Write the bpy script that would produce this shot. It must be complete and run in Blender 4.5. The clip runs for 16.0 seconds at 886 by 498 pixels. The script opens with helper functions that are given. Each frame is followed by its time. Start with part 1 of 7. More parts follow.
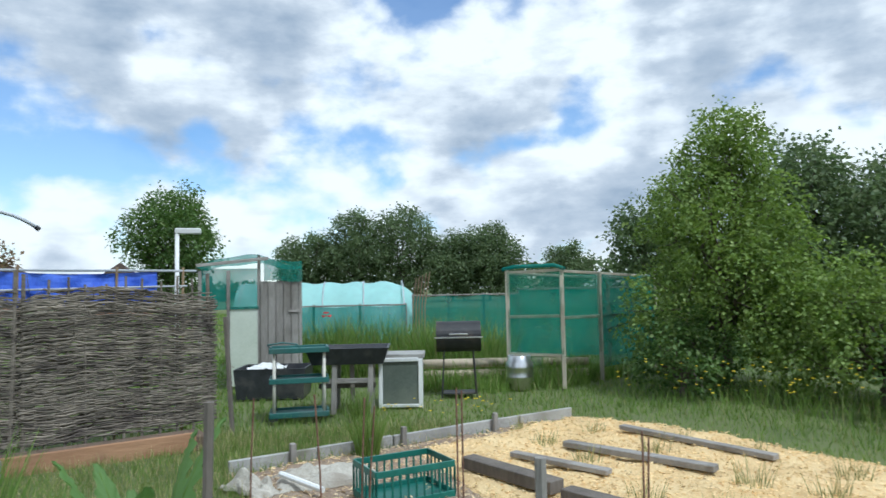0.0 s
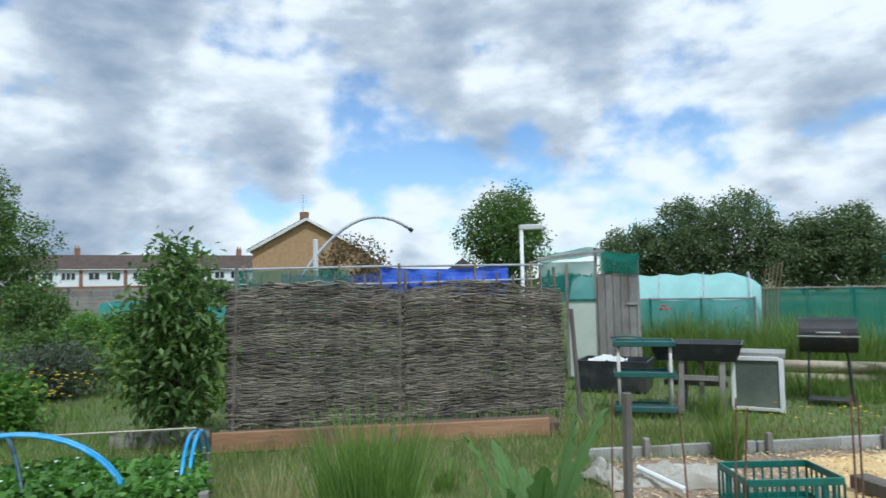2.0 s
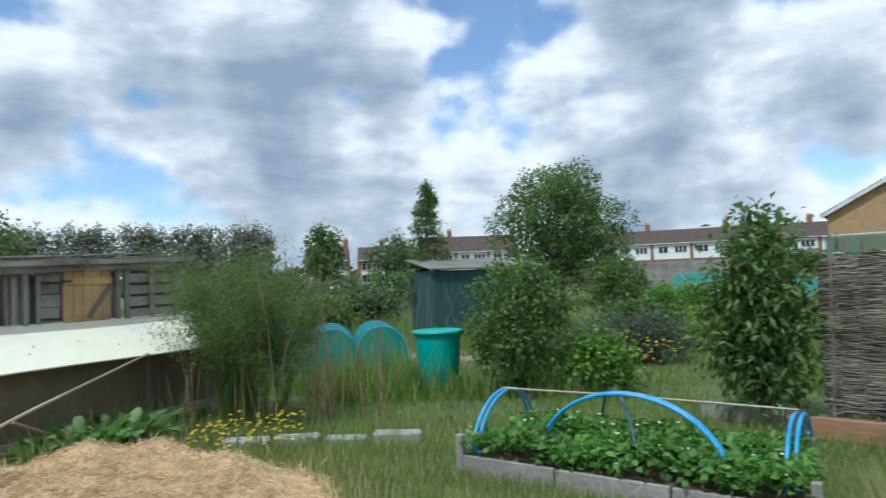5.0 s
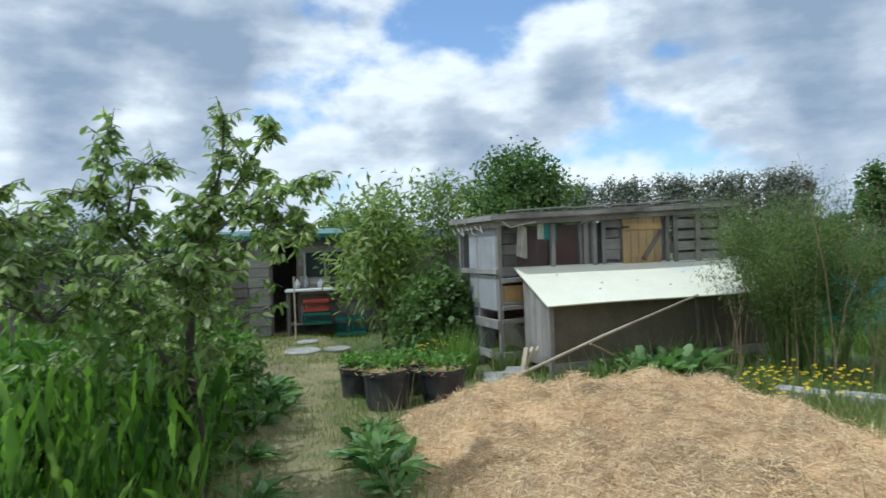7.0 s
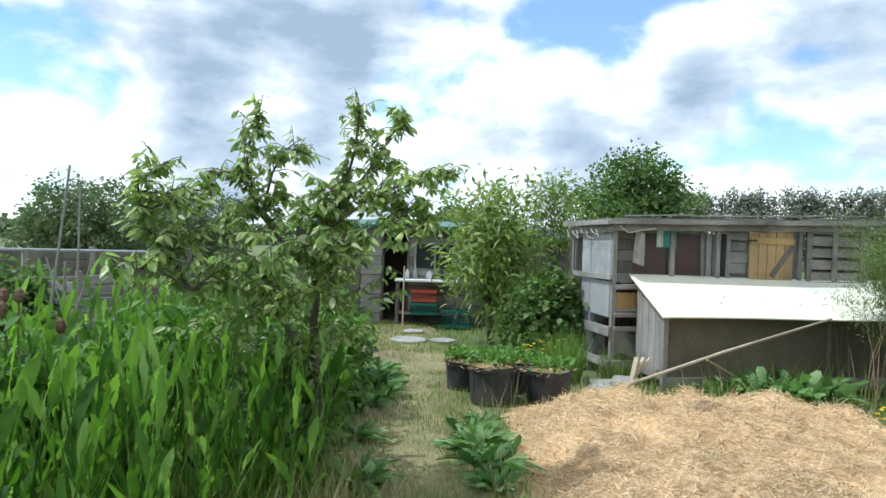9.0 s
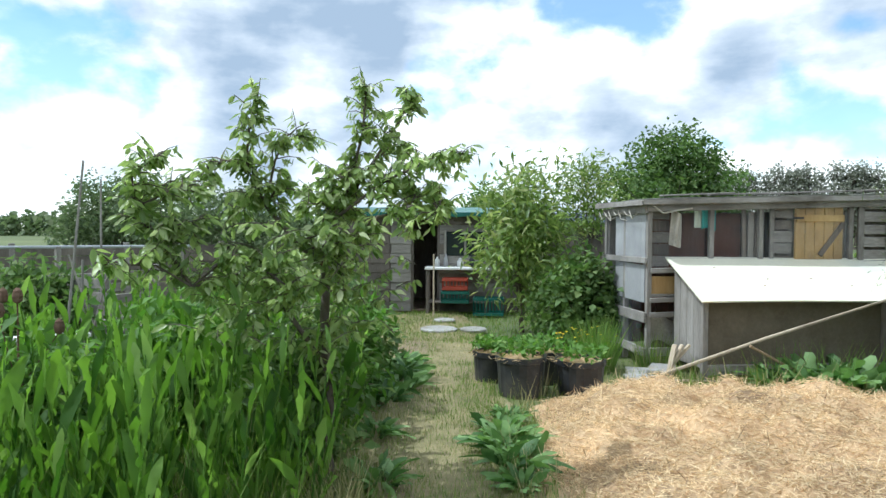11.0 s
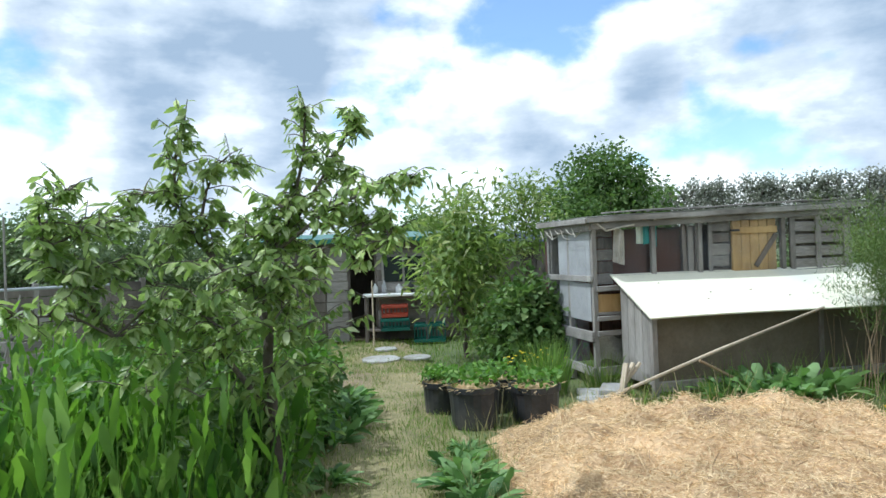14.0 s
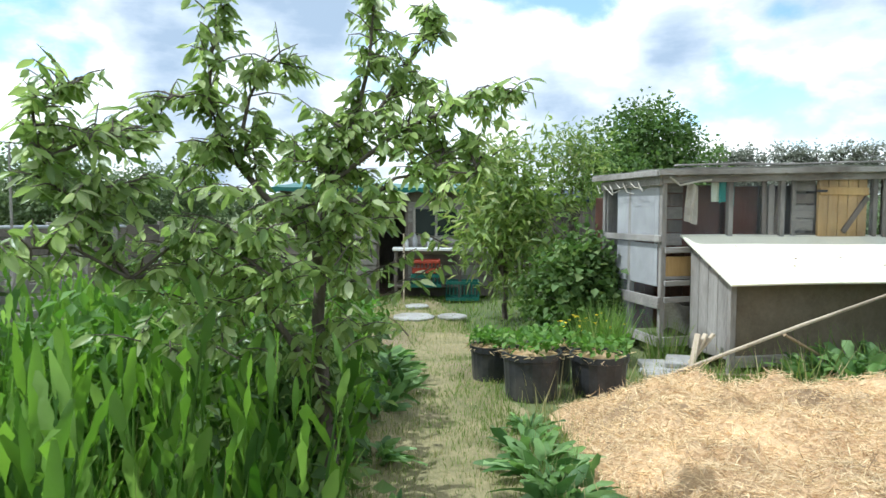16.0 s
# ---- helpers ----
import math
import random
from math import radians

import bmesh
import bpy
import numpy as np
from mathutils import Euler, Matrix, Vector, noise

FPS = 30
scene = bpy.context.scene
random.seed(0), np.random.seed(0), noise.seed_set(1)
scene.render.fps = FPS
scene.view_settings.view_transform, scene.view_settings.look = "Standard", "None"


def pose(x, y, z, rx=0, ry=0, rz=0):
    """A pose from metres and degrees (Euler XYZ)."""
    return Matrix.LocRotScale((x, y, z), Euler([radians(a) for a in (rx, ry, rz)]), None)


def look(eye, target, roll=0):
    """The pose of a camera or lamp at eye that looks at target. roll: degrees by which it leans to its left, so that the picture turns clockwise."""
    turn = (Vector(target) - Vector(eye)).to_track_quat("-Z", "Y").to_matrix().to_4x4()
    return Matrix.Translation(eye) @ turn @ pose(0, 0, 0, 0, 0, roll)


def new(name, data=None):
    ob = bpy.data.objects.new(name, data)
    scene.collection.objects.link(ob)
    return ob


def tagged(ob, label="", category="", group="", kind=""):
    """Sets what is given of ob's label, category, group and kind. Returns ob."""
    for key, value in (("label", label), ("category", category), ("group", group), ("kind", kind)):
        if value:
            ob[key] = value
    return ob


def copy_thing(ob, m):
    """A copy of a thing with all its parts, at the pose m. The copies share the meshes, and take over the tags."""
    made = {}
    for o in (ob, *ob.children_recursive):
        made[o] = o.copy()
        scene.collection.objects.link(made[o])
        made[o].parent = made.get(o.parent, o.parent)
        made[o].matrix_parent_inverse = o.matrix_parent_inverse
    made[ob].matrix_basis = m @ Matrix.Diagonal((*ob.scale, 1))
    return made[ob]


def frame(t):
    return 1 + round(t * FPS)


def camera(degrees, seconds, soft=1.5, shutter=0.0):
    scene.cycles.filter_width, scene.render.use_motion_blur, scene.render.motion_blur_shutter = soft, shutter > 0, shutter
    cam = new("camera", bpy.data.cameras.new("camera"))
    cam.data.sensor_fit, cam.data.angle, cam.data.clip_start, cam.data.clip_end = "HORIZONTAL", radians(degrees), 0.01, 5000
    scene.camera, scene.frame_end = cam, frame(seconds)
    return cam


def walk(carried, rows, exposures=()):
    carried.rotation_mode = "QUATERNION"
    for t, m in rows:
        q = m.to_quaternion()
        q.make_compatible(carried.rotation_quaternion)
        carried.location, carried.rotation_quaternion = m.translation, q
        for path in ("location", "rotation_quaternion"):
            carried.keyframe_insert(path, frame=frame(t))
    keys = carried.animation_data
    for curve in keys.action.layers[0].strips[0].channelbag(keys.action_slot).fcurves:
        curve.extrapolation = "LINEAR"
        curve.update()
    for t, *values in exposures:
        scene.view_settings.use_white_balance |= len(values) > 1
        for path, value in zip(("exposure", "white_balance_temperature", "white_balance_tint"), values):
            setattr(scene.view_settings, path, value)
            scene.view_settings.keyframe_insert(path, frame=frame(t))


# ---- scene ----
cam = camera(67.8, 16.0, shutter=0.2)
METRES, EYE, TILT, LEAN, TURN = 2.396, 1.5, 0.0, 0.0, 5.6
ROWS = [
    (0.0, 0.0, 0.0, 0.0, 0.07, 3.41, 1.14),
    (0.5, -0.0214, -0.0003, -0.0015, 7.15, 3.83, 1.07),
    (1.0, -0.0331, -0.001, -0.0, 13.61, 2.24, 1.25),
    (1.5, -0.0555, -0.0119, 0.0041, 20.43, 3.02, 1.38),
    (2.0, -0.0819, -0.0188, 0.0024, 27.65, 3.33, 1.23),
    (2.5, -0.1137, -0.0282, 0.0047, 34.91, 3.41, 1.55),
    (3.0, -0.1716, -0.0305, 0.0023, 35.38, 3.31, 2.33),
    (5.5, -0.1807, -0.0232, 0.0042, 86.56, 2.7, 2.56),
    (6.0, -0.1579, -0.0523, -0.0031, 97.7, 3.05, 3.09),
    (6.5, -0.118, -0.0733, -0.0049, 108.71, 0.89, 2.83),
    (7.0, -0.093, -0.0926, -0.0065, 117.68, -0.46, 2.19),
    (7.5, -0.0815, -0.1091, -0.0092, 125.45, -1.69, 1.85),
    (8.0, -0.072, -0.1143, -0.0113, 127.51, -2.81, 0.85),
    (8.5, -0.0691, -0.1205, -0.0081, 127.13, -2.25, -0.95),
    (9.0, -0.0698, -0.1241, -0.0103, 126.78, -0.65, -1.87),
    (11.5, -0.2072, -0.1671, -0.0092, 130.32, -2.05, -0.1),
    (12.0, -0.2188, -0.2094, -0.0049, 126.1, -2.19, 1.53),
    (12.5, -0.2264, -0.2347, -0.0004, 121.31, -1.8, 2.69),
    (13.0, -0.2363, -0.2284, 0.0027, 122.55, -0.34, 3.62),
    (13.5, -0.2433, -0.2353, 0.0028, 122.9, -0.06, 3.44),
    (14.0, -0.2352, -0.2497, 0.0027, 123.94, 0.04, 2.06),
    (14.5, -0.2237, -0.2841, -0.0102, 126.89, -2.37, 0.4),
    (15.0, -0.2399, -0.3387, -0.0158, 127.7, -2.57, 0.36),
    (15.5, -0.3297, -0.4438, -0.0305, 127.97, -2.97, 0.33),
    (16.0, -0.3921, -0.5287, -0.0344, 125.21, -3.51, -0.21),
]
walk(cam, [(t, pose(0, 0, EYE, TILT, LEAN, TURN) @ pose(METRES * x, METRES * y, METRES * z, 90 + pitch, roll, yaw)) for t, x, y, z, yaw, pitch, roll in ROWS],
     [(t, stops, kelvin, 4) for t, stops, kelvin in ((0.0, -0.32, 5380), (1.5, -0.4, 5380), (3.0, -0.48, 5380), (5.5, -0.4, 5380), (7.0, -0.38, 5350), (8.0, 0.0, 5480), (9.0, 0.1, 5480), (12.5, 0.2, 5480), (13.5, 0.1, 5400), (14.5, 0.08, 5430), (15.0, 0.12, 5480), (16.0, 0.35, 5550))])

# ---- world, sun ----
SUN_DIR = Vector((0.38, -0.36, 0.85)).normalized()     # towards the sun


def world_sky():
    w = bpy.data.worlds.new("sky")
    scene.world = w
    w.use_nodes = True
    nt = w.node_tree
    nt.nodes.clear()
    N, L = nt.nodes.new, nt.links.new

    def val(v, sock):
        if isinstance(v, (int, float)):
            sock.default_value = v
        else:
            L(v, sock)

    def mth(op, a, b=0.0, c=0.0, clamp=False):
        n = N("ShaderNodeMath")
        n.operation, n.use_clamp = op, clamp
        for s, v in zip(n.inputs, (a, b, c)):
            val(v, s)
        return n.outputs[0]

    def smooth(v, lo, hi, a=0.0, b=1.0):
        n = N("ShaderNodeMapRange")
        n.interpolation_type = "SMOOTHSTEP"
        L(v, n.inputs["Value"])
        for s, x in zip(("From Min", "From Max", "To Min", "To Max"), (lo, hi, a, b)):
            n.inputs[s].default_value = x
        return n.outputs["Result"]

    tc = N("ShaderNodeTexCoord")
    sep = N("ShaderNodeSeparateXYZ")
    L(tc.outputs["Generated"], sep.inputs[0])
    dx, dy, dz = sep.outputs

    def field(lift):
        """Cloud cover seen lift higher up in the sky."""
        def at(stretch):
            com = N("ShaderNodeCombineXYZ")
            L(dx, com.inputs[0])
            L(dy, com.inputs[1])
            L(mth("MULTIPLY_ADD", mth("ADD", dz, lift), stretch, CLOUD_SEED), com.inputs[2])
            return com.outputs[0]
        big, fine, puff = N("ShaderNodeTexNoise"), N("ShaderNodeTexNoise"), N("ShaderNodeTexVoronoi")
        big.inputs["Scale"].default_value, big.inputs["Detail"].default_value = 3.6, 2.0
        big.inputs["Roughness"].default_value = 0.5
        fine.inputs["Scale"].default_value, fine.inputs["Detail"].default_value = 9.0, 8.0
        fine.inputs["Roughness"].default_value, fine.inputs["Distortion"].default_value = 0.54, 0.1
        puff.feature, puff.normalize = "SMOOTH_F1", False
        puff.inputs["Scale"].default_value, puff.inputs["Smoothness"].default_value = 8.0, 0.35
        puff.inputs["Detail"].default_value, puff.inputs["Roughness"].default_value = 2.0, 0.45
        L(at(2.3), big.inputs["Vector"])
        L(at(1.5), fine.inputs["Vector"])
        L(at(1.7), puff.inputs["Vector"])
        heaps = mth("MULTIPLY", mth("SUBTRACT", 0.5, puff.outputs["Distance"]), 0.16)
        return mth("ADD", mth("ADD", heaps, 0.055), mth("ADD", mth("MULTIPLY", big.outputs["Fac"], 0.55), mth("MULTIPLY", fine.outputs["Fac"], 0.45)))

    def leaning(lift):
        """Heaped clouds and clear gaps: a sum of soft round patches (turn, height, tightness, weight)."""
        total = None
        for az, el, tight, weight in CLOUDS:
            a, e = radians(az), radians(el - math.degrees(lift))
            d = Vector((-math.sin(a) * math.cos(e), math.cos(a) * math.cos(e), math.sin(e)))
            dot = N("ShaderNodeVectorMath")
            dot.operation = "DOT_PRODUCT"
            L(tc.outputs["Generated"], dot.inputs[0])
            dot.inputs[1].default_value = d
            g = mth("MULTIPLY", mth("EXPONENT", mth("MULTIPLY", mth("SUBTRACT", dot.outputs["Value"], 1.0), tight)), weight)
            total = g if total is None else mth("ADD", total, g)
        return total

    here = mth("ADD", field(0.0), leaning(0.0))
    above = mth("ADD", field(0.035), leaning(0.035))
    over = mth("ADD", field(0.075), leaning(0.075))
    cover = smooth(here, 0.36, 0.5, 0.12, 1.0)
    shade = mth("ADD", mth("MULTIPLY", smooth(above, 0.44, 0.7), 0.5), mth("MULTIPLY", smooth(over, 0.44, 0.7), 0.4))
    shade = mth("ADD", shade, mth("MULTIPLY", smooth(here, 0.48, 0.8), 0.15))
    wisp = N("ShaderNodeTexNoise")
    wisp.inputs["Scale"].default_value, wisp.inputs["Detail"].default_value, wisp.inputs["Roughness"].default_value = 6.0, 7.0, 0.6
    flat = N("ShaderNodeCombineXYZ")
    L(dx, flat.inputs[0])
    L(dy, flat.inputs[1])
    L(mth("MULTIPLY", dz, 3.2), flat.inputs[2])
    L(flat.outputs[0], wisp.inputs["Vector"])
    shade = mth("ADD", shade, mth("MULTIPLY", mth("SUBTRACT", wisp.outputs["Fac"], 0.5), 1.1))
    ramp = N("ShaderNodeValToRGB")
    L(shade, ramp.inputs[0])
    cr = ramp.color_ramp
    cr.elements[0].position, cr.elements[0].color = 0.04, (1.42, 1.36, 1.27, 1)
    cr.elements[1].position, cr.elements[1].color = 0.92, (0.47, 0.54, 0.63, 1)
    mid = cr.elements.new(0.42)
    mid.color = (0.86, 0.87, 0.89, 1)
    sky = N("ShaderNodeTexSky")
    sky.sky_type, sky.sun_disc = "NISHITA", False
    sky.sun_elevation = math.asin(SUN_DIR.z)
    sky.sun_rotation = math.atan2(SUN_DIR.x, SUN_DIR.y)
    sky.dust_density, sky.air_density, sky.ozone_density = 0.35, 1.0, 1.6
    clear, cloud, mix, out = N("ShaderNodeBackground"), N("ShaderNodeBackground"), N("ShaderNodeMixShader"), N("ShaderNodeOutputWorld")
    clear.inputs["Strength"].default_value, cloud.inputs["Strength"].default_value = 0.15, 0.95
    rich = N("ShaderNodeHueSaturation")
    rich.inputs["Saturation"].default_value, rich.inputs["Value"].default_value = 1.12, 1.25
    L(sky.outputs[0], rich.inputs["Color"])
    L(rich.outputs[0], clear.inputs["Color"])
    L(ramp.outputs["Color"], cloud.inputs["Color"])
    L(cover, mix.inputs[0])
    L(clear.outputs[0], mix.inputs[1])
    L(cloud.outputs[0], mix.inputs[2])
    L(mix.outputs[0], out.inputs["Surface"])


CLOUD_SEED = 3.3
CLOUDS = [
    (8, 17, 60, 0.07), (7, 24, 300, -0.1), (-7.6, 17, 400, -0.1), (-11, 20, 500, -0.08), (32, 11.5, 320, -0.13), (25, 11, 320, -0.12), (34, 18, 80, 0.06),
    (-24, 14, 40, 0.08), (37, 10.5, 300, -0.1), (56, 15, 60, 0.06), (72, 21, 200, -0.12), (123, 17, 200, -0.1), (116, 22, 150, -0.1),
    (103, 8, 250, -0.14), (78.5, 21, 250, -0.1), (94, 24, 250, -0.1), (100, 17, 120, 0.09), (88, 15, 100, 0.1), (64, 13, 80, 0.06),
    (134, 13, 220, -0.12), (140, 11, 300, -0.08), (167, 10, 250, -0.07), (152, 14, 60, 0.08), (146, 22, 60, 0.06), (141, 14, 300, 0.08), (128, 8, 90, 0.08), (118, 13, 90, 0.08),
]
world_sky()
lamp = bpy.data.lights.new("sun", "SUN")
lamp.energy, lamp.angle, lamp.color = 3.6, radians(0.6), (1.0, 0.96, 0.9)
sun = new("sun", lamp)
sun.matrix_world = look(SUN_DIR * 40, (0, 0, 0))


# ---- materials ----
def nodes(name):
    m = bpy.data.materials.new(name)
    m.use_nodes = True
    nt = m.node_tree
    return m, nt, nt.nodes["Principled BSDF"], nt.nodes["Material Output"]


def surface(name, a, b, scale=6.0, rough=0.8, bump=0.3, metal=0.0, stretch=(1, 1, 1), stain=None, fine=40.0, spread=0.12, coords="Object", island=0.0):
    """Two tones in large noise, finer grain over it, optional stains, relief, and a little difference between pieces."""
    m, nt, bs, out = nodes(name)
    N, L = nt.nodes.new, nt.links.new
    tc, mp = N("ShaderNodeTexCoord"), N("ShaderNodeMapping")
    L(tc.outputs[coords], mp.inputs[0])
    mp.inputs["Scale"].default_value = stretch
    n1, n2 = N("ShaderNodeTexNoise"), N("ShaderNodeTexNoise")
    for n, s, d in ((n1, scale, 5.0), (n2, fine, 6.0)):
        n.inputs["Scale"].default_value, n.inputs["Detail"].default_value = s, d
        n.inputs["Roughness"].default_value = 0.62
        L(mp.outputs[0], n.inputs["Vector"])
    r = N("ShaderNodeValToRGB")
    r.color_ramp.elements[0].position, r.color_ramp.elements[1].position = 0.33, 0.67
    r.color_ramp.elements[0].color, r.color_ramp.elements[1].color = (*a, 1), (*b, 1)
    mixf = N("ShaderNodeMath")
    mixf.operation = "MULTIPLY_ADD"
    L(n2.outputs["Fac"], mixf.inputs[0])
    mixf.inputs[1].default_value = 0.45
    half = N("ShaderNodeMath")
    half.operation = "MULTIPLY_ADD"
    L(n1.outputs["Fac"], half.inputs[0])
    half.inputs[1].default_value, half.inputs[2].default_value = 0.8, -0.125
    L(half.outputs[0], mixf.inputs[2])
    L(mixf.outputs[0], r.inputs[0])
    col = r.outputs["Color"]
    if stain:
        n3, rr, mx = N("ShaderNodeTexNoise"), N("ShaderNodeMapRange"), N("ShaderNodeMix")
        n3.inputs["Scale"].default_value, n3.inputs["Detail"].default_value = scale * 0.5, 8.0
        L(tc.outputs[coords], n3.inputs["Vector"])
        rr.inputs["From Min"].default_value, rr.inputs["From Max"].default_value = 0.52, 0.7
        L(n3.outputs["Fac"], rr.inputs["Value"])
        mx.data_type = "RGBA"
        L(rr.outputs[0], mx.inputs["Factor"])
        L(col, mx.inputs[6])
        mx.inputs[7].default_value = (*stain, 1)
        col = mx.outputs[2]
    if island:
        ge, gr, gh = N("ShaderNodeNewGeometry"), N("ShaderNodeMapRange"), N("ShaderNodeHueSaturation")
        L(ge.outputs["Random Per Island"], gr.inputs["Value"])
        gr.inputs["To Min"].default_value, gr.inputs["To Max"].default_value = 1 - island, 1 + island
        L(gr.outputs[0], gh.inputs["Value"])
        L(col, gh.inputs["Color"])
        col = gh.outputs["Color"]
    if spread:
        oi, mr, hsv = N("ShaderNodeObjectInfo"), N("ShaderNodeMapRange"), N("ShaderNodeHueSaturation")
        L(oi.outputs["Random"], mr.inputs["Value"])
        mr.inputs["To Min"].default_value, mr.inputs["To Max"].default_value = 1 - spread, 1 + spread
        L(mr.outputs[0], hsv.inputs["Value"])
        L(col, hsv.inputs["Color"])
        col = hsv.outputs["Color"]
    L(col, bs.inputs["Base Color"])
    bs.inputs["Roughness"].default_value, bs.inputs["Metallic"].default_value = rough, metal
    if bump:
        bp = N("ShaderNodeBump")
        bp.inputs["Strength"].default_value, bp.inputs["Distance"].default_value = bump, 0.02
        L(n2.outputs["Fac"], bp.inputs["Height"])
        L(bp.outputs[0], bs.inputs["Normal"])
    return m


def foliage(name, a, b, c=None, through_light=0.35, rough=0.68, single=False, crinkle=0.0):
    """Leaves: every leaf takes its own tone between a and b (a few c), and lets some light through."""
    m, nt, bs, out = nodes(name)
    N, L = nt.nodes.new, nt.links.new
    ge, r = N("ShaderNodeNewGeometry"), N("ShaderNodeValToRGB")
    L(N("ShaderNodeObjectInfo").outputs["Random"] if single else ge.outputs["Random Per Island"], r.inputs[0])
    r.color_ramp.elements[0].color, r.color_ramp.elements[1].color = (*a, 1), (*b, 1)
    r.color_ramp.elements[1].position = 0.85
    if c:
        e = r.color_ramp.elements.new(0.95)
        e.color = (*c, 1)
    tc, n1, mr, hsv = N("ShaderNodeTexCoord"), N("ShaderNodeTexNoise"), N("ShaderNodeMapRange"), N("ShaderNodeHueSaturation")
    n1.inputs["Scale"].default_value, n1.inputs["Detail"].default_value = 2.2, 3.0
    L(tc.outputs["Object"], n1.inputs["Vector"])
    L(n1.outputs["Fac"], mr.inputs["Value"])
    mr.inputs["From Min"].default_value, mr.inputs["From Max"].default_value = 0.3, 0.7
    mr.inputs["To Min"].default_value, mr.inputs["To Max"].default_value = 0.8, 1.2
    L(mr.outputs[0], hsv.inputs["Value"])
    L(r.outputs["Color"], hsv.inputs["Color"])
    L(hsv.outputs[0], bs.inputs["Base Color"])
    bs.inputs["Roughness"].default_value = rough
    if crinkle:
        wr, bp = N("ShaderNodeTexNoise"), N("ShaderNodeBump")
        wr.inputs["Scale"].default_value, wr.inputs["Detail"].default_value = 28.0, 3.0
        L(tc.outputs["Object"], wr.inputs["Vector"])
        bp.inputs["Strength"].default_value, bp.inputs["Distance"].default_value = crinkle, 0.012
        L(wr.outputs["Fac"], bp.inputs["Height"])
        L(bp.outputs[0], bs.inputs["Normal"])
    tl, mx = N("ShaderNodeBsdfTranslucent"), N("ShaderNodeMixShader")
    gain = N("ShaderNodeHueSaturation")
    gain.inputs["Saturation"].default_value, gain.inputs["Value"].default_value = 1.1, 1.5
    L(hsv.outputs[0], gain.inputs["Color"])
    L(gain.outputs[0], tl.inputs["Color"])
    mx.inputs[0].default_value = through_light
    L(bs.outputs[0], mx.inputs[1])
    L(tl.outputs[0], mx.inputs[2])
    L(mx.outputs[0], out.inputs["Surface"])
    return m


def netting(name, colour, cover=0.55, mesh=0.0):
    """Woven shade net: part thread, part hole."""
    m, nt, bs, out = nodes(name)
    N, L = nt.nodes.new, nt.links.new
    tr, mx, tl, both = N("ShaderNodeBsdfTransparent"), N("ShaderNodeMixShader"), N("ShaderNodeBsdfTranslucent"), N("ShaderNodeMixShader")
    tc, n1, mr = N("ShaderNodeTexCoord"), N("ShaderNodeTexNoise"), N("ShaderNodeMapRange")
    n1.inputs["Scale"].default_value, n1.inputs["Detail"].default_value = 2.5, 5.0
    L(tc.outputs["Object"], n1.inputs["Vector"])
    L(n1.outputs["Fac"], mr.inputs["Value"])
    mr.inputs["From Min"].default_value, mr.inputs["From Max"].default_value = 0.3, 0.7
    mr.inputs["To Min"].default_value, mr.inputs["To Max"].default_value = max(cover - 0.12, 0), min(cover + 0.12, 1)
    bs.inputs["Base Color"].default_value, bs.inputs["Roughness"].default_value = (*colour, 1), 0.55
    tl.inputs["Color"].default_value = (*colour, 1)
    both.inputs[0].default_value = 0.4
    L(bs.outputs[0], both.inputs[1])
    L(tl.outputs[0], both.inputs[2])
    L(mr.outputs[0], mx.inputs[0])
    L(tr.outputs[0], mx.inputs[1])
    L(both.outputs[0], mx.inputs[2])
    L(mx.outputs[0], out.inputs["Surface"])
    return m


M = {}
M["grass_ground"] = surface("grass_ground", (0.065, 0.095, 0.03), (0.15, 0.17, 0.06), 0.8, 0.95, 0.8, fine=9, stain=(0.22, 0.17, 0.09), coords="Generated", stretch=(500, 500, 1), spread=0)
M["dry_ground"] = surface("dry_ground", (0.13, 0.125, 0.05), (0.33, 0.275, 0.14), 2.0, 0.95, 0.8, fine=25, stain=(0.2, 0.145, 0.1), spread=0)
M["soil"] = surface("soil", (0.09, 0.06, 0.04), (0.22, 0.16, 0.11), 3, 0.95, 1.0, fine=30, spread=0)
M["litter"] = surface("litter", (0.22, 0.15, 0.1), (0.42, 0.33, 0.24), 5, 0.95, 1.0, fine=45, stain=(0.16, 0.13, 0.08), spread=0)
M["chip_piece"] = foliage("chip_piece", (0.62, 0.44, 0.2), (0.86, 0.68, 0.38), (0.4, 0.28, 0.14), 0.15)
M["chips"] = surface("chips", (0.66, 0.47, 0.22), (0.84, 0.65, 0.35), 2.5, 0.95, 1.0, fine=50, spread=0)
M["straw_bed"] = surface("straw_bed", (0.45, 0.295, 0.155), (0.7, 0.51, 0.3), 2.2, 0.95, 1.0, fine=40, stain=(0.24, 0.17, 0.1), spread=0)
M["straw"] = foliage("straw", (0.54, 0.385, 0.21), (0.8, 0.65, 0.4), (0.3, 0.21, 0.12), 0.2)
M["wood_grey"] = surface("wood_grey", (0.17, 0.153, 0.132), (0.36, 0.335, 0.3), 3, 0.85, 0.5, stretch=(1, 1, 0.18), stain=(0.13, 0.115, 0.095), fine=45)
M["wood_grey_h"] = surface("wood_grey_h", (0.17, 0.153, 0.132), (0.37, 0.345, 0.31), 3, 0.85, 0.5, stretch=(0.2, 1, 1), stain=(0.14, 0.12, 0.1), fine=45)
M["wood_pale"] = surface("wood_pale", (0.36, 0.31, 0.23), (0.55, 0.49, 0.39), 3, 0.85, 0.4, stretch=(1, 1, 0.2), stain=(0.28, 0.24, 0.18), fine=40)
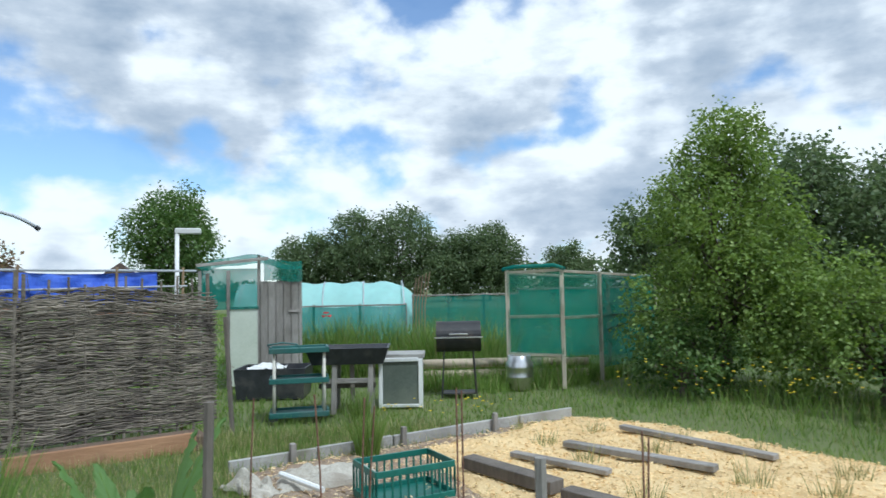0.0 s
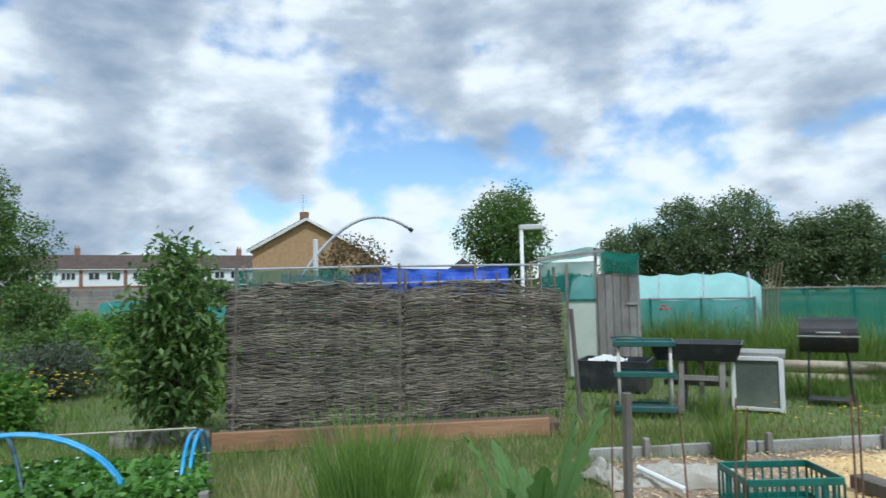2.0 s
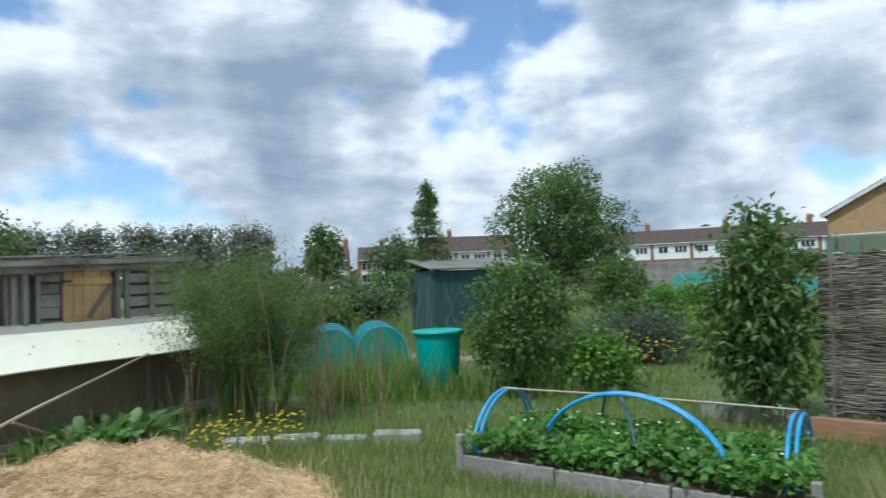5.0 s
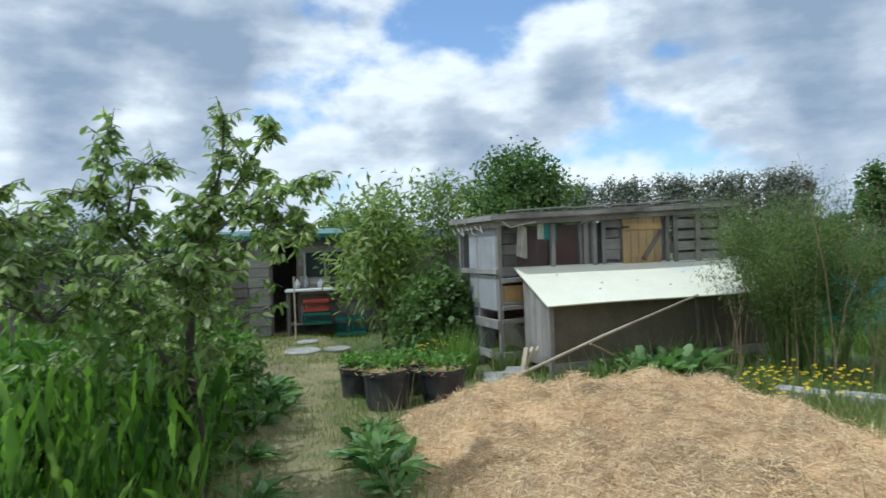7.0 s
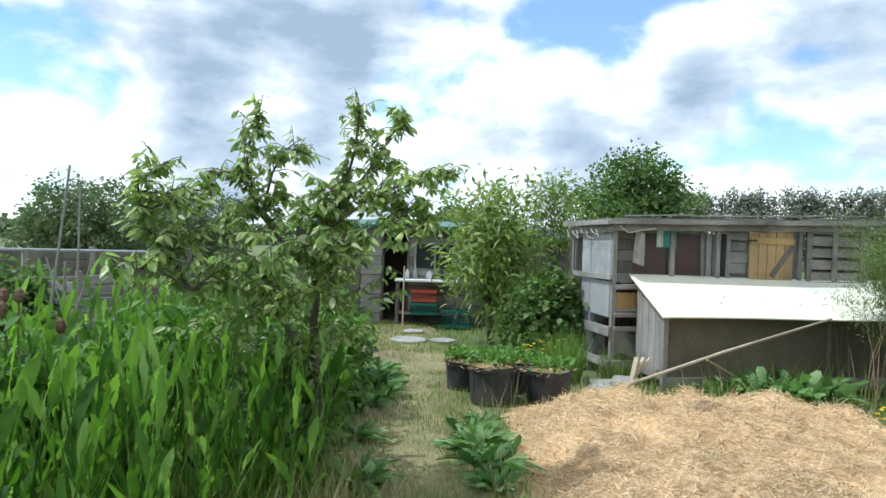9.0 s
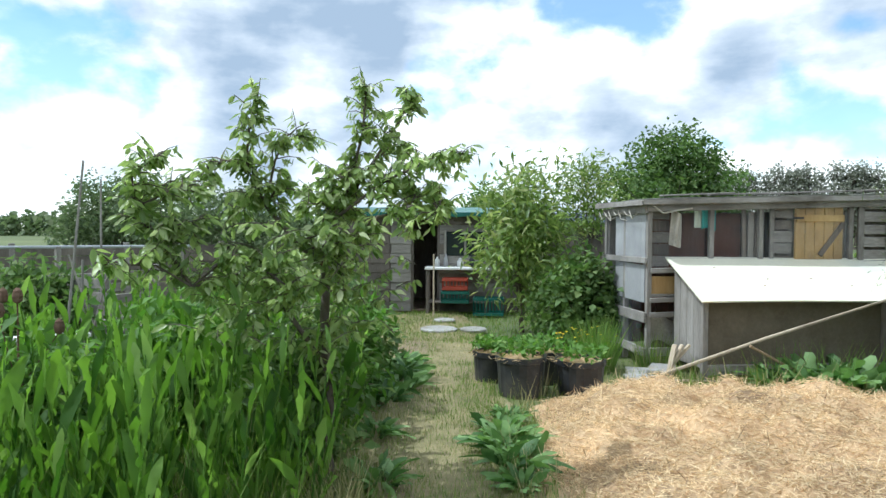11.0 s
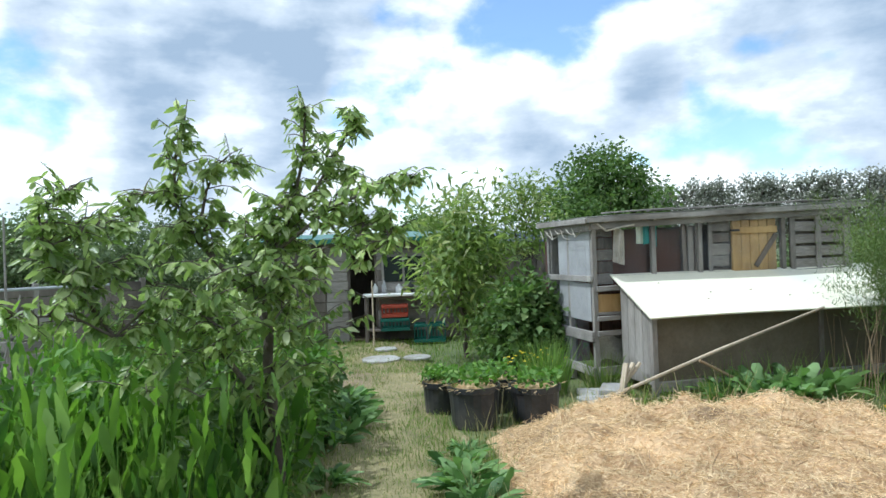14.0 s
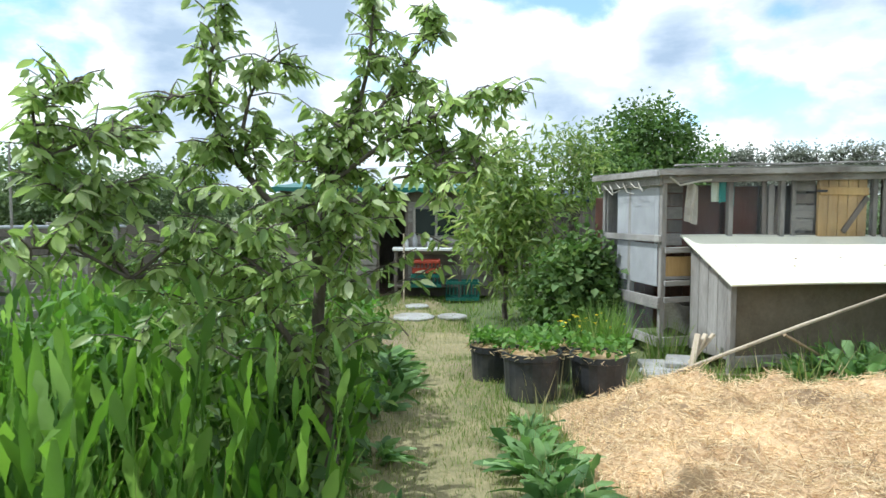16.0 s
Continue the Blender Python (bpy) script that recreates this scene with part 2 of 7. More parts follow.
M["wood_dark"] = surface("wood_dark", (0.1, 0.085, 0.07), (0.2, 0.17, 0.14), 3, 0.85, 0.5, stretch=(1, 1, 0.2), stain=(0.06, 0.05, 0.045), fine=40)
M["wood_brown"] = surface("wood_brown", (0.26, 0.13, 0.065), (0.42, 0.24, 0.13), 3, 0.8, 0.4, stretch=(0.2, 1, 1), stain=(0.18, 0.11, 0.07), fine=40)
M["wood_red"] = surface("wood_red", (0.1, 0.045, 0.03), (0.19, 0.085, 0.055), 3, 0.75, 0.3, stretch=(1, 1, 0.2), stain=(0.06, 0.04, 0.03), fine=30)
M["wood_yellow"] = surface("wood_yellow", (0.4, 0.25, 0.09), (0.58, 0.4, 0.17), 3, 0.7, 0.3, stretch=(1, 1, 0.15), stain=(0.3, 0.19, 0.08), fine=35)
M["wicker"] = surface("wicker", (0.075, 0.062, 0.047), (0.255, 0.22, 0.172), 7, 0.85, 0.4, stretch=(0.25, 0.25, 1), stain=(0.08, 0.066, 0.055), fine=60, spread=0, island=0.5)
M["plywood"] = surface("plywood", (0.1, 0.08, 0.05), (0.165, 0.135, 0.09), 2.5, 0.8, 0.3, stain=(0.1, 0.085, 0.06), fine=30)
M["bark"] = surface("bark", (0.07, 0.055, 0.04), (0.17, 0.14, 0.11), 10, 0.9, 0.8, stretch=(1, 1, 0.3), fine=50, spread=0)
M["cane"] = surface("cane", (0.2, 0.13, 0.07), (0.36, 0.26, 0.15), 8, 0.7, 0.2, spread=0.2)
M["rust"] = surface("rust", (0.12, 0.06, 0.035), (0.22, 0.12, 0.08), 20, 0.9, 0.4)
M["log"] = surface("log", (0.4, 0.32, 0.22), (0.58, 0.49, 0.36), 4, 0.8, 0.4, stain=(0.25, 0.2, 0.14))
M["roof_sheet"] = surface("roof_sheet", (0.77, 0.74, 0.57), (0.86, 0.83, 0.66), 1.5, 0.5, 0.05, stain=(0.6, 0.62, 0.56), fine=20, spread=0)
M["white_paint"] = surface("white_paint", (0.66, 0.66, 0.63), (0.82, 0.82, 0.8), 3, 0.55, 0.1, stain=(0.5, 0.49, 0.45))
M["cream_plastic"] = surface("cream_plastic", (0.5, 0.47, 0.4), (0.63, 0.6, 0.52), 6, 0.45, 0.05)
M["pale_panel"] = surface("pale_panel", (0.5, 0.55, 0.44), (0.64, 0.68, 0.57), 2, 0.6, 0.1, stain=(0.4, 0.44, 0.34))
M["pale_cloth"] = surface("pale_cloth", (0.36, 0.33, 0.27), (0.58, 0.54, 0.46), 5, 0.9, 0.5, stain=(0.24, 0.2, 0.15))
M["grey_board"] = surface("grey_board", (0.3, 0.3, 0.3), (0.44, 0.44, 0.44), 2, 0.7, 0.15, stain=(0.27, 0.27, 0.28))
M["concrete"] = surface("concrete", (0.27, 0.26, 0.24), (0.43, 0.42, 0.39), 5, 0.9, 0.5, stain=(0.2, 0.19, 0.15), fine=50)
M["black_plastic"] = surface("black_plastic", (0.018, 0.019, 0.022), (0.045, 0.047, 0.052), 6, 0.42, 0.1, stain=(0.08, 0.075, 0.068))
M["black_iron"] = surface("black_iron", (0.012, 0.012, 0.013), (0.03, 0.03, 0.032), 8, 0.55, 0.1, stain=(0.06, 0.045, 0.035))
M["green_plastic"] = surface("green_plastic", (0.02, 0.085, 0.075), (0.035, 0.13, 0.115), 5, 0.4, 0.05, stain=(0.05, 0.1, 0.09))
M["crate_green"] = surface("crate_green", (0.012, 0.1, 0.075), (0.02, 0.15, 0.115), 5, 0.38, 0.05)
M["crate_red"] = surface("crate_red", (0.33, 0.045, 0.025), (0.45, 0.08, 0.04), 5, 0.4, 0.05)
M["teal_plastic"] = surface("teal_plastic", (0.015, 0.3, 0.24), (0.03, 0.4, 0.33), 3, 0.4, 0.05, stain=(0.04, 0.27, 0.22), spread=0)
M["pipe_blue"] = surface("pipe_blue", (0.03, 0.28, 0.62), (0.07, 0.4, 0.76), 8, 0.35, 0.05, stain=(0.2, 0.42, 0.6), spread=0.05)
M["pipe_dark"] = surface("pipe_dark", (0.03, 0.07, 0.1), (0.06, 0.12, 0.17), 8, 0.45, 0.05)
M["pipe_grey"] = surface("pipe_grey", (0.36, 0.38, 0.4), (0.5, 0.52, 0.54), 8, 0.5, 0.05)
M["tarp_blue"] = surface("tarp_blue", (0.04, 0.09, 0.55), (0.1, 0.2, 0.75), 4, 0.4, 0.4, fine=12, spread=0)
M["tarp_green"] = surface("tarp_green", (0.01, 0.12, 0.09), (0.02, 0.19, 0.15), 3, 0.55, 0.4, fine=14, spread=0)
M["roof_felt"] = surface("roof_felt", (0.13, 0.125, 0.11), (0.25, 0.24, 0.21), 4, 0.9, 0.4, stain=(0.1, 0.12, 0.06), spread=0)
M["steel"] = surface("steel", (0.5, 0.5, 0.5), (0.68, 0.68, 0.67), 6, 0.3, 0.05, metal=1.0, stain=(0.4, 0.39, 0.37))
M["rope"] = surface("rope", (0.3, 0.25, 0.18), (0.45, 0.4, 0.3), 30, 0.9, 0.3)
M["brick_tan"] = surface("brick_tan", (0.33, 0.2, 0.1), (0.46, 0.3, 0.16), 3, 0.9, 0.2, fine=14, spread=0)
M["brick_brown"] = surface("brick_brown", (0.2, 0.1, 0.06), (0.3, 0.16, 0.1), 2, 0.9, 0.2, fine=12)
M["white_render"] = surface("white_render", (0.72, 0.73, 0.74), (0.84, 0.84, 0.84), 0.8, 0.8, 0.1, spread=0)
M["roof_tile"] = surface("roof_tile", (0.06, 0.042, 0.034), (0.11, 0.08, 0.065), 1.2, 0.9, 0.3, fine=9, spread=0)
M["far_fence"] = surface("far_fence", (0.2, 0.18, 0.16), (0.33, 0.31, 0.28), 2, 0.9, 0.3)
M["rag_teal"] = surface("rag_teal", (0.04, 0.3, 0.27), (0.08, 0.4, 0.36), 6, 0.9, 0.2)
M["net_green"] = netting("net_green", (0.03, 0.27, 0.18), 0.36)
M["net_dense"] = netting("net_dense", (0.02, 0.22, 0.16), 0.66)
M["net_teal"] = netting("net_teal", (0.02, 0.25, 0.2), 0.72)
M["net_aqua"] = netting("net_aqua", (0.02, 0.36, 0.33), 0.74)
M["net_blue"] = netting("net_blue", (0.05, 0.12, 0.4), 0.5)
M["polythene"] = netting("polythene", (0.5, 0.82, 0.78), 0.9)
M["wire_mesh"] = netting("wire_mesh", (0.4, 0.41, 0.43), 0.1)
M["shade_green"] = surface("shade_green", (0.02, 0.06, 0.055), (0.04, 0.095, 0.085), 3, 0.8, 0.3, fine=14)
M["glass"], gnt, gbs, gout = nodes("glass")
gbs.inputs["Base Color"].default_value, gbs.inputs["Roughness"].default_value = (0.02, 0.025, 0.03, 1), 0.08
M["frosted"] = surface("frosted", (0.1, 0.12, 0.1), (0.17, 0.19, 0.16), 2, 0.2, 0.05, stain=(0.2, 0.21, 0.17))
M["leaf_elder"] = foliage("leaf_elder", (0.1, 0.16, 0.03), (0.22, 0.3, 0.065), (0.28, 0.35, 0.11))
M["leaf_dark"] = foliage("leaf_dark", (0.075, 0.115, 0.046), (0.15, 0.2, 0.085), (0.19, 0.23, 0.11), 0.36)
M["leaf_mid"] = foliage("leaf_mid", (0.06, 0.115, 0.026), (0.13, 0.205, 0.052), (0.19, 0.25, 0.085))
M["leaf_bright"] = foliage("leaf_bright", (0.075, 0.16, 0.025), (0.15, 0.28, 0.05), (0.22, 0.33, 0.08), 0.4)
M["leaf_walnut"] = foliage("leaf_walnut", (0.13, 0.205, 0.05), (0.36, 0.45, 0.15), (0.52, 0.57, 0.32), 0.48, 0.36, crinkle=0.3)
M["leaf_peach"] = foliage("leaf_peach", (0.095, 0.16, 0.034), (0.26, 0.34, 0.09), (0.33, 0.36, 0.13), 0.42, 0.45)
M["leaf_grey"] = foliage("leaf_grey", (0.15, 0.165, 0.12), (0.3, 0.31, 0.25), (0.42, 0.42, 0.36), 0.4)
M["leaf_horse"] = foliage("leaf_horse", (0.05, 0.12, 0.015), (0.19, 0.33, 0.05), (0.26, 0.4, 0.09), 0.48, 0.62, single=True, crinkle=0.5)
M["leaf_comfrey"] = foliage("leaf_comfrey", (0.055, 0.125, 0.03), (0.19, 0.32, 0.085), (0.24, 0.36, 0.14), 0.35, 0.55, single=True, crinkle=0.6)
M["leaf_fern"] = foliage("leaf_fern", (0.09, 0.18, 0.045), (0.18, 0.3, 0.09), None, 0.35)
M["leaf_straw"] = foliage("leaf_straw", (0.06, 0.15, 0.025), (0.14, 0.28, 0.05), (0.2, 0.34, 0.08), 0.35)
M["leaf_lime"] = foliage("leaf_lime", (0.18, 0.26, 0.03), (0.3, 0.38, 0.05), None, 0.4)
M["leaf_purple"] = foliage("leaf_purple", (0.06, 0.08, 0.045), (0.12, 0.155, 0.085), (0.14, 0.12, 0.14), 0.3)
M["frond"] = foliage("frond", (0.075, 0.125, 0.026), (0.15, 0.21, 0.05), (0.17, 0.19, 0.08), 0.3)
M["blade"] = foliage("blade", (0.1, 0.175, 0.03), (0.21, 0.3, 0.062), (0.3, 0.28, 0.12), 0.35)
M["blade_lush"] = foliage("blade_lush", (0.1, 0.19, 0.03), (0.2, 0.31, 0.06), (0.3, 0.36, 0.12), 0.4)
M["blade_dry"] = foliage("blade_dry", (0.17, 0.2, 0.06), (0.42, 0.38, 0.18), (0.58, 0.5, 0.28), 0.3)
M["petal_yellow"] = foliage("petal_yellow", (0.7, 0.5, 0.02), (0.85, 0.68, 0.05), None, 0.3)
M["petal_white"] = foliage("petal_white", (0.75, 0.74, 0.68), (0.85, 0.84, 0.8), None, 0.3)
M["petal_red"] = foliage("petal_red", (0.6, 0.02, 0.03), (0.75, 0.04, 0.05), None, 0.3)
M["roof_navy"] = surface("roof_navy", (0.02, 0.03, 0.07), (0.04, 0.055, 0.11), 3, 0.6, 0.2)
M["leaf_copper"] = foliage("leaf_copper", (0.12, 0.075, 0.04), (0.24, 0.16, 0.08), (0.2, 0.2, 0.09), 0.3)
M["seedhead"] = surface("seedhead", (0.11, 0.065, 0.04), (0.2, 0.125, 0.08), 30, 0.95, 0.8)


# ---- building helpers ----
class Geo:
    """Collects vertices and faces of one mesh."""

    def __init__(self):
        self.v, self.f = [], []

    def add(self, verts, faces):
        k = len(self.v)
        self.v += [tuple(p) for p in verts]
        self.f += [tuple(i + k for i in f) for f in faces]
        return self

    def box(self, c, s, rz=0.0, m=None, bevel=0.006):
        """A box with chamfered edges, centre c, size s."""
        h = [x / 2 for x in s]
        b = min(bevel, *[x * 0.4 for x in h])
        verts, idx = [], {}
        for sx in (-1, 1):
            for sy in (-1, 1):
                for sz in (-1, 1):
                    for ax in range(3):
                        p = [sx * (h[0] - b), sy * (h[1] - b), sz * (h[2] - b)]
                        p[ax] += (sx, sy, sz)[ax] * b
                        idx[(sx, sy, sz, ax)] = len(verts)
                        verts.append(p)
        faces = []
        for ax in range(3):
            o1, o2 = (ax + 1) % 3, (ax + 2) % 3
            for sg in (-1, 1):
                loop = []
                for a, c2 in ((-1, -1), (1, -1), (1, 1), (-1, 1)):
                    k = [0, 0, 0]
                    k[ax], k[o1], k[o2] = sg, a, c2
                    loop.append(idx[(*k, ax)])
                faces.append(loop if sg > 0 else loop[::-1])
            for a in (-1, 1):
                for c2 in (-1, 1):
                    k1, k2 = [0, 0, 0], [0, 0, 0]
                    k1[ax], k1[o1], k1[o2] = -1, a, c2
                    k2[ax], k2[o1], k2[o2] = 1, a, c2
                    q = [idx[(*k1, o1)], idx[(*k2, o1)], idx[(*k2, o2)], idx[(*k1, o2)]]
                    faces.append(q if a * c2 < 0 else q[::-1])
        for sx in (-1, 1):
            for sy in (-1, 1):
                for sz in (-1, 1):
                    t = [idx[(sx, sy, sz, a)] for a in range(3)]
                    faces.append(t if sx * sy * sz > 0 else t[::-1])
        mt = Matrix.Translation(c) @ (m if m is not None else Matrix.Rotation(radians(rz), 4, "Z"))
        return self.add([mt @ Vector(p) for p in verts], faces)

    def beam(self, a, b, w, h, bevel=0.005, spin=0.0):
        """A squared timber from a to b."""
        a, b = Vector(a), Vector(b)
        d = b - a
        x = d.normalized()
        up = Vector((0, 0, 1)) if abs(x.z) < 0.95 else Vector((1, 0, 0))
        y = up.cross(x).normalized()
        z = x.cross(y)
        m = Matrix((x, y, z)).transposed().to_4x4() @ Matrix.Rotation(spin, 4, "X")
        return self.box((a + b) / 2, (d.length, w, h), m=m, bevel=bevel)

    def tube(self, pts, r, sides=6, cap=True):
        pts = [Vector(p) for p in pts]
        rs = r if isinstance(r, (list, tuple)) else [r] * len(pts)
        verts, n = [], len(pts)
        ref = Vector((0.13, 0.31, 0.94))
        for i, p in enumerate(pts):
            d = (pts[min(i + 1, n - 1)] - pts[max(i - 1, 0)]).normalized()
            if abs(d.dot(ref)) > 0.97:
                ref = Vector((0.9, -0.3, 0.2))
            s = d.cross(ref).normalized()
            t = d.cross(s)
            for k in range(sides):
                a = 2 * math.pi * k / sides
                verts.append(p + (s * math.cos(a) + t * math.sin(a)) * rs[i])
        faces = []
        for i in range(n - 1):
            for k in range(sides):
                k2 = (k + 1) % sides
                faces.append((i * sides + k, i * sides + k2, (i + 1) * sides + k2, (i + 1) * sides + k))
        if cap:
            faces += [tuple(range(sides))[::-1], tuple((n - 1) * sides + k for k in range(sides))]
        return self.add(verts, faces)

    def lathe(self, prof, sides=24, c=(0, 0, 0), ribs=0.0):
        """A turned shape from (radius, height) pairs."""
        verts, faces, n = [], [], len(prof)
        for r, z in prof:
            for k in range(sides):
                a = 2 * math.pi * k / sides
                q = r * (1 + (ribs if k % 2 else -ribs))
                verts.append((c[0] + q * math.cos(a), c[1] + q * math.sin(a), c[2] + z))
        for i in range(n - 1):
            for k in range(sides):
                k2 = (k + 1) % sides
                faces.append((i * sides + k, i * sides + k2, (i + 1) * sides + k2, (i + 1) * sides + k))
        faces.append(tuple(range(sides))[::-1])
        faces.append(tuple((n - 1) * sides + k for k in range(sides)))
        return self.add(verts, faces)

    def sheet(self, fn, nu, nv, thick=0.0):
        """A surface fn(u, v) over the unit square; with thickness, two skins and a rim."""
        g = [[Vector(fn(i / nu, j / nv)) for j in range(nv + 1)] for i in range(nu + 1)]
        w = nv + 1
        top = [p for row in g for p in row]
        faces = [(i * w + j, (i + 1) * w + j, (i + 1) * w + j + 1, i * w + j + 1) for i in range(nu) for j in range(nv)]
        if not thick:
            return self.add(top, faces)
        nrm = (g[nu][0] - g[0][0]).cross(g[0][nv] - g[0][0]).normalized() * thick
        k = len(top)
        allv = top + [p - nrm for p in top]
        allf = faces + [tuple(i + k for i in f[::-1]) for f in faces]
        rim = [(i, 0) for i in range(nu)] + [(nu, j) for j in range(nv)] + [(i, nv) for i in range(nu, 0, -1)] + [(0, j) for j in range(nv, 0, -1)]
        for q in range(len(rim)):
            a, b = rim[q], rim[(q + 1) % len(rim)]
            ia, ib = a[0] * w + a[1], b[0] * w + b[1]
            allf.append((ib, ia, ia + k, ib + k))
        return self.add(allv, allf)

    def mesh(self, name, smooth=False):
        me = bpy.data.meshes.new(name)
        me.from_pydata(self.v, [], self.f)
        if smooth:
            me.shade_smooth()
        me.update()
        return me


def fast_mesh(name, v, f):
    """A mesh from arrays; f holds faces of one and the same size."""
    me = bpy.data.meshes.new(name)
    me.vertices.add(len(v))
    me.vertices.foreach_set("co", np.ascontiguousarray(v, dtype=np.float32).ravel())
    k = f.shape[1]
    me.loops.add(f.size)
    me.loops.foreach_set("vertex_index", np.ascontiguousarray(f, dtype=np.int32).ravel())
    me.polygons.add(len(f))
    me.polygons.foreach_set("loop_start", np.arange(len(f), dtype=np.int32) * k)
    me.update(calc_edges=True)
    return me


def thing(name, x, y, z=0.0, rz=0.0, label="", category="", group="", kind=""):
    ob = new(name)
    ob.empty_display_size = 0.1
    ob.matrix_basis = pose(x, y, z, 0, 0, rz)
    return tagged(ob, label, category, group, kind)


def part(name, geo, material, parent=None, label="", smooth=False):
    me = geo.mesh(name, smooth) if isinstance(geo, Geo) else geo
    if not me.materials:
        me.materials.append(M[material])
    ob = new(name, me)
    if parent is not None:
        ob.parent = parent
    if label:
        ob["label"] = label
    return ob


def solo(name, geo, material, label, category, kind="", group="", smooth=False):
    return tagged(part(name, geo, material, smooth=smooth), label, category, group, kind)


RNG = np.random.default_rng(5)


def unit(v):
    return v / np.maximum(np.linalg.norm(v, axis=-1, keepdims=True), 1e-9)


def leaf_arrays(P, D, L, W, fold=0.35, droop=0.15):
    """Small pointed leaves folded along the middle: base P, direction D, length L, half width W."""
    n = len(P)
    D = unit(D)
    side = unit(np.cross(D, RNG.normal(size=(n, 3)) * 0.55 + np.array([0, 0, 1.0])))
    nrm = np.cross(side, D)
    L, W = np.broadcast_to(L, n)[:, None], np.broadcast_to(W, n)[:, None]
    mid = P + D * L * 0.45
    tip = P + D * L - np.array([0, 0, 1.0]) * L * droop
    v = np.stack([P, mid - side * W + nrm * W * fold, tip, mid + side * W + nrm * W * fold], 1).reshape(-1, 3)
    b = np.arange(n)[:, None] * 4
    f = np.concatenate([b + np.array([0, 1, 2]), b + np.array([0, 2, 3])], 0)
    return v, f


def strip_arrays(P, D, L, W, seg=4, droop=0.3, wave=0.0, prof=None, fold=0.25, up=0.0, curve=0.0, ragged=0.0):
    """Long leaves: a folded strip of seg steps that widens, narrows and bends over."""
    n = len(P)
    D = unit(D)
    side = unit(np.cross(D, RNG.normal(size=(n, 3)) * 0.5 + np.array([0.2, 0.1, up])))
    nrm = np.cross(side, D)
    L, W = np.broadcast_to(L, n)[:, None], np.broadcast_to(W, n)[:, None]
    flat = D * np.array([1, 1, 0])
    rows = []
    sway = RNG.normal(size=(n, 1)) * curve
    for k in range(seg + 1):
        t = k / seg
        w = (prof(t) if prof else math.sin(math.pi * min(0.97, 0.08 + 0.92 * t)) ** 0.8) * W
        w = w * (1 + ragged * RNG.uniform(-1, 1, size=(n, 1)))
        c = P + D * L * t + side * L * sway * t * t + (unit(flat + 1e-6) * 0.5 - np.array([0, 0, 0.5])) * L * droop * t * t
        ph = RNG.normal(size=(n, 1)) * wave * W
        rows.append(np.stack([c - side * w + nrm * (w * fold + ph), c, c + side * w + nrm * (w * fold - ph)], 1))
    v = np.stack(rows, 1).reshape(-1, 3)
    per = (seg + 1) * 3
    q = []
    for k in range(seg):
        for j in range(2):
            a = k * 3 + j
            q.append([a, a + 1, a + 4, a + 3])
    f = (np.arange(n)[:, None, None] * per + np.array(q)[None]).reshape(-1, 4)
    return v, f


def join_arrays(parts):
    vs, fs, k = [], [], 0
    for v, f in parts:
        vs.append(v)
        fs.append(f + k)
        k += len(v)
    return np.concatenate(vs), np.concatenate(fs)


# ---- ground ----
def ground_sheet():
    g = Geo()
    rings = [0.0, 1, 2, 3, 4, 5, 6, 7, 8, 9, 10, 11, 12, 14, 16, 18, 21, 25, 30, 40, 55, 80, 120, 250, 600, 1800]
    k = 72
    verts = [(0, 0, 0)]
    for r in rings[1:]:
        for i in range(k):
            a = 2 * math.pi * i / k
            x, y = r * math.cos(a), r * math.sin(a)
            h = 0.05 * noise.noise(Vector((x * 0.35, y * 0.35, 1.7))) if 1 < r < 60 else 0.0
            verts.append((x, y, h - 0.02))
    faces = [(0, 1 + i, 1 + (i + 1) % k) for i in range(k)]
    for j in range(len(rings) - 2):
        for i in range(k):
            a, b = 1 + j * k + i, 1 + j * k + (i + 1) % k
            faces.append((a, a + k, b + k, b))
    g.add(verts, faces)
    return solo("ground", g, "grass_ground", "rough allotment grass over dark earth", "ground", "structure", smooth=True)


ground_sheet()


def inside(poly, x, y):
    hit, n = np.zeros(np.shape(x), bool), len(poly)
    for i in range(n):
        (x1, y1), (x2, y2) = poly[i], poly[(i + 1) % n]
        c = ((y1 > y) != (y2 > y)) & (x < (x2 - x1) * (y - y1) / (y2 - y1 + 1e-12) + x1)
        hit ^= c
    return hit


def edge_distance(poly, x, y):
    d = np.full(np.shape(x), 1e9)
    n = len(poly)
    for i in range(n):
        (x1, y1), (x2, y2) = poly[i], poly[(i + 1) % n]
        l2 = (x2 - x1) ** 2 + (y2 - y1) ** 2
        t = np.clip(((x - x1) * (x2 - x1) + (y - y1) * (y2 - y1)) / l2, 0, 1)
        d = np.minimum(d, np.hypot(x - x1 - t * (x2 - x1), y - y1 - t * (y2 - y1)))
    return d


STRAW = [(-3.0, -1.95), (-3.95, -3.1), (-4.85, -3.72), (-5.7, -3.6), (-6.3, -2.9), (-6.75, -1.5), (-5.7, -0.15), (-4.5, 0.1), (-3.5, -0.8)]
CHIPS = [(0.67, 7.7), (1.7, 7.1), (2.95, 5.6), (3.6, 4.2), (1.6, 3.2), (0.7, 3.9), (-0.35, 4.9), (-0.95, 6.05)]
LITTER = [(-2.3, 5.3), (-1.0, 6.4), (0.6, 7.7), (-0.5, 6.2), (-0.2, 4.9), (0.8, 3.9), (-0.3, 3.0), (-1.5, 3.8)]
PATH = [(-2.2, -2.6), (-3.0, -2.4), (-4.0, -3.3), (-4.9, -4.3), (-6.2, -5.4), (-7.2, -6.6), (-8.6, -8.4), (-7.6, -9.0), (-6.0, -7.2), (-4.7, -5.9), (-3.4, -4.6)]
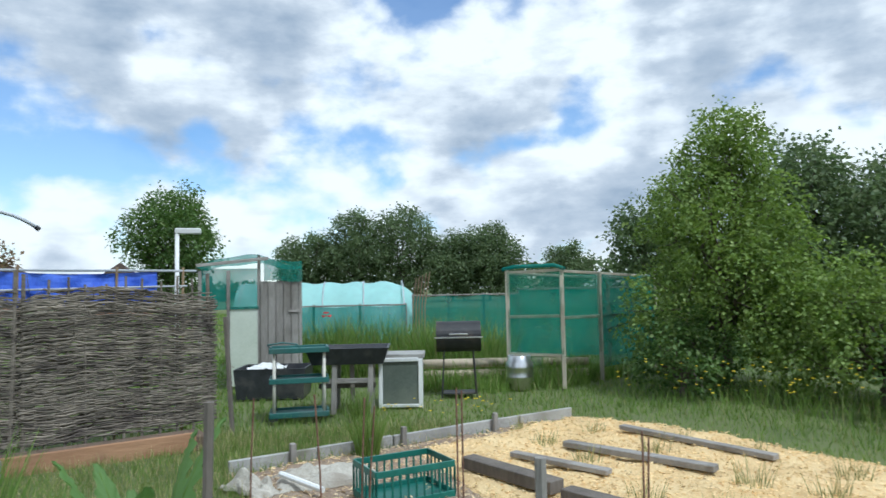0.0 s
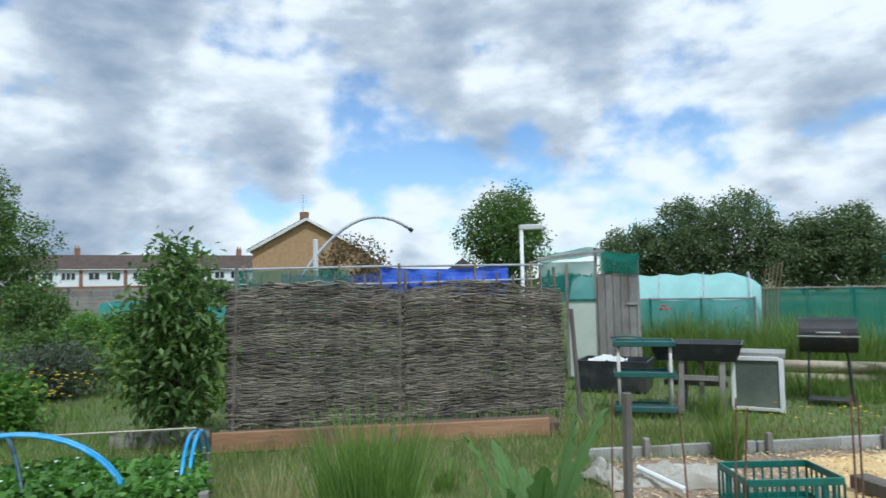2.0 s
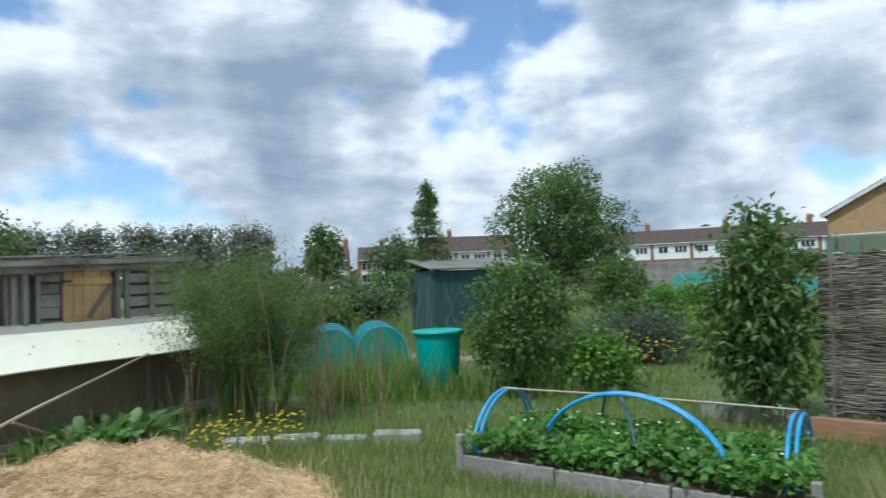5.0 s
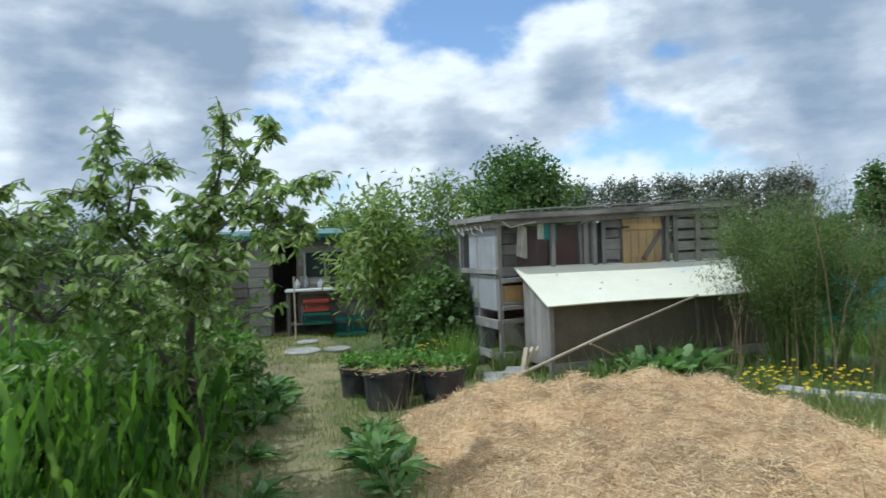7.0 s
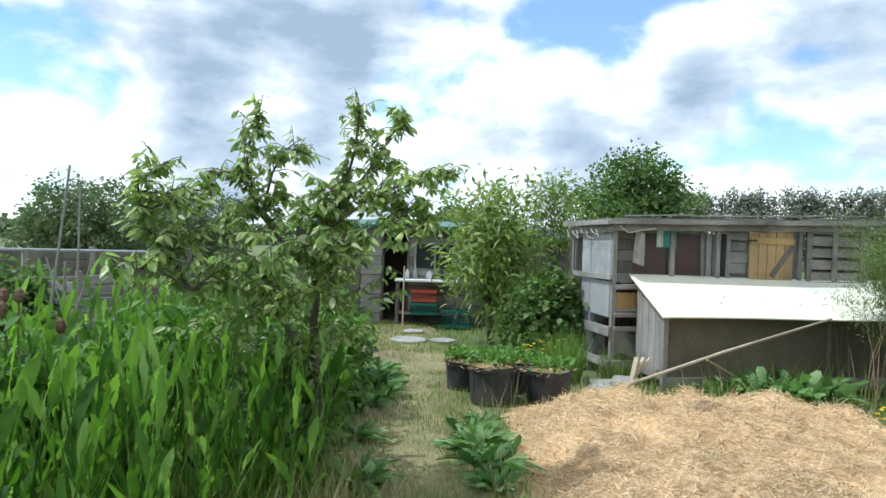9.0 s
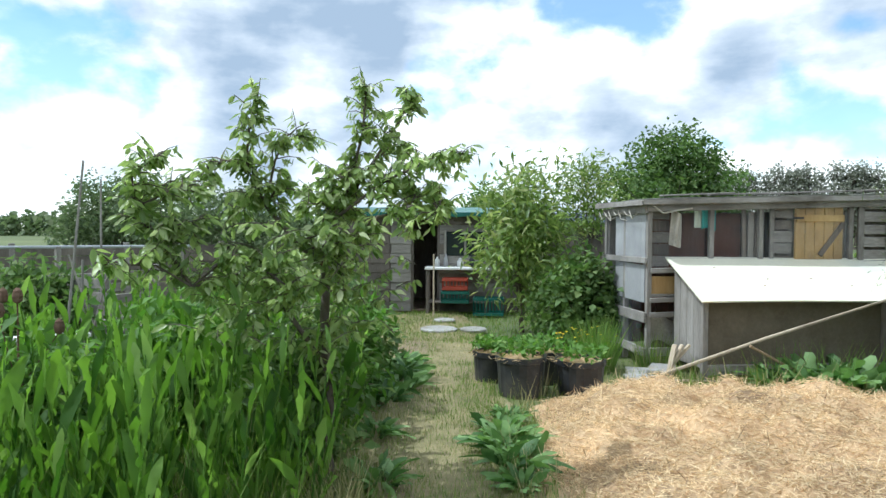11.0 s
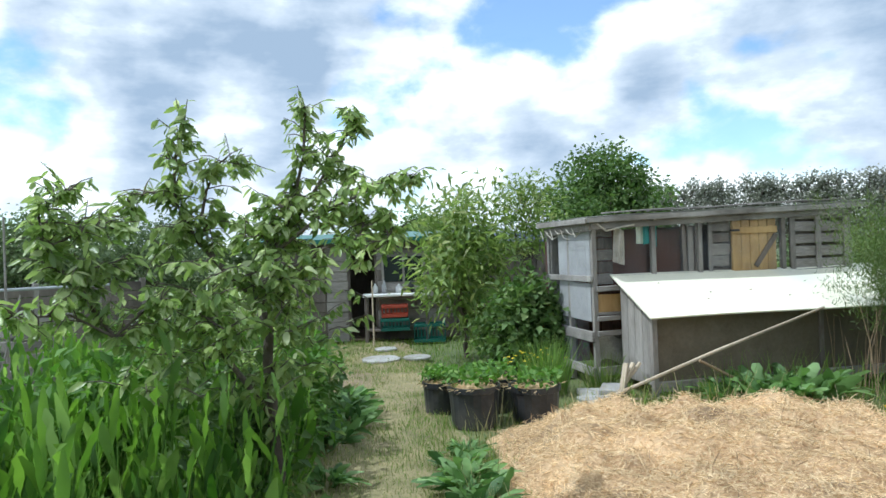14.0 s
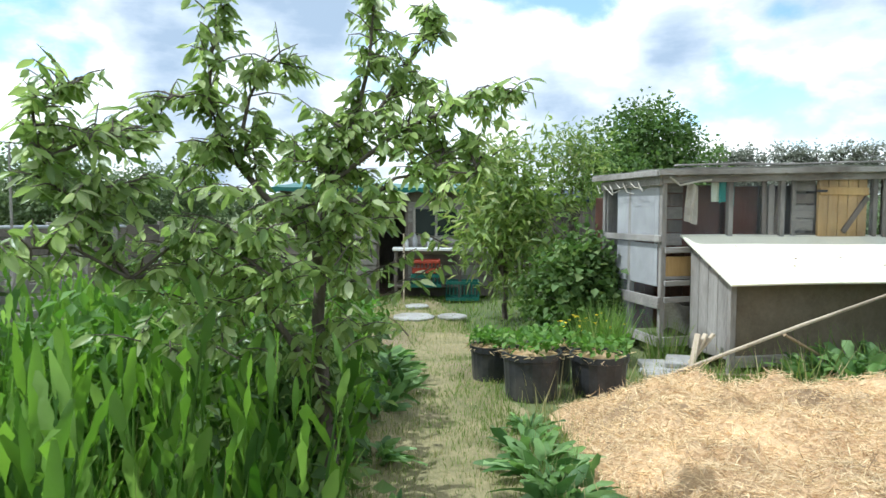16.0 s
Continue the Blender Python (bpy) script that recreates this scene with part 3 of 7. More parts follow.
HERB = [(-4.65, -5.85), (-3.4, -4.5), (-2.4, -3.3), (-1.75, -2.9), (-0.8, -2.75), (0.4, -2.9), (0.5, -4.2), (-1.2, -5.3), (-3.2, -6.7)]
HERB_VERGE = [(-3.3, -4.4), (-2.3, -3.2), (-1.7, -2.85), (-0.8, -2.7), (0.4, -2.8), (0.5, -2.2), (-0.8, -2.0), (-1.8, -2.3), (-2.6, -3.2)]


def mound(name, poly, height, material, label, category, step=0.1, rough=0.03, soft=0.35, z0=0.004):
    xs, ys = [p[0] for p in poly], [p[1] for p in poly]
    nx, ny = int((max(xs) - min(xs)) / step) + 2, int((max(ys) - min(ys)) / step) + 2
    X, Y = np.meshgrid(min(xs) + np.arange(nx) * step, min(ys) + np.arange(ny) * step, indexing="ij")
    ins, d = inside(poly, X, Y), edge_distance(poly, X, Y)
    sd = np.where(ins, d, -d)
    v = []
    for i in range(nx):
        for j in range(ny):
            x, y, s = X[i, j], Y[i, j], sd[i, j] + 0.16 * noise.noise(Vector((X[i, j] * 1.7, Y[i, j] * 1.7, 4)))
            k = min(max(s / soft, 0), 1)
            k = k * k * (3 - 2 * k)
            h = height * k * (0.85 + 0.35 * noise.noise(Vector((x * 0.9, y * 0.9, 8)))) + rough * k * (noise.noise(Vector((x * 6, y * 6, 2))) + 0.9 * noise.noise(Vector((x * 2.6, y * 2.6, 6))))
            v.append((x, y, z0 + h if s > 0 else z0 - 0.1 * min(1, -s / 0.25)))
    f = []
    for i in range(nx - 1):
        for j in range(ny - 1):
            q = (i * ny + j, (i + 1) * ny + j, (i + 1) * ny + j + 1, i * ny + j + 1)
            if max(sd[i, j], sd[i + 1, j], sd[i + 1, j + 1], sd[i, j + 1]) > -0.25:
                f.append(q)
    g = Geo().add(v, f)
    return solo(name, g, material, label, category, "structure", smooth=True), (X, Y, np.array([p[2] for p in v]).reshape(X.shape))


def height_on(field, x, y):
    X, Y, Z = field
    step = X[1, 0] - X[0, 0]
    i = np.clip(((x - X[0, 0]) / step).round().astype(int), 0, X.shape[0] - 1)
    j = np.clip(((y - Y[0, 0]) / step).round().astype(int), 0, X.shape[1] - 1)
    return Z[i, j]


straw_ob, straw_field = mound("straw_bed", STRAW, 0.2, "straw_bed", "broad bed mulched with pale brown straw", "garden bed", 0.05, 0.105, 0.5)
chips_ob, chips_field = mound("wood_chip_bed", CHIPS, 0.05, "chips", "bed covered in bright yellow wood chips", "garden bed", 0.08, 0.03, 0.2, 0.012)
litter_ob, litter_field = mound("bare_bed", LITTER, 0.02, "litter", "dry bare bed of brown leaf litter", "garden bed", 0.1, 0.02, 0.2, 0.008)
path_ob, path_field = mound("path", PATH, 0.012, "dry_ground", "trodden grass path of dry yellow turf", "path", 0.1, 0.02, 0.5, 0.006)


# ---- trees and shrubs ----
def limb(g, a, b, r0, r1, rng, bend=0.12, seg=5, sides=5):
    a, b = Vector(a), Vector(b)
    n = (b - a).length
    off = [Vector(rng.normal(size=3)) * bend * n * math.sin(math.pi * k / seg) * 0.5 for k in range(seg + 1)]
    pts = [a.lerp(b, k / seg) + off[k] for k in range(seg + 1)]
    g.tube(pts, [r0 + (r1 - r0) * k / seg for k in range(seg + 1)], sides, cap=False)
    return pts


def tree(name, x, y, top, width, z0, leaves, leaf, material, label, category="tree", lobes=14, seed=1, trunk_r=None, kind="", spiky=0.0, squash=1.0, hollow=0.55, slim=0.36, trunk_top=None, shape=None):
    """A tapered trunk, limbs to every lobe of the crown, and a crown of single leaves; z0: where the crown begins."""
    rng = np.random.default_rng(seed)
    t = thing(name, x, y, 0, 0, label, category)
    h = top - z0
    trunk_r = trunk_r or 0.03 + 0.018 * top
    g = Geo()
    fork = trunk_top or max(z0 * 0.9, 0.25 * top)
    limb(g, (0, 0, -0.1), (rng.normal() * 0.05 * top * 0.3, rng.normal() * 0.05 * top * 0.3, fork), trunk_r, trunk_r * 0.6, rng, 0.05, 5, 8)
    cents, rad = [], []
    for i in range(lobes):
        q = (i + 0.5) / lobes
        zc = z0 + h * (0.1 + 0.8 * q)
        prof = math.sin(math.pi * min(0.98, 0.16 + 0.74 * q)) ** 0.7 if shape is None else shape(q)
        a, rr = i * 2.4 + rng.normal() * 0.3, width * prof * rng.uniform(0.35, 0.78)
        cents.append((rr * math.cos(a), rr * math.sin(a), zc))
        rad.append(max(width * 0.28, width * prof * rng.uniform(0.3, 0.48)))
    for c, r in zip(cents, rad):
        p = limb(g, (0, 0, fork * rng.uniform(0.75, 1.0)), c, trunk_r * 0.42, trunk_r * 0.1, rng, 0.15, 4, 5)
        for _ in range(3):
            e = Vector(c) + Vector(rng.normal(size=3)) * r * 0.55
            limb(g, p[3], e, trunk_r * 0.12, trunk_r * 0.04, rng, 0.15, 3, 4)
    part("trunk", g, "bark", t, "brown bark trunk and limbs", smooth=True)
    share = np.array(rad) ** 2
    cnt = (leaves * share / share.sum()).astype(int)
    P, D = [], []
    for c, r, n in zip(cents, rad, cnt):
        twigs = max(6, n // 14)
        td = unit(rng.normal(size=(twigs, 3)) + np.array([0, 0, 0.25]))
        tr = r * (hollow + (1.12 - hollow) * rng.random(twigs) ** 0.6) * (1 + spiky * rng.random(twigs))
        tp = np.array(c) + td * tr[:, None] * np.array([1, 1, squash])
        pick = rng.integers(0, twigs, n)
        P.append(tp[pick] + rng.normal(size=(n, 3)) * leaf * 1.1)
        D.append(td[pick] * 0.7 + rng.normal(size=(n, 3)) * 0.7 + np.array([0, 0, -0.15]))
    P, D = np.concatenate(P), np.concatenate(D)
    keep = P[:, 2] > 0.03
    P, D = P[keep], D[keep]
    L = leaf * rng.uniform(0.7, 1.35, len(P))
    v, f = leaf_arrays(P, D, L, L * slim)
    part("crown", fast_mesh("crown", v, f), material, t)
    return t


def around(az, r):
    """A place at compass turn az (degrees to the left of +y) and distance r from the first eye."""
    return -r * math.sin(radians(az)), r * math.cos(radians(az))


def conifer(name, x, y, top, width, label, seed):
    """Straight trunk, tiers of drooping boughs that shorten upwards, each set with short needles."""
    rng = np.random.default_rng(seed)
    t = thing(name, x, y, 0, 0, label, "tree")
    g, P, D = Geo(), [], []
    g.tube([(0, 0, -0.1), (0.01, 0, top * 0.6), (0, 0.01, top)], [0.06, 0.035, 0.006], 7, cap=False)
    for k in range(95):
        q = rng.random() ** 0.8
        z = 0.7 + (top - 0.75) * q
        a, r = rng.random() * 6.28, width * (1.02 - q) ** 0.75 * rng.uniform(0.6, 1.1)
        e = Vector((r * math.cos(a), r * math.sin(a), z + 0.12 * r * (1 if q > 0.5 else -0.5)))
        c = Vector((0, 0, z))
        g.tube([c, c.lerp(e, 0.5) - Vector((0, 0, 0.04)), e], [0.012, 0.008, 0.003], 4, cap=False)
        n = int(40 + 130 * r)
        u = rng.random(n) ** 0.7
        P.append(np.array(c)[None] * (1 - u)[:, None] + np.array(e)[None] * u[:, None] + rng.normal(size=(n, 3)) * 0.05)
        D.append(rng.normal(size=(n, 3)) * 0.8 + np.array([math.cos(a), math.sin(a), -0.1]))
    part("trunk", g, "bark", t, "straight brown trunk and boughs", smooth=True)
    P, D = np.concatenate(P), np.concatenate(D)
    v, f = leaf_arrays(P, D, 0.11 * rng.uniform(0.6, 1.3, len(P)), 0.014, 0.2, 0.1)
    part("crown", fast_mesh("crown", v, f), "leaf_mid", t)
    return t


# far woods and hedges that close the view
def far_hedge():
    P, D = [], []
    rng = np.random.default_rng(11)
    for k in range(360):
        a = k
        r = 118 + 10 * math.sin(k * 0.11)
        x, y = around(a, r)
        h = 2.9 + 1.6 * noise.noise(Vector((k * 0.16, 3, 1)))
        if -60 < ((k + 180) % 360) - 180 < 12:
            h += 3.2
        n = 110
        P.append(np.stack([x + rng.normal(size=n) * 1.6, y + rng.normal(size=n) * 1.6, np.abs(rng.random(n)) ** 0.8 * h], 1))
        D.append(rng.normal(size=(n, 3)))
    P, D = np.concatenate(P), np.concatenate(D)
    L = 0.9 * rng.uniform(0.7, 1.4, len(P))
    v, f = leaf_arrays(P, D, L, L * 0.45)
    return solo("far_hedge", fast_mesh("far_hedge", v, f), "leaf_dark", "distant dark green hedges and woods", "hedge", "stuff")


far_hedge()
mound("vegetable_bed", [(-14.2, 0.6), (-11.6, 1.9), (-12.2, 3.3), (-14.6, 2.6)], 0.08, "litter", "dug brown vegetable bed on a far plot", "garden bed", 0.2, 0.05, 0.3)
mound("vegetable_bed", [(-18.5, 7.2), (-15.0, 6.4), (-14.6, 7.4), (-18.0, 8.6)], 0.08, "soil", "dark dug vegetable bed before fruit bushes", "garden bed", 0.2, 0.05, 0.3)
tree("elder_tree", 3.1, 10.0, 4.1, 1.38, 0.3, 40000, 0.058, "leaf_elder", "large leafy elder tree in rough grass", lobes=30, seed=2, spiky=0.22, shape=lambda q: min(1.0, 1.18 - 0.85 * q ** 1.5))
tree("shrub", 4.5, 8.6, 1.7, 1.3, 0.05, 12000, 0.06, "leaf_elder", "dense green shrub at the foot of an elder", "shrub", lobes=16, seed=3)
tree("shrub", 2.3, 9.2, 1.15, 0.75, 0.03, 3800, 0.06, "leaf_mid", "low dark bramble under an elder tree", "shrub", lobes=12, seed=4)
tree("shrub", 5.0, 7.2, 1.35, 1.1, 0.03, 5200, 0.07, "leaf_mid", "tangled hedge plant beside the wood-chip bed", "shrub", lobes=12, seed=41)
tree("tree", 9.6, 22.0, 5.9, 3.0, 0.8, 13000, 0.17, "leaf_dark", "dark broadleaf tree behind an elder", lobes=18, seed=5)
tree("tree", 14.2, 23.0, 5.2, 3.4, 0.8, 12000, 0.17, "leaf_dark", "dark broadleaf tree in a hedgerow", lobes=18, seed=6)
tree("tree", 8.2, 40.0, 6.6, 2.4, 0.8, 4000, 0.28, "leaf_dark", "dark hedgerow tree in the distance", lobes=14, seed=61)
for px, top, wid, seed in ((-24.0, 8.2, 4.6, 7), (-18.6, 11.3, 4.4, 71), (-12.6, 11.6, 5.0, 8), (-6.6, 8.0, 4.0, 81), (-2.2, 8.9, 4.2, 9)):
    tree("woodland_tree", px, 79.0, top, wid, 0.8, 13000, 0.29, "leaf_dark", "tall dark woodland tree behind the allotments", lobes=20, seed=seed)
tree("woodland_tree", 6.6, 79.0, 6.3, 3.2, 0.8, 7000, 0.29, "leaf_dark", "low round woodland tree behind the allotments", lobes=14, seed=91)
tree("sycamore_tree", -28.3, 53.0, 10.4, 4.3, 1.2, 16000, 0.26, "leaf_mid", "tall round sycamore tree behind a woven fence", lobes=22, seed=10)
tree("apple_tree", -27.6, 10.1, 6.1, 2.75, 0.7, 30000, 0.11, "leaf_mid", "big round-crowned tree by wooden sheds", lobes=26, seed=12, spiky=0.18)
tree("shrub", -23.5, 10.6, 1.9, 1.3, 0.05, 3500, 0.12, "leaf_mid", "green bush under a round tree", "shrub", lobes=12, seed=13)
conifer("young_conifer", -16.3, 2.45, 3.85, 0.85, "young spruce with tiered branches and a pointed top", 14)
tree("hedge_tree", -14.6, -7.35, 3.6, 1.45, 0.5, 18000, 0.1, "leaf_mid", "bright green hazel tree behind a wooden run", lobes=20, seed=15, spiky=0.3)
tree("tree", -50.4, 0.3, 5.6, 1.6, 0.8, 3500, 0.25, "leaf_mid", "round tree beside distant houses", lobes=14, seed=16)
tree("tree", -49, 5.6, 4.3, 2.2, 0.8, 3000, 0.25, "leaf_dark", "dark tree in front of distant roofs", lobes=14, seed=161)
for k, (x, y, h, w) in enumerate(((-30, -5.5, 1.5, 1.7), (-31, -2.4, 1.45, 1.8), (-30.5, 0.6, 1.4, 1.7), (-31, 3.0, 1.5, 1.5), (-20.5, -2.2, 0.9, 1.0), (-19.0, -0.2, 0.8, 0.9), (-21, 1.2, 1.0, 1.0), (-34, 7.5, 1.8, 1.8))):
    tree("hedge_shrub", x, y, h, w, 0.05, 4200, 0.13, "leaf_mid" if k % 2 else "leaf_dark", "low green hedge shrub on a far plot", "shrub", lobes=12, seed=400 + k)
for k in range(30):
    q = k / 29
    tree("poplar", -54.6 - 4.6 * q, -26.0 + 21.5 * q + 0.25 * math.sin(k * 5.1), 6.7 + 0.3 * math.sin(k * 2.3), 0.55, 1.0, 1100, 0.24, "leaf_grey", "thin grey-green poplar in a windbreak row", lobes=9, seed=200 + k, hollow=0.2)
tree("tree", -7.6, -22.0, 2.75, 2.1, 0.2, 11000, 0.12, "leaf_dark", "broad hedge tree beyond a board fence", lobes=18, seed=17, spiky=0.3)
tree("tree", -11.5, -23.0, 2.6, 2.4, 0.2, 11000, 0.12, "leaf_dark", "hedge tree beyond a garden shed", lobes=16, seed=18)
tree("tree", -2.8, -32.0, 2.6, 2.8, 0.2, 9000, 0.15, "leaf_dark", "low hedge tree in the distance", lobes=14, seed=19)
tree("tree", -15.5, -13.5, 2.6, 1.6, 0.3, 9000, 0.1, "leaf_mid", "leafy tree behind a garden shed", lobes=16, seed=20)


# ---- woven fence ----
FL, FR = Vector((-5.58, 4.25, 0)), Vector((-3.06, 6.66, 0))
FU = (FR - FL).normalized()
FANG = math.degrees(math.atan2(FU.y, FU.x))
FLEN = (FR - FL).length


def hurdle(x, y, rz, width, height, seed):
    """A wattle panel: rods woven in and out of upright stakes."""
    rng = np.random.default_rng(seed)
    t = thing("wattle_hurdle", x, y, 0.16, rz, "weathered grey-brown woven hazel fence panel", "fence panel", "woven fence panels")
    n = 11
    xs = [width * (k + 0.25) / (n - 0.5) for k in range(n)]
    for k, ux in enumerate(xs):
        g = Geo()
        end = k in (0, n - 1)
        tall = height + (rng.uniform(0.04, 0.12) if not end else 0.14)
        lean = rng.normal() * 0.015
        r = 0.02 if end else 0.013
        g.tube([(ux, 0, -0.12), (ux + lean, rng.normal() * 0.006, tall * 0.5), (ux + lean * 1.5, 0, tall)], [r * 1.1, r, r * 0.85], 6)
        part("upright", g, "wicker", t)
    g = Geo()
    z, row = 0.03, 0
    while z < height:
        r = rng.uniform(0.0042, 0.0092)
        for a in (-1, 1):
            pts = []
            tilt, sag = rng.normal() * 0.025, rng.normal() * 0.018
            x0, x1 = rng.uniform(-0.03, 0.02), width + rng.uniform(-0.02, 0.04)
            if z > height * 0.955:
                x0, x1 = sorted((rng.uniform(0, width * 0.45), rng.uniform(width * 0.5, width)))
            ks = int((x1 - x0) / 0.06)
            for k in range(ks + 1):
                px = x0 + (x1 - x0) * k / ks
                phase = (px / width) * (n - 0.5) - 0.25
                py = a * (0.014 + 0.004 * (row % 2)) * math.cos(math.pi * phase) + rng.normal() * 0.0025
                wob = 0.02 * noise.noise(Vector((px * 2.1, z * 3.0, seed))) + rng.normal() * 0.0065 + 0.03 * noise.noise(Vector((px * 0.9, z * 0.8, seed + 5)))
                dip = 1 - 0.045 * (0.5 + 0.5 * math.sin(px * 3.1 + seed)) - 0.02 * noise.noise(Vector((px * 4, seed, 1)))
                pts.append((px, py, (z + tilt * (px / width - 0.5) + sag * math.sin(math.pi * px / width) + wob) * dip))
            g.tube(pts, [r * (1.15 - 0.4 * k / ks) for k in range(ks + 1)], 5, cap=True)
        z += r * 1.3
        row += 1
    for _ in range(90):
        px, pz = rng.uniform(0.05, width - 0.05), rng.uniform(0.1, height)
        d = Vector((rng.normal(), -abs(rng.normal()) * 0.35, rng.normal() * 0.6)).normalized() * rng.uniform(0.06, 0.2)
        a = Vector((px, -0.02, pz))
        g.tube([a, a + d * 0.5 + Vector((0, 0, 0.01)), a + d], [0.004, 0.003, 0.002], 4)
    part("weave", g, "wicker", t, "woven hazel rods", smooth=True)


HW = FLEN / 2
hurdle(FL.x, FL.y, FANG - 0.6, HW - 0.01, 1.44, 3)
mid_p = FL + FU * (HW + 0.01)
hurdle(mid_p.x, mid_p.y, FANG + 0.6, HW - 0.02, 1.4, 9)


# ---- hen run and coop ----
RU = Vector((-0.78, 0.625, 0)).normalized()      # along the front
RANG = math.degrees(math.atan2(RU.y, RU.x))


def hen_run():
    """Local x along the front, local y to the front (towards the straw bed)."""
    t = thing("chicken_run", -6.76, -3.8, 0.08, RANG, "ramshackle grey timber chicken run with wire and odd boards", "chicken run")
    t.matrix_basis = t.matrix_basis @ Matrix.Diagonal((0.94, 0.94, 0.905, 1))
    L, D = 3.3, 1.32
    for k, px in enumerate((0.0, 0.71, 1.3, 2.38, L)):
        post = Geo().beam((px, 0, -0.12), (px + 0.01 * (k % 2), 0, 1.82 + 0.035 * px), 0.055, 0.055)
        part("post", post, "wood_grey", t)
    for px, py in ((0, D), (L, D), (0, D * 0.5), (1.6, D)):
        part("post", Geo().beam((px, py, -0.12), (px, py, 1.78), 0.058, 0.058), "wood_grey", t)
    # front rails
    for a, b, z, w, mname in ((-0.05, L, 1.79, 0.1, "wood_grey_h"), (0, 0.7, 1.06, 0.06, "wood_grey_h"), (0, 0.7, 0.72, 0.055, "wood_grey_h"), (0, 0.75, 0.55, 0.06, "wood_grey_h"), (0, 0.75, 0.12, 0.1, "wood_grey_h"), (0.7, L, 1.1, 0.05, "wood_grey_h")):
        slope = 0.03 * (b - a)
        part("rail", Geo().beam((a, -0.05, z), (b, -0.05, z + slope), 0.03, w), mname, t)
    # side rails
    for z, w in ((1.77, 0.1), (1.18, 0.07), (0.52, 0.12), (0.12, 0.1)):
        part("rail", Geo().beam((-0.055, -0.05, z), (-0.055, D, z - 0.02), 0.03, w), "wood_grey_h", t)
    # roof
    def roof(u, v):
        px, py = -0.12 + u * (L + 0.3), -0.14 + v * (D + 0.28)
        return px, py, 1.89 + 0.033 * px + 0.02 * noise.noise(Vector((px * 2, py * 2, 3)))
    part("roof", Geo().sheet(roof, 24, 8, 0.03), "roof_felt", t, "sagging grey felt roof")
    for k in range(5):
        a = 0.15 + 0.62 * k
        part("loose_board", Geo().beam((a, 0.05 + 0.12 * (k % 3), 1.925 + 0.033 * a), (a + 0.9, 0.12 + 0.1 * ((k * 2) % 3), 1.94 + 0.033 * (a + 0.9)), 0.07, 0.018), "wood_grey_h", t)
    part("cord", Geo().tube([(0.0, -0.12, 1.8), (0.12, -0.1, 1.72), (0.3, -0.1, 1.76), (0.45, -0.1, 1.78)], 0.01, 5), "pale_cloth", t, "knotted pale cord")
    part("fascia", Geo().beam((-0.12, -0.13, 1.845), (L + 0.16, -0.13, 1.95), 0.022, 0.06), "wood_grey_h", t)
    part("fascia", Geo().beam((-0.13, -0.12, 1.84), (-0.13, D + 0.1, 1.84), 0.022, 0.06), "wood_grey_h", t)
    # back wall of odd boards, seen through the front
    for k in range(20):
        px = 0.08 + k * 0.165
        hgt = 1.72 + 0.03 * px
        mname = "wood_red" if 2 <= k <= 6 or k in (8, 9) else ("wood_dark" if k % 3 else "wood_grey")
        part("board", Geo().box((px, D - 0.03, hgt / 2), (0.16, 0.022, hgt)), mname, t)
    # red-brown sheets and rough planks behind the wire
    part("panel", Geo().box((0.55, 0.3, 1.4), (0.5, 0.02, 0.68), rz=2), "wood_red", t, "dark red-brown board")
    part("panel", Geo().box((1.03, 0.26, 1.38), (0.36, 0.02, 0.7), rz=-1), "wood_red", t, "dark red-brown board")
    for k in range(5):
        part("plank", Geo().box((0.17, 0.2, 1.16 + 0.14 * k), (0.3, 0.02, 0.128), m=Matrix.Rotation(radians(1.6 * math.sin(k * 2.3)), 4, "Y")), "wood_dark" if k % 2 else "wood_grey_h", t)
    part("panel", Geo().box((0.3, 0.05, 0.88), (0.5, 0.02, 0.22)), "wood_yellow", t, "yellow-brown board")
    part("shelf", Geo().box((0.33, 0.1, 0.77), (0.62, 0.24, 0.03)), "wood_grey_h", t)
    part("cloth", Geo().sheet(lambda u, v: (0.27 + 0.12 * u - 0.02 * v, 0.03 + 0.02 * math.sin(u * 9 + v * 2), 1.76 - 0.4 * v - 0.04 * u), 8, 6, 0.006), "pale_cloth", t, "pale beige rag")
    part("cloth", Geo().sheet(lambda u, v: (0.55 + 0.09 * u, 0.06 + 0.01 * math.sin(u * 9), 1.77 - 0.21 * v), 6, 3, 0.006), "pale_panel", t, "pale cloth")
    part("cloth", Geo().sheet(lambda u, v: (0.63 + 0.17 * u, 0.05 + 0.015 * math.sin(u * 9), 1.78 - 0.24 * v + 0.02 * math.sin(u * 5)), 6, 3, 0.006), "rag_teal", t, "teal cloth")
    for k, (px, w) in enumerate(((1.12, 0.05), (1.2, 0.07), (1.27, 0.04))):
        part("slat", Geo().box((px, 0.02, 1.45 - 0.02 * k), (w, 0.018, 0.68 - 0.05 * k), m=Matrix.Rotation(radians(1.5 * (k - 1)), 4, "Y")), "wood_grey" if k % 2 else "wood_dark", t)
    # rough short slats between the middle post and the door
    part("batten", Geo().box((1.44, 0.0, 1.47), (0.05, 0.025, 0.7)), "wood_grey", t)
    for k in range(5):
        part("slat", Geo().box((1.58, 0.03, 1.18 + 0.14 * k), (0.26 - 0.03 * (k % 2), 0.018, 0.11 + 0.015 * (k % 3)), m=Matrix.Rotation(radians(2.2 * math.sin(k * 1.7)), 4, "Y")), "wood_grey_h" if k % 3 else "wood_dark", t)
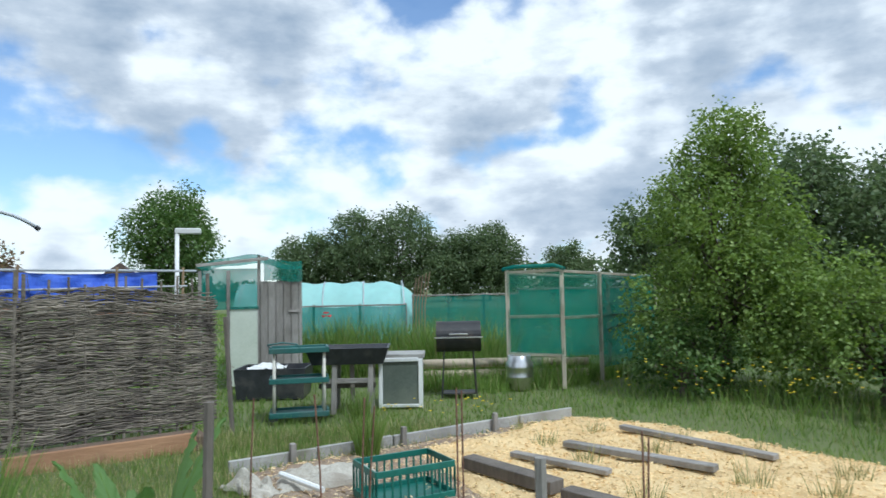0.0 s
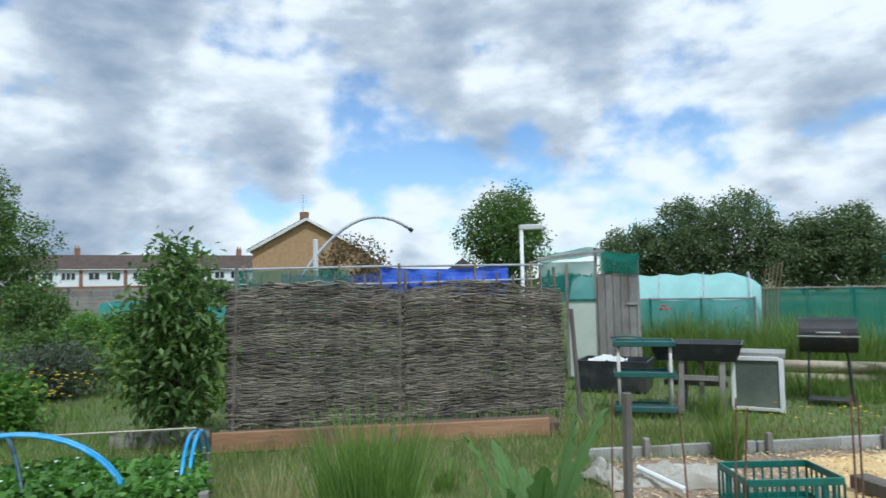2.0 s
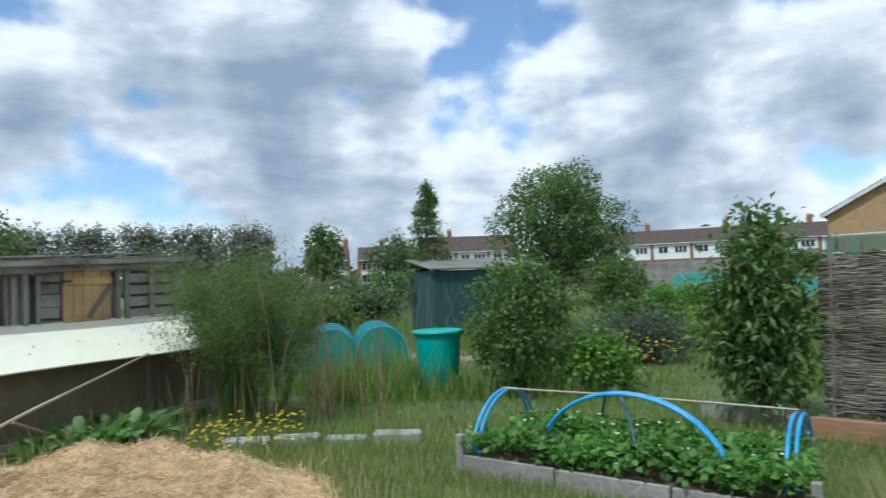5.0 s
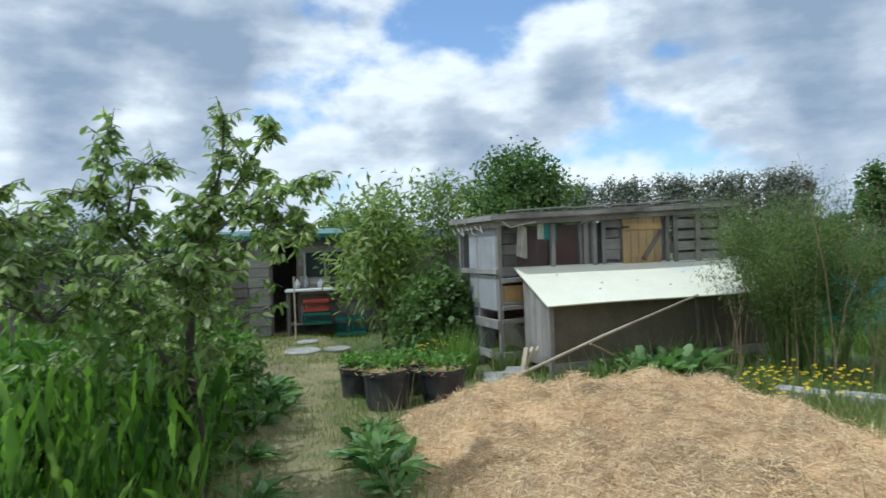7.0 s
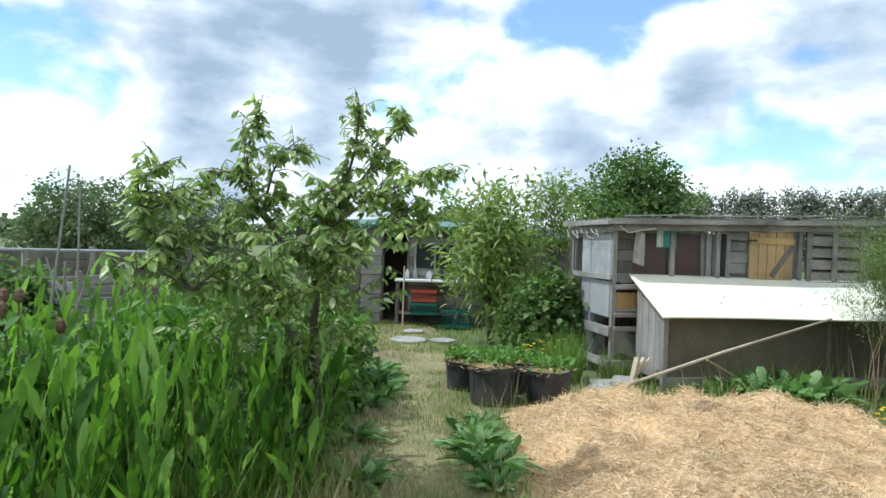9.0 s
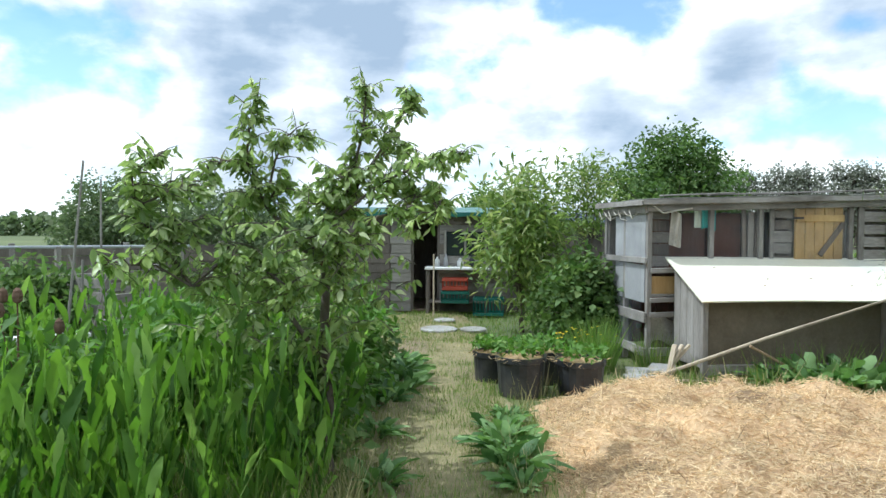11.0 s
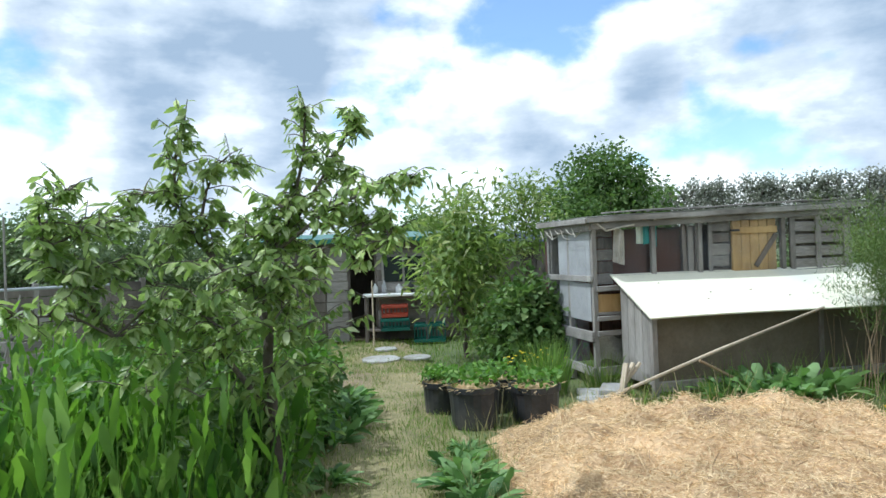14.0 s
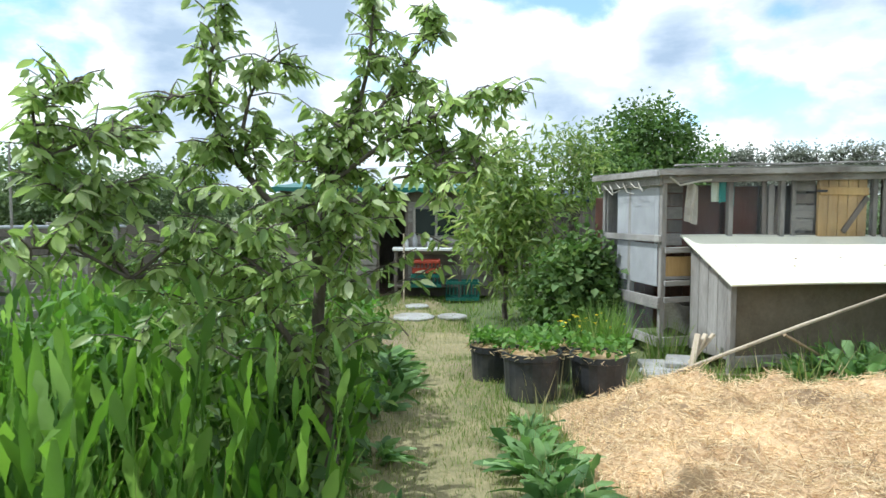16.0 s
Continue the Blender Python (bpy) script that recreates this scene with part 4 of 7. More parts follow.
    # yellow ledged door with a brace
    door = part("door", Geo().box((2.0, 0.0, 1.5), (0.58, 0.012, 0.66)), "wood_yellow", t, "yellow pine ledged door")
    for k in range(5):
        part("plank", Geo().box((2.0 - 0.232 + k * 0.116, -0.014, 1.5 + 0.006 * math.sin(k * 2.1)), (0.11, 0.016, 0.68)), "wood_yellow", door)
    part("ledge", Geo().beam((1.71, -0.034, 1.68), (2.29, -0.034, 1.68), 0.02, 0.08), "wood_yellow", door)
    part("brace", Geo().beam((2.0, -0.034, 1.24), (2.28, -0.034, 1.62), 0.02, 0.06), "wood_dark", door)
    part("hinge", Geo().box((1.73, -0.05, 1.68), (0.12, 0.006, 0.025)), "black_iron", door)
    # pallet-like panel beside the door
    for k in range(5):
        part("slat", Geo().box((2.87, -0.01, 1.25 + 0.15 * k), (0.76, 0.018, 0.11 + 0.01 * (k % 2)), m=Matrix.Rotation(radians(0.8 * math.sin(k * 2.9)), 4, "Y")), "wood_grey_h", t)
    part("panel", Geo().box((2.87, 0.03, 1.53), (0.74, 0.012, 0.72)), "wood_dark", t)
    for px in (2.5, 2.85, 3.23):
        part("batten", Geo().box((px, -0.032, 1.53), (0.07, 0.022, 0.74)), "wood_grey", t)
    # rafter ends, a torn net and straggling wire under the eaves
    for k in range(6):
        px = 0.1 + 0.6 * k
        part("rafter", Geo().beam((px, -0.11, 1.83 + 0.033 * px), (px, D, 1.8 + 0.033 * px), 0.04, 0.05), "wood_grey", t)
    for k in range(7):
        py = 0.08 + 0.17 * k
        part("wire", Geo().tube([(-0.1, py, 1.74 - 0.05 * (k % 3)), (-0.12, py + 0.12, 1.66 + 0.05 * (k % 2)), (-0.1, py + 0.27, 1.77)], 0.006, 4), "pale_cloth", t)
    part("sacking", Geo().sheet(lambda u, v: (0.1 + 0.5 * u, 0.16 + 0.03 * math.sin(u * 7 + v * 4), 0.18 + 0.3 * v + 0.04 * math.sin(u * 8)), 14, 8, 0.01), "pale_cloth", t, "crumpled sacking behind wire")
    # grey sheets and wire on the short side
    part("panel", Geo().box((-0.02, 0.5, 1.47), (0.012, 0.92, 0.54)), "grey_board", t, "pale grey sheet")
    part("panel", Geo().box((-0.02, 0.5, 0.9), (0.012, 0.9, 0.44)), "grey_board", t, "pale grey sheet")
    part("mesh_wire", Geo().sheet(lambda u, v: (-0.075, 0.02 + u * 1.25, 0.14 + v * 1.55), 4, 4), "wire_mesh", t, "sagging grey chicken wire")
    part("mesh_wire", Geo().sheet(lambda u, v: (0.05 + u * 2.3, -0.03, 1.1 + v * 0.72), 8, 2), "wire_mesh", t, "grey chicken wire")
    for k in range(8):
        px = 0.12 + 0.075 * k
        part("board", Geo().box((px, 0.22, 0.3), (0.07, 0.02, 0.48)), "wood_dark", t)
    return t


hen_run()


def coop():
    """Low coop with a white lean-to roof; local x along its front, local y backwards."""
    t = thing("chicken_coop", -6.57, -3.12, 0.07, RANG + 180, "low plywood chicken coop with a white sloping roof", "chicken coop")
    t.matrix_basis = t.matrix_basis @ Matrix.Scale(0.94, 4)
    L, D = 3.2, 0.62
    X = lambda px: -px       # local x runs from the front left corner
    side = part("side_wall", Geo().add([(0, -0.012, 0.08), (0, D * -1 + 0.0, 0.08), (0, -D, 1.08), (0, -0.012, 0.78), (-0.025, -0.012, 0.08), (-0.025, -D, 0.08), (-0.025, -D, 1.08), (-0.025, -0.012, 0.78)], [(0, 3, 2, 1), (4, 5, 6, 7), (0, 1, 5, 4), (1, 2, 6, 5), (2, 3, 7, 6), (3, 0, 4, 7)]), "wood_grey", t)
    for k in range(4):
        y0 = -0.01 - k * (D / 4)
        part("board", Geo().box((0.014, y0 - D / 8, 0.45 + 0.035 * k), (0.02, D / 4 - 0.008, 0.74 + 0.08 * k)), "wood_grey", side)
    part("post", Geo().beam((0.0, 0.02, -0.12), (0.0, 0.02, 0.8), 0.05, 0.06), "wood_grey", t)
    part("front_wall", Geo().box((X(1.0), -0.03, 0.45), (1.94, 0.02, 0.7)), "plywood", t, "olive-brown plywood sheet")
    part("front_wall", Geo().box((X(2.6), -0.032, 0.45), (1.16, 0.02, 0.7)), "plywood", t, "olive-brown plywood sheet")
    part("post", Geo().beam((X(1.98), -0.02, -0.12), (X(1.98), -0.02, 0.8), 0.05, 0.05), "wood_dark", t)
    part("sill", Geo().beam((0, 0.0, 0.06), (X(L), 0.0, 0.06), 0.06, 0.1), "wood_grey_h", t)
    part("side_wall", Geo().box((X(L), -D / 2, 0.5), (0.03, D, 0.8)), "wood_grey", t)
    part("back_wall", Geo().box((X(L / 2), -D + 0.02, 0.55), (L, 0.025, 1.0)), "wood_dark", t)

    def roof(u, v):
        return X(-0.1 + u * (L + 0.2)), 0.16 - v * (D + 0.24), 0.78 + v * 0.4 + 0.006 * math.sin(u * 7 + v)
    part("roof", Geo().sheet(roof, 16, 6, 0.016), "roof_sheet", t, "flat white plastic roof sheet")
    return t


coop()
rg = np.random.default_rng(17)
for k in range(7):
    u, w = rg.uniform(0.1, 2.9), rg.uniform(0.02, 0.6)
    p = Matrix.Translation((-6.57, -3.12, 0.07)) @ Matrix.Rotation(radians(RANG + 180), 4, "Z") @ Matrix.Scale(0.94, 4) @ Vector((-u, 0.16 - w, 0.803 + 0.465 * w))
    ob = solo("dry_leaf", Geo().sheet(lambda a, b: (0.024 * (a - 0.5), 0.015 * (b - 0.5), 0.007 * math.sin(a * 3.1) * math.sin(b * 3.1)), 4, 3, 0.002), "cane", "curled brown dead leaf on a white roof", "leaf", group="leaves on the coop roof")
    ob.matrix_basis = pose(p.x, p.y, p.z, 20 * math.sin(k), 0, k * 47)


# ---- beside the woven fence ----
FN = Vector((FU.y, -FU.x, 0))          # from the fence towards the camera


def along(s, off, z=0.0):
    p = FL + FU * s + FN * off
    return p.x, p.y, z


def raised_edge():
    t = thing("raised_bed_edge", *along(-0.12, 0.26), FANG - 3, "red-brown timber boards edging a raised bed", "bed edging")
    part("board", Geo().box((0.85, 0, 0.09), (1.68, 0.045, 0.19)), "wood_brown", t)
    part("board", Geo().box((2.5, 0.01, 0.085), (1.56, 0.045, 0.18)), "wood_brown", t)
    part("peg", Geo().box((1.71, -0.045, 0.06), (0.05, 0.035, 0.22)), "wood_grey", t)
    part("soil", Geo().box((1.7, 0.2, 0.06), (3.4, 0.34, 0.16), bevel=0.02), "soil", t)


raised_edge()
t = thing("fence_post", -3.0, 6.84, 0, 0, "leaning dark timber post beside a woven fence", "post")
part("post", Geo().beam((0.05, 0, -0.05), (-0.03, 0, 1.24), 0.045, 0.04), "wood_dark", t)
part("wire", Geo().tube([(0.05, 0.03, 0.7), (-0.05, 0.05, 0.72)], 0.003, 4), "rust", t)


def fruit_frame():
    """Frame of poles behind the fence, hung with blue sheet and green net."""
    t = thing("plant_cage", FL.x, FL.y, 0, FANG, "pole frame hung with blue plastic sheet and green net", "plant frame")
    for px in (0.1, 1.1, 1.75, 2.6, 3.25):
        part("pole", Geo().tube([(px, 0.35, -0.05), (px + 0.01, 0.35, 1.78)], 0.014, 6), "cane", t)
    part("rail", Geo().tube([(0.0, 0.35, 1.735), (1.6, 0.36, 1.75), (3.4, 0.35, 1.74)], 0.013, 6), "pipe_grey", t)
    part("rail", Geo().tube([(0.0, 0.33, 1.58), (1.6, 0.35, 1.56), (3.3, 0.34, 1.58)], 0.01, 6), "pipe_grey", t)
    fold = lambda u, v, a: 0.37 + 0.025 * math.sin(u * 31 + a) * (0.3 + v) + 0.02 * noise.noise(Vector((u * 9, v * 3, a)))
    part("sheet", Geo().sheet(lambda u, v: (1.55 + 1.45 * u, fold(u, v, 0), 1.74 - 0.33 * v - 0.03 * math.sin(u * 3.1)), 40, 8), "tarp_blue", t, "bright blue plastic sheet")
    part("sheet", Geo().sheet(lambda u, v: (0.5 + 1.05 * u, fold(u, v, 3) + 0.02, 1.69 - 0.3 * v - 0.04 * math.sin(u * 3.1)), 30, 8), "net_blue", t, "faded blue net")
    part("net", Geo().sheet(lambda u, v: (0.02 + 1.2 * u, fold(u, v, 5) - 0.05, 1.72 - 0.55 * v), 24, 6), "net_dense", t, "green netting")


fruit_frame()
# bent grey pipe on a post
t = thing("bent_pipe", -6.05, 5.6, 0, 0, "grey plastic water pipe bent in an arc over a post", "pipe")
d0 = Vector((1.08, 0.95, 0))
arc = []
for k in range(15):
    q = k / 14
    arc.append(Vector((0, 0, 0)) + d0 * (q * 0.98) + Vector((0, 0, 1.2 + 1.19 * math.sin(math.pi * (0.06 + 0.62 * q)) ** 0.8)))
part("pipe", Geo().tube([Vector((-0.1, -0.09, 0))] + arc, 0.02, 8), "pipe_grey", t, smooth=True)
part("cap", Geo().tube([arc[-1], arc[-1] + Vector((0.03, 0.02, -0.03))], 0.027, 8), "black_plastic", t)
part("post", Geo().beam((0.2, 0.17, -0.05), (0.2, 0.17, 2.12), 0.045, 0.045), "white_paint", t)
# white T-shaped pipe
t = thing("white_standpipe", -4.21, 8.05, 0, 22, "white plastic pipe post with a short side arm", "pipe")
part("post", Geo().tube([(0, 0, -0.05), (0, 0, 2.28)], 0.026, 10), "white_paint", t, smooth=True)
part("arm", Geo().box((0.13, 0, 2.3), (0.32, 0.06, 0.075), bevel=0.02), "white_paint", t)


def net_shed():
    t = thing("net_shed", -3.95, 10.3, 0, 19, "green-netted garden shelter with a weathered plank door", "garden shelter")
    door = part("door", Geo().box((0.27, 0, 0.84), (0.6, 0.03, 1.62)), "wood_grey", t, "weathered grey plank door")
    for k in range(5):
        part("plank", Geo().box((0.03 + k * 0.12, -0.024, 0.84), (0.112, 0.018, 1.66 - 0.02 * (k % 2))), "wood_grey", door)
    part("latch", Geo().box((0.5, -0.045, 1.18), (0.18, 0.02, 0.04)), "wood_grey_h", door)
    part("panel", Geo().box((-0.28, 0.02, 0.62), (0.46, 0.025, 1.22)), "pale_panel", t, "pale green plastic sheet")
    part("rail", Geo().beam((-0.55, 0.0, 1.25), (-0.05, 0.0, 1.25), 0.03, 0.04), "net_dense", t)
    for px, py, hz in ((-0.95, 0, 1.85), (-0.52, 0, 1.85), (0.6, 0, 1.85), (-0.95, 1.6, 1.8), (0.6, 1.6, 1.8), (-0.05, 0.03, 2.1)):
        part("post", Geo().beam((px, py, 0), (px, py, hz), 0.05, 0.05), "wood_grey", t)
    part("net", Geo().sheet(lambda u, v: (-0.95 + 0.9 * u, 0.01, 1.88 - 0.65 * v), 6, 4), "net_teal", t)
    part("net", Geo().sheet(lambda u, v: (0.62, 1.6 * u, 1.86 - 1.7 * v), 6, 4), "net_dense", t)
    part("net", Geo().sheet(lambda u, v: (-0.97, 1.6 * u, 1.86 - 1.7 * v), 6, 4), "net_green", t)
    part("net", Geo().sheet(lambda u, v: (0.03 + 0.6 * u, -0.06, 2.0 - 0.33 * v + 0.02 * math.sin(u * 6)), 8, 4), "net_dense", t, "folded green net")
    part("roof_net", Geo().sheet(lambda u, v: (-1.0 + 1.64 * u, -0.05 + 1.7 * v, 1.9 + 0.2 * math.sin(math.pi * min(1, u * 1.1)) * (1 - 0.4 * v) + 0.02 * math.sin(u * 14)), 14, 8), "net_teal", t)
    part("batten", Geo().beam((-1.0, -0.06, 1.93), (0.1, -0.06, 2.04), 0.025, 0.05), "wood_grey_h", t)


net_shed()


def polytunnel():
    t = thing("polytunnel", -3.25, 13.9, 0, 12, "long polytunnel of pale green polythene on hoops", "polytunnel")
    def skin(u, v):
        a = math.pi * v
        end = max(0.0, (u - 0.86) / 0.14)
        r = 1.05 * (1 - 0.5 * end * end)
        return -2.4 + 3.6 * u, -r * math.cos(a), (1.66 * (1 - 0.16 * end * end)) * math.sin(a) ** 0.75 + 0.02 * math.sin(u * 40)
    part("cover", Geo().sheet(skin, 40, 14), "polythene", t, smooth=True)
    for k in range(5):
        px = -2.3 + k * 0.82
        part("hoop", Geo().tube([(px, -1.06 * math.cos(math.pi * q / 12), 1.68 * math.sin(math.pi * q / 12) ** 0.75) for q in range(13)], 0.014, 6), "pipe_grey", t)
    part("end_sheet", Geo().sheet(lambda u, v: (1.2, -0.5 + u, 1.35 * v * (1 - (2 * u - 1) ** 2 * 0.3)), 6, 4), "polythene", t)


polytunnel()


def net_fence(x0, y0, x1, y1, z, posts, material="net_teal", label="low green net fence on timber posts"):
    L = math.hypot(x1 - x0, y1 - y0)
    t = thing("net_fence", x0, y0, 0, math.degrees(math.atan2(y1 - y0, x1 - x0)), label, "net fence")
    for k in range(posts):
        px = L * k / (posts - 1)
        part("post", Geo().beam((px, 0.03, -0.05), (px, 0.03, z + 0.03), 0.045, 0.045), "wood_grey", t)
    part("net", Geo().sheet(lambda u, v: (L * u, 0.02 * math.sin(u * 17), z - (z - 0.05) * v - 0.03 * math.sin(math.pi * ((u * (posts - 1)) % 1)) * (1 - v)), 24, 5), material, t)
    part("top_rail", Geo().beam((0, 0.0, z), (L, 0.0, z), 0.03, 0.03), "wood_grey_h", t)


net_fence(-4.6, 12.2, -2.0, 12.75, 1.2, 4)
net_fence(-1.95, 13.4, 0.2, 13.8, 1.36, 4)
net_fence(0.2, 13.9, 3.0, 14.4, 1.45, 4)
t = thing("bundle_of_poles", -1.95, 13.2, 0, 0, "bundle of bent grey poles standing by a net fence", "poles")
for k in range(5):
    part("pole", Geo().tube([(k * 0.06, 0, 0), (k * 0.06 + 0.03, 0, 1.2), (k * 0.07 + 0.1, 0, 1.72 + 0.03 * k)], 0.012, 5), "cane", t)


def trolley():
    t = thing("garden_trolley", -2.5, 7.7, 0, 18, "three-tier dark green plastic trolley with cream legs", "trolley")
    for z, d in ((0.8, 0.42), (0.45, 0.38), (0.06, 0.38)):
        tray = part("tray", Geo().box((0, 0, z), (0.66, d, 0.035), bevel=0.012), "green_plastic", t)
        g = Geo()
        for sy in (-1, 1):
            g.box((0, sy * d / 2, z + 0.012), (0.68, 0.025, 0.06), bevel=0.008)
        for sx in (-1, 1):
            g.box((sx * 0.33, 0, z + 0.012), (0.025, d + 0.02, 0.06), bevel=0.008)
        part("rim", g, "green_plastic", tray)
    for sx in (-1, 1):
        for sy in (-1, 1):
            mname = "cream_plastic" if not (sx < 0 and sy > 0) else "black_plastic"
            part("leg", Geo().tube([(sx * 0.285, sy * 0.16, 0.03), (sx * 0.285, sy * 0.16, 0.8)], 0.021, 8), mname, t, smooth=True)
    part("handle", Geo().tube([(-0.3, -0.17, 0.82), (-0.36, -0.15, 0.88), (-0.2, -0.1, 0.9), (-0.02, -0.15, 0.88), (0.0, -0.17, 0.83)], 0.011, 6), "green_plastic", t, smooth=True)
    for sy in (-1, 1):
        part("wheel", Geo().tube([(-0.29, sy * 0.17 - 0.02, 0.05), (-0.29, sy * 0.17 + 0.02, 0.05)], 0.055, 14), "black_plastic", t)


trolley()


def trough_stand():
    t = thing("planting_trough", -2.0, 8.15, 0, 8, "black plastic trough on a rough timber stand", "planter")
    tray = Geo()
    v = []
    for (hx, hy, z) in ((0.43, 0.26, 0.6), (0.5, 0.33, 0.8), (0.48, 0.31, 0.8), (0.41, 0.24, 0.63)):
        v += [(-hx, -hy, z), (hx, -hy, z), (hx, hy, z), (-hx, hy, z)]
    f = [(3, 2, 1, 0)]
    for k in range(3):
        for i in range(4):
            j = (i + 1) % 4
            f.append((k * 4 + i, k * 4 + j, k * 4 + 4 + j, k * 4 + 4 + i))
    f.append((12, 13, 14, 15))
    part("trough", tray.add(v, f), "black_plastic", t)
    for sx in (-0.18, 0.26):
        for sy in (-0.2, 0.2):
            part("leg", Geo().beam((sx, sy, 0), (sx + 0.02, sy, 0.6), 0.085, 0.06), "wood_grey", t)
    part("leg", Geo().beam((0.05, -0.12, 0), (0.04, -0.1, 0.58), 0.06, 0.05), "wood_dark", t)
    part("rail", Geo().beam((-0.25, -0.21, 0.4), (0.32, -0.21, 0.4), 0.03, 0.06), "wood_grey_h", t)
    part("rail", Geo().beam((-0.4, 0.1, 0.3), (0.32, 0.1, 0.3), 0.03, 0.06), "wood_dark", t)


trough_stand()


def black_tub():
    t = thing("black_tub", -3.4, 9.35, 0, 8, "large black plastic tub with crumpled white sheet in it", "tub")
    v = []
    for (hx, hy, z) in ((0.46, 0.33, 0.0), (0.5, 0.36, 0.42), (0.47, 0.33, 0.42), (0.44, 0.31, 0.2)):
        v += [(-hx, -hy, z), (hx, -hy, z), (hx, hy, z), (-hx, hy, z)]
    f = [(3, 2, 1, 0)] + [(k * 4 + i, k * 4 + (i + 1) % 4, k * 4 + 4 + (i + 1) % 4, k * 4 + 4 + i) for k in range(3) for i in range(4)] + [(12, 13, 14, 15)]
    part("tub", Geo().add(v, f), "black_plastic", t)
    def heap(u, v):
        return -0.36 + 0.5 * u, -0.24 + 0.48 * v, 0.4 + 0.07 * noise.noise(Vector((u * 6, v * 6, 2))) + 0.05 * math.sin(math.pi * u) * math.sin(math.pi * v)
    s = tagged(part("plastic_sheet", Geo().sheet(heap, 16, 12, 0.004), "white_paint"), "crumpled white plastic sheet in a black tub", "plastic sheet")
    s.matrix_basis = t.matrix_basis


black_tub()


def cabinet():
    t = thing("glazed_cabinet", -1.42, 8.62, 0, 5, "low grey cabinet with a white-framed glass door", "cabinet")
    part("body", Geo().box((0, 0.02, 0.31), (0.54, 0.42, 0.6)), "grey_board", t)
    part("top", Geo().box((0, 0.02, 0.64), (0.6, 0.5, 0.06)), "concrete", t, "grey weathered top")
    door = part("door", Geo().box((0, -0.215, 0.3), (0.5, 0.012, 0.56)), "frosted", t, "dusty glass door")
    for c, s in (((-0.255, -0.23, 0.3), (0.05, 0.03, 0.62)), ((0.255, -0.23, 0.3), (0.055, 0.03, 0.62)), ((0, -0.23, 0.6), (0.46, 0.03, 0.05)), ((0, -0.23, 0.02), (0.46, 0.03, 0.04))):
        part("frame", Geo().box(c, s), "white_paint", door)


cabinet()


def barbecue():
    t = thing("barrel_barbecue", -0.72, 9.3, 0, 5, "black barrel barbecue on thin legs", "barbecue")
    def shell(a0, a1, rr):
        q = Geo()
        q.sheet(lambda u, v: (-0.31 + 0.62 * u, -rr * math.cos(a0 + (a1 - a0) * v), 0.82 + rr * math.sin(a0 + (a1 - a0) * v)), 6, 14, 0.012)
        for px in (-0.31, 0.31):
            pts = [(px, -rr * math.cos(a0 + (a1 - a0) * k / 14), 0.82 + rr * math.sin(a0 + (a1 - a0) * k / 14)) for k in range(15)]
            q.add(pts, [tuple(range(15))])
        return q
    part("bowl", shell(math.pi, 2 * math.pi, 0.21), "black_iron", t, smooth=False)
    lid = part("lid", shell(0, math.pi, 0.215), "black_iron", t)
    part("handle", Geo().tube([(-0.12, -0.23, 0.86), (-0.12, -0.28, 0.87), (0.12, -0.28, 0.87), (0.12, -0.23, 0.86)], 0.01, 6), "steel", lid)
    part("rim", Geo().beam((-0.33, -0.222, 0.82), (0.33, -0.222, 0.82), 0.01, 0.02), "steel", t)
    for sx in (-1, 1):
        for sy in (-1, 1):
            part("leg", Geo().tube([(sx * 0.2, sy * 0.1, 0.68), (sx * 0.24, sy * 0.2, 0.0)], 0.011, 6), "black_iron", t)
    part("shelf", Geo().box((0, 0, 0.05), (0.44, 0.32, 0.015)), "black_iron", t)


barbecue()
t = thing("beer_keg", 0.13, 9.85, 0, 0, "dented shiny steel keg standing in grass", "keg")
part("body", Geo().lathe([(0.15, 0.0), (0.165, 0.02), (0.165, 0.08), (0.2, 0.12), (0.2, 0.17), (0.208, 0.18), (0.2, 0.2), (0.2, 0.31), (0.208, 0.33), (0.2, 0.345), (0.2, 0.39), (0.165, 0.43), (0.165, 0.49), (0.15, 0.5), (0.145, 0.44)], 28), "steel", t, smooth=True)
part("valve", Geo().lathe([(0.03, 0.43), (0.03, 0.47)], 12), "steel", t)
t = thing("log_pile", -0.25, 10.6, 0, 8, "two peeled pale logs lying on blocks", "logs")
for k, z in enumerate((0.13, 0.3)):
    part("log", Geo().tube([(-1.2, 0.02 * k, z), (0, 0, z + 0.01), (1.5, 0.02, z - 0.01)], [0.075, 0.07, 0.062], 10), "log", t, smooth=True)
for px in (-0.9, 1.1):
    part("block", Geo().box((px, 0, 0.03), (0.12, 0.2, 0.08)), "concrete", t)


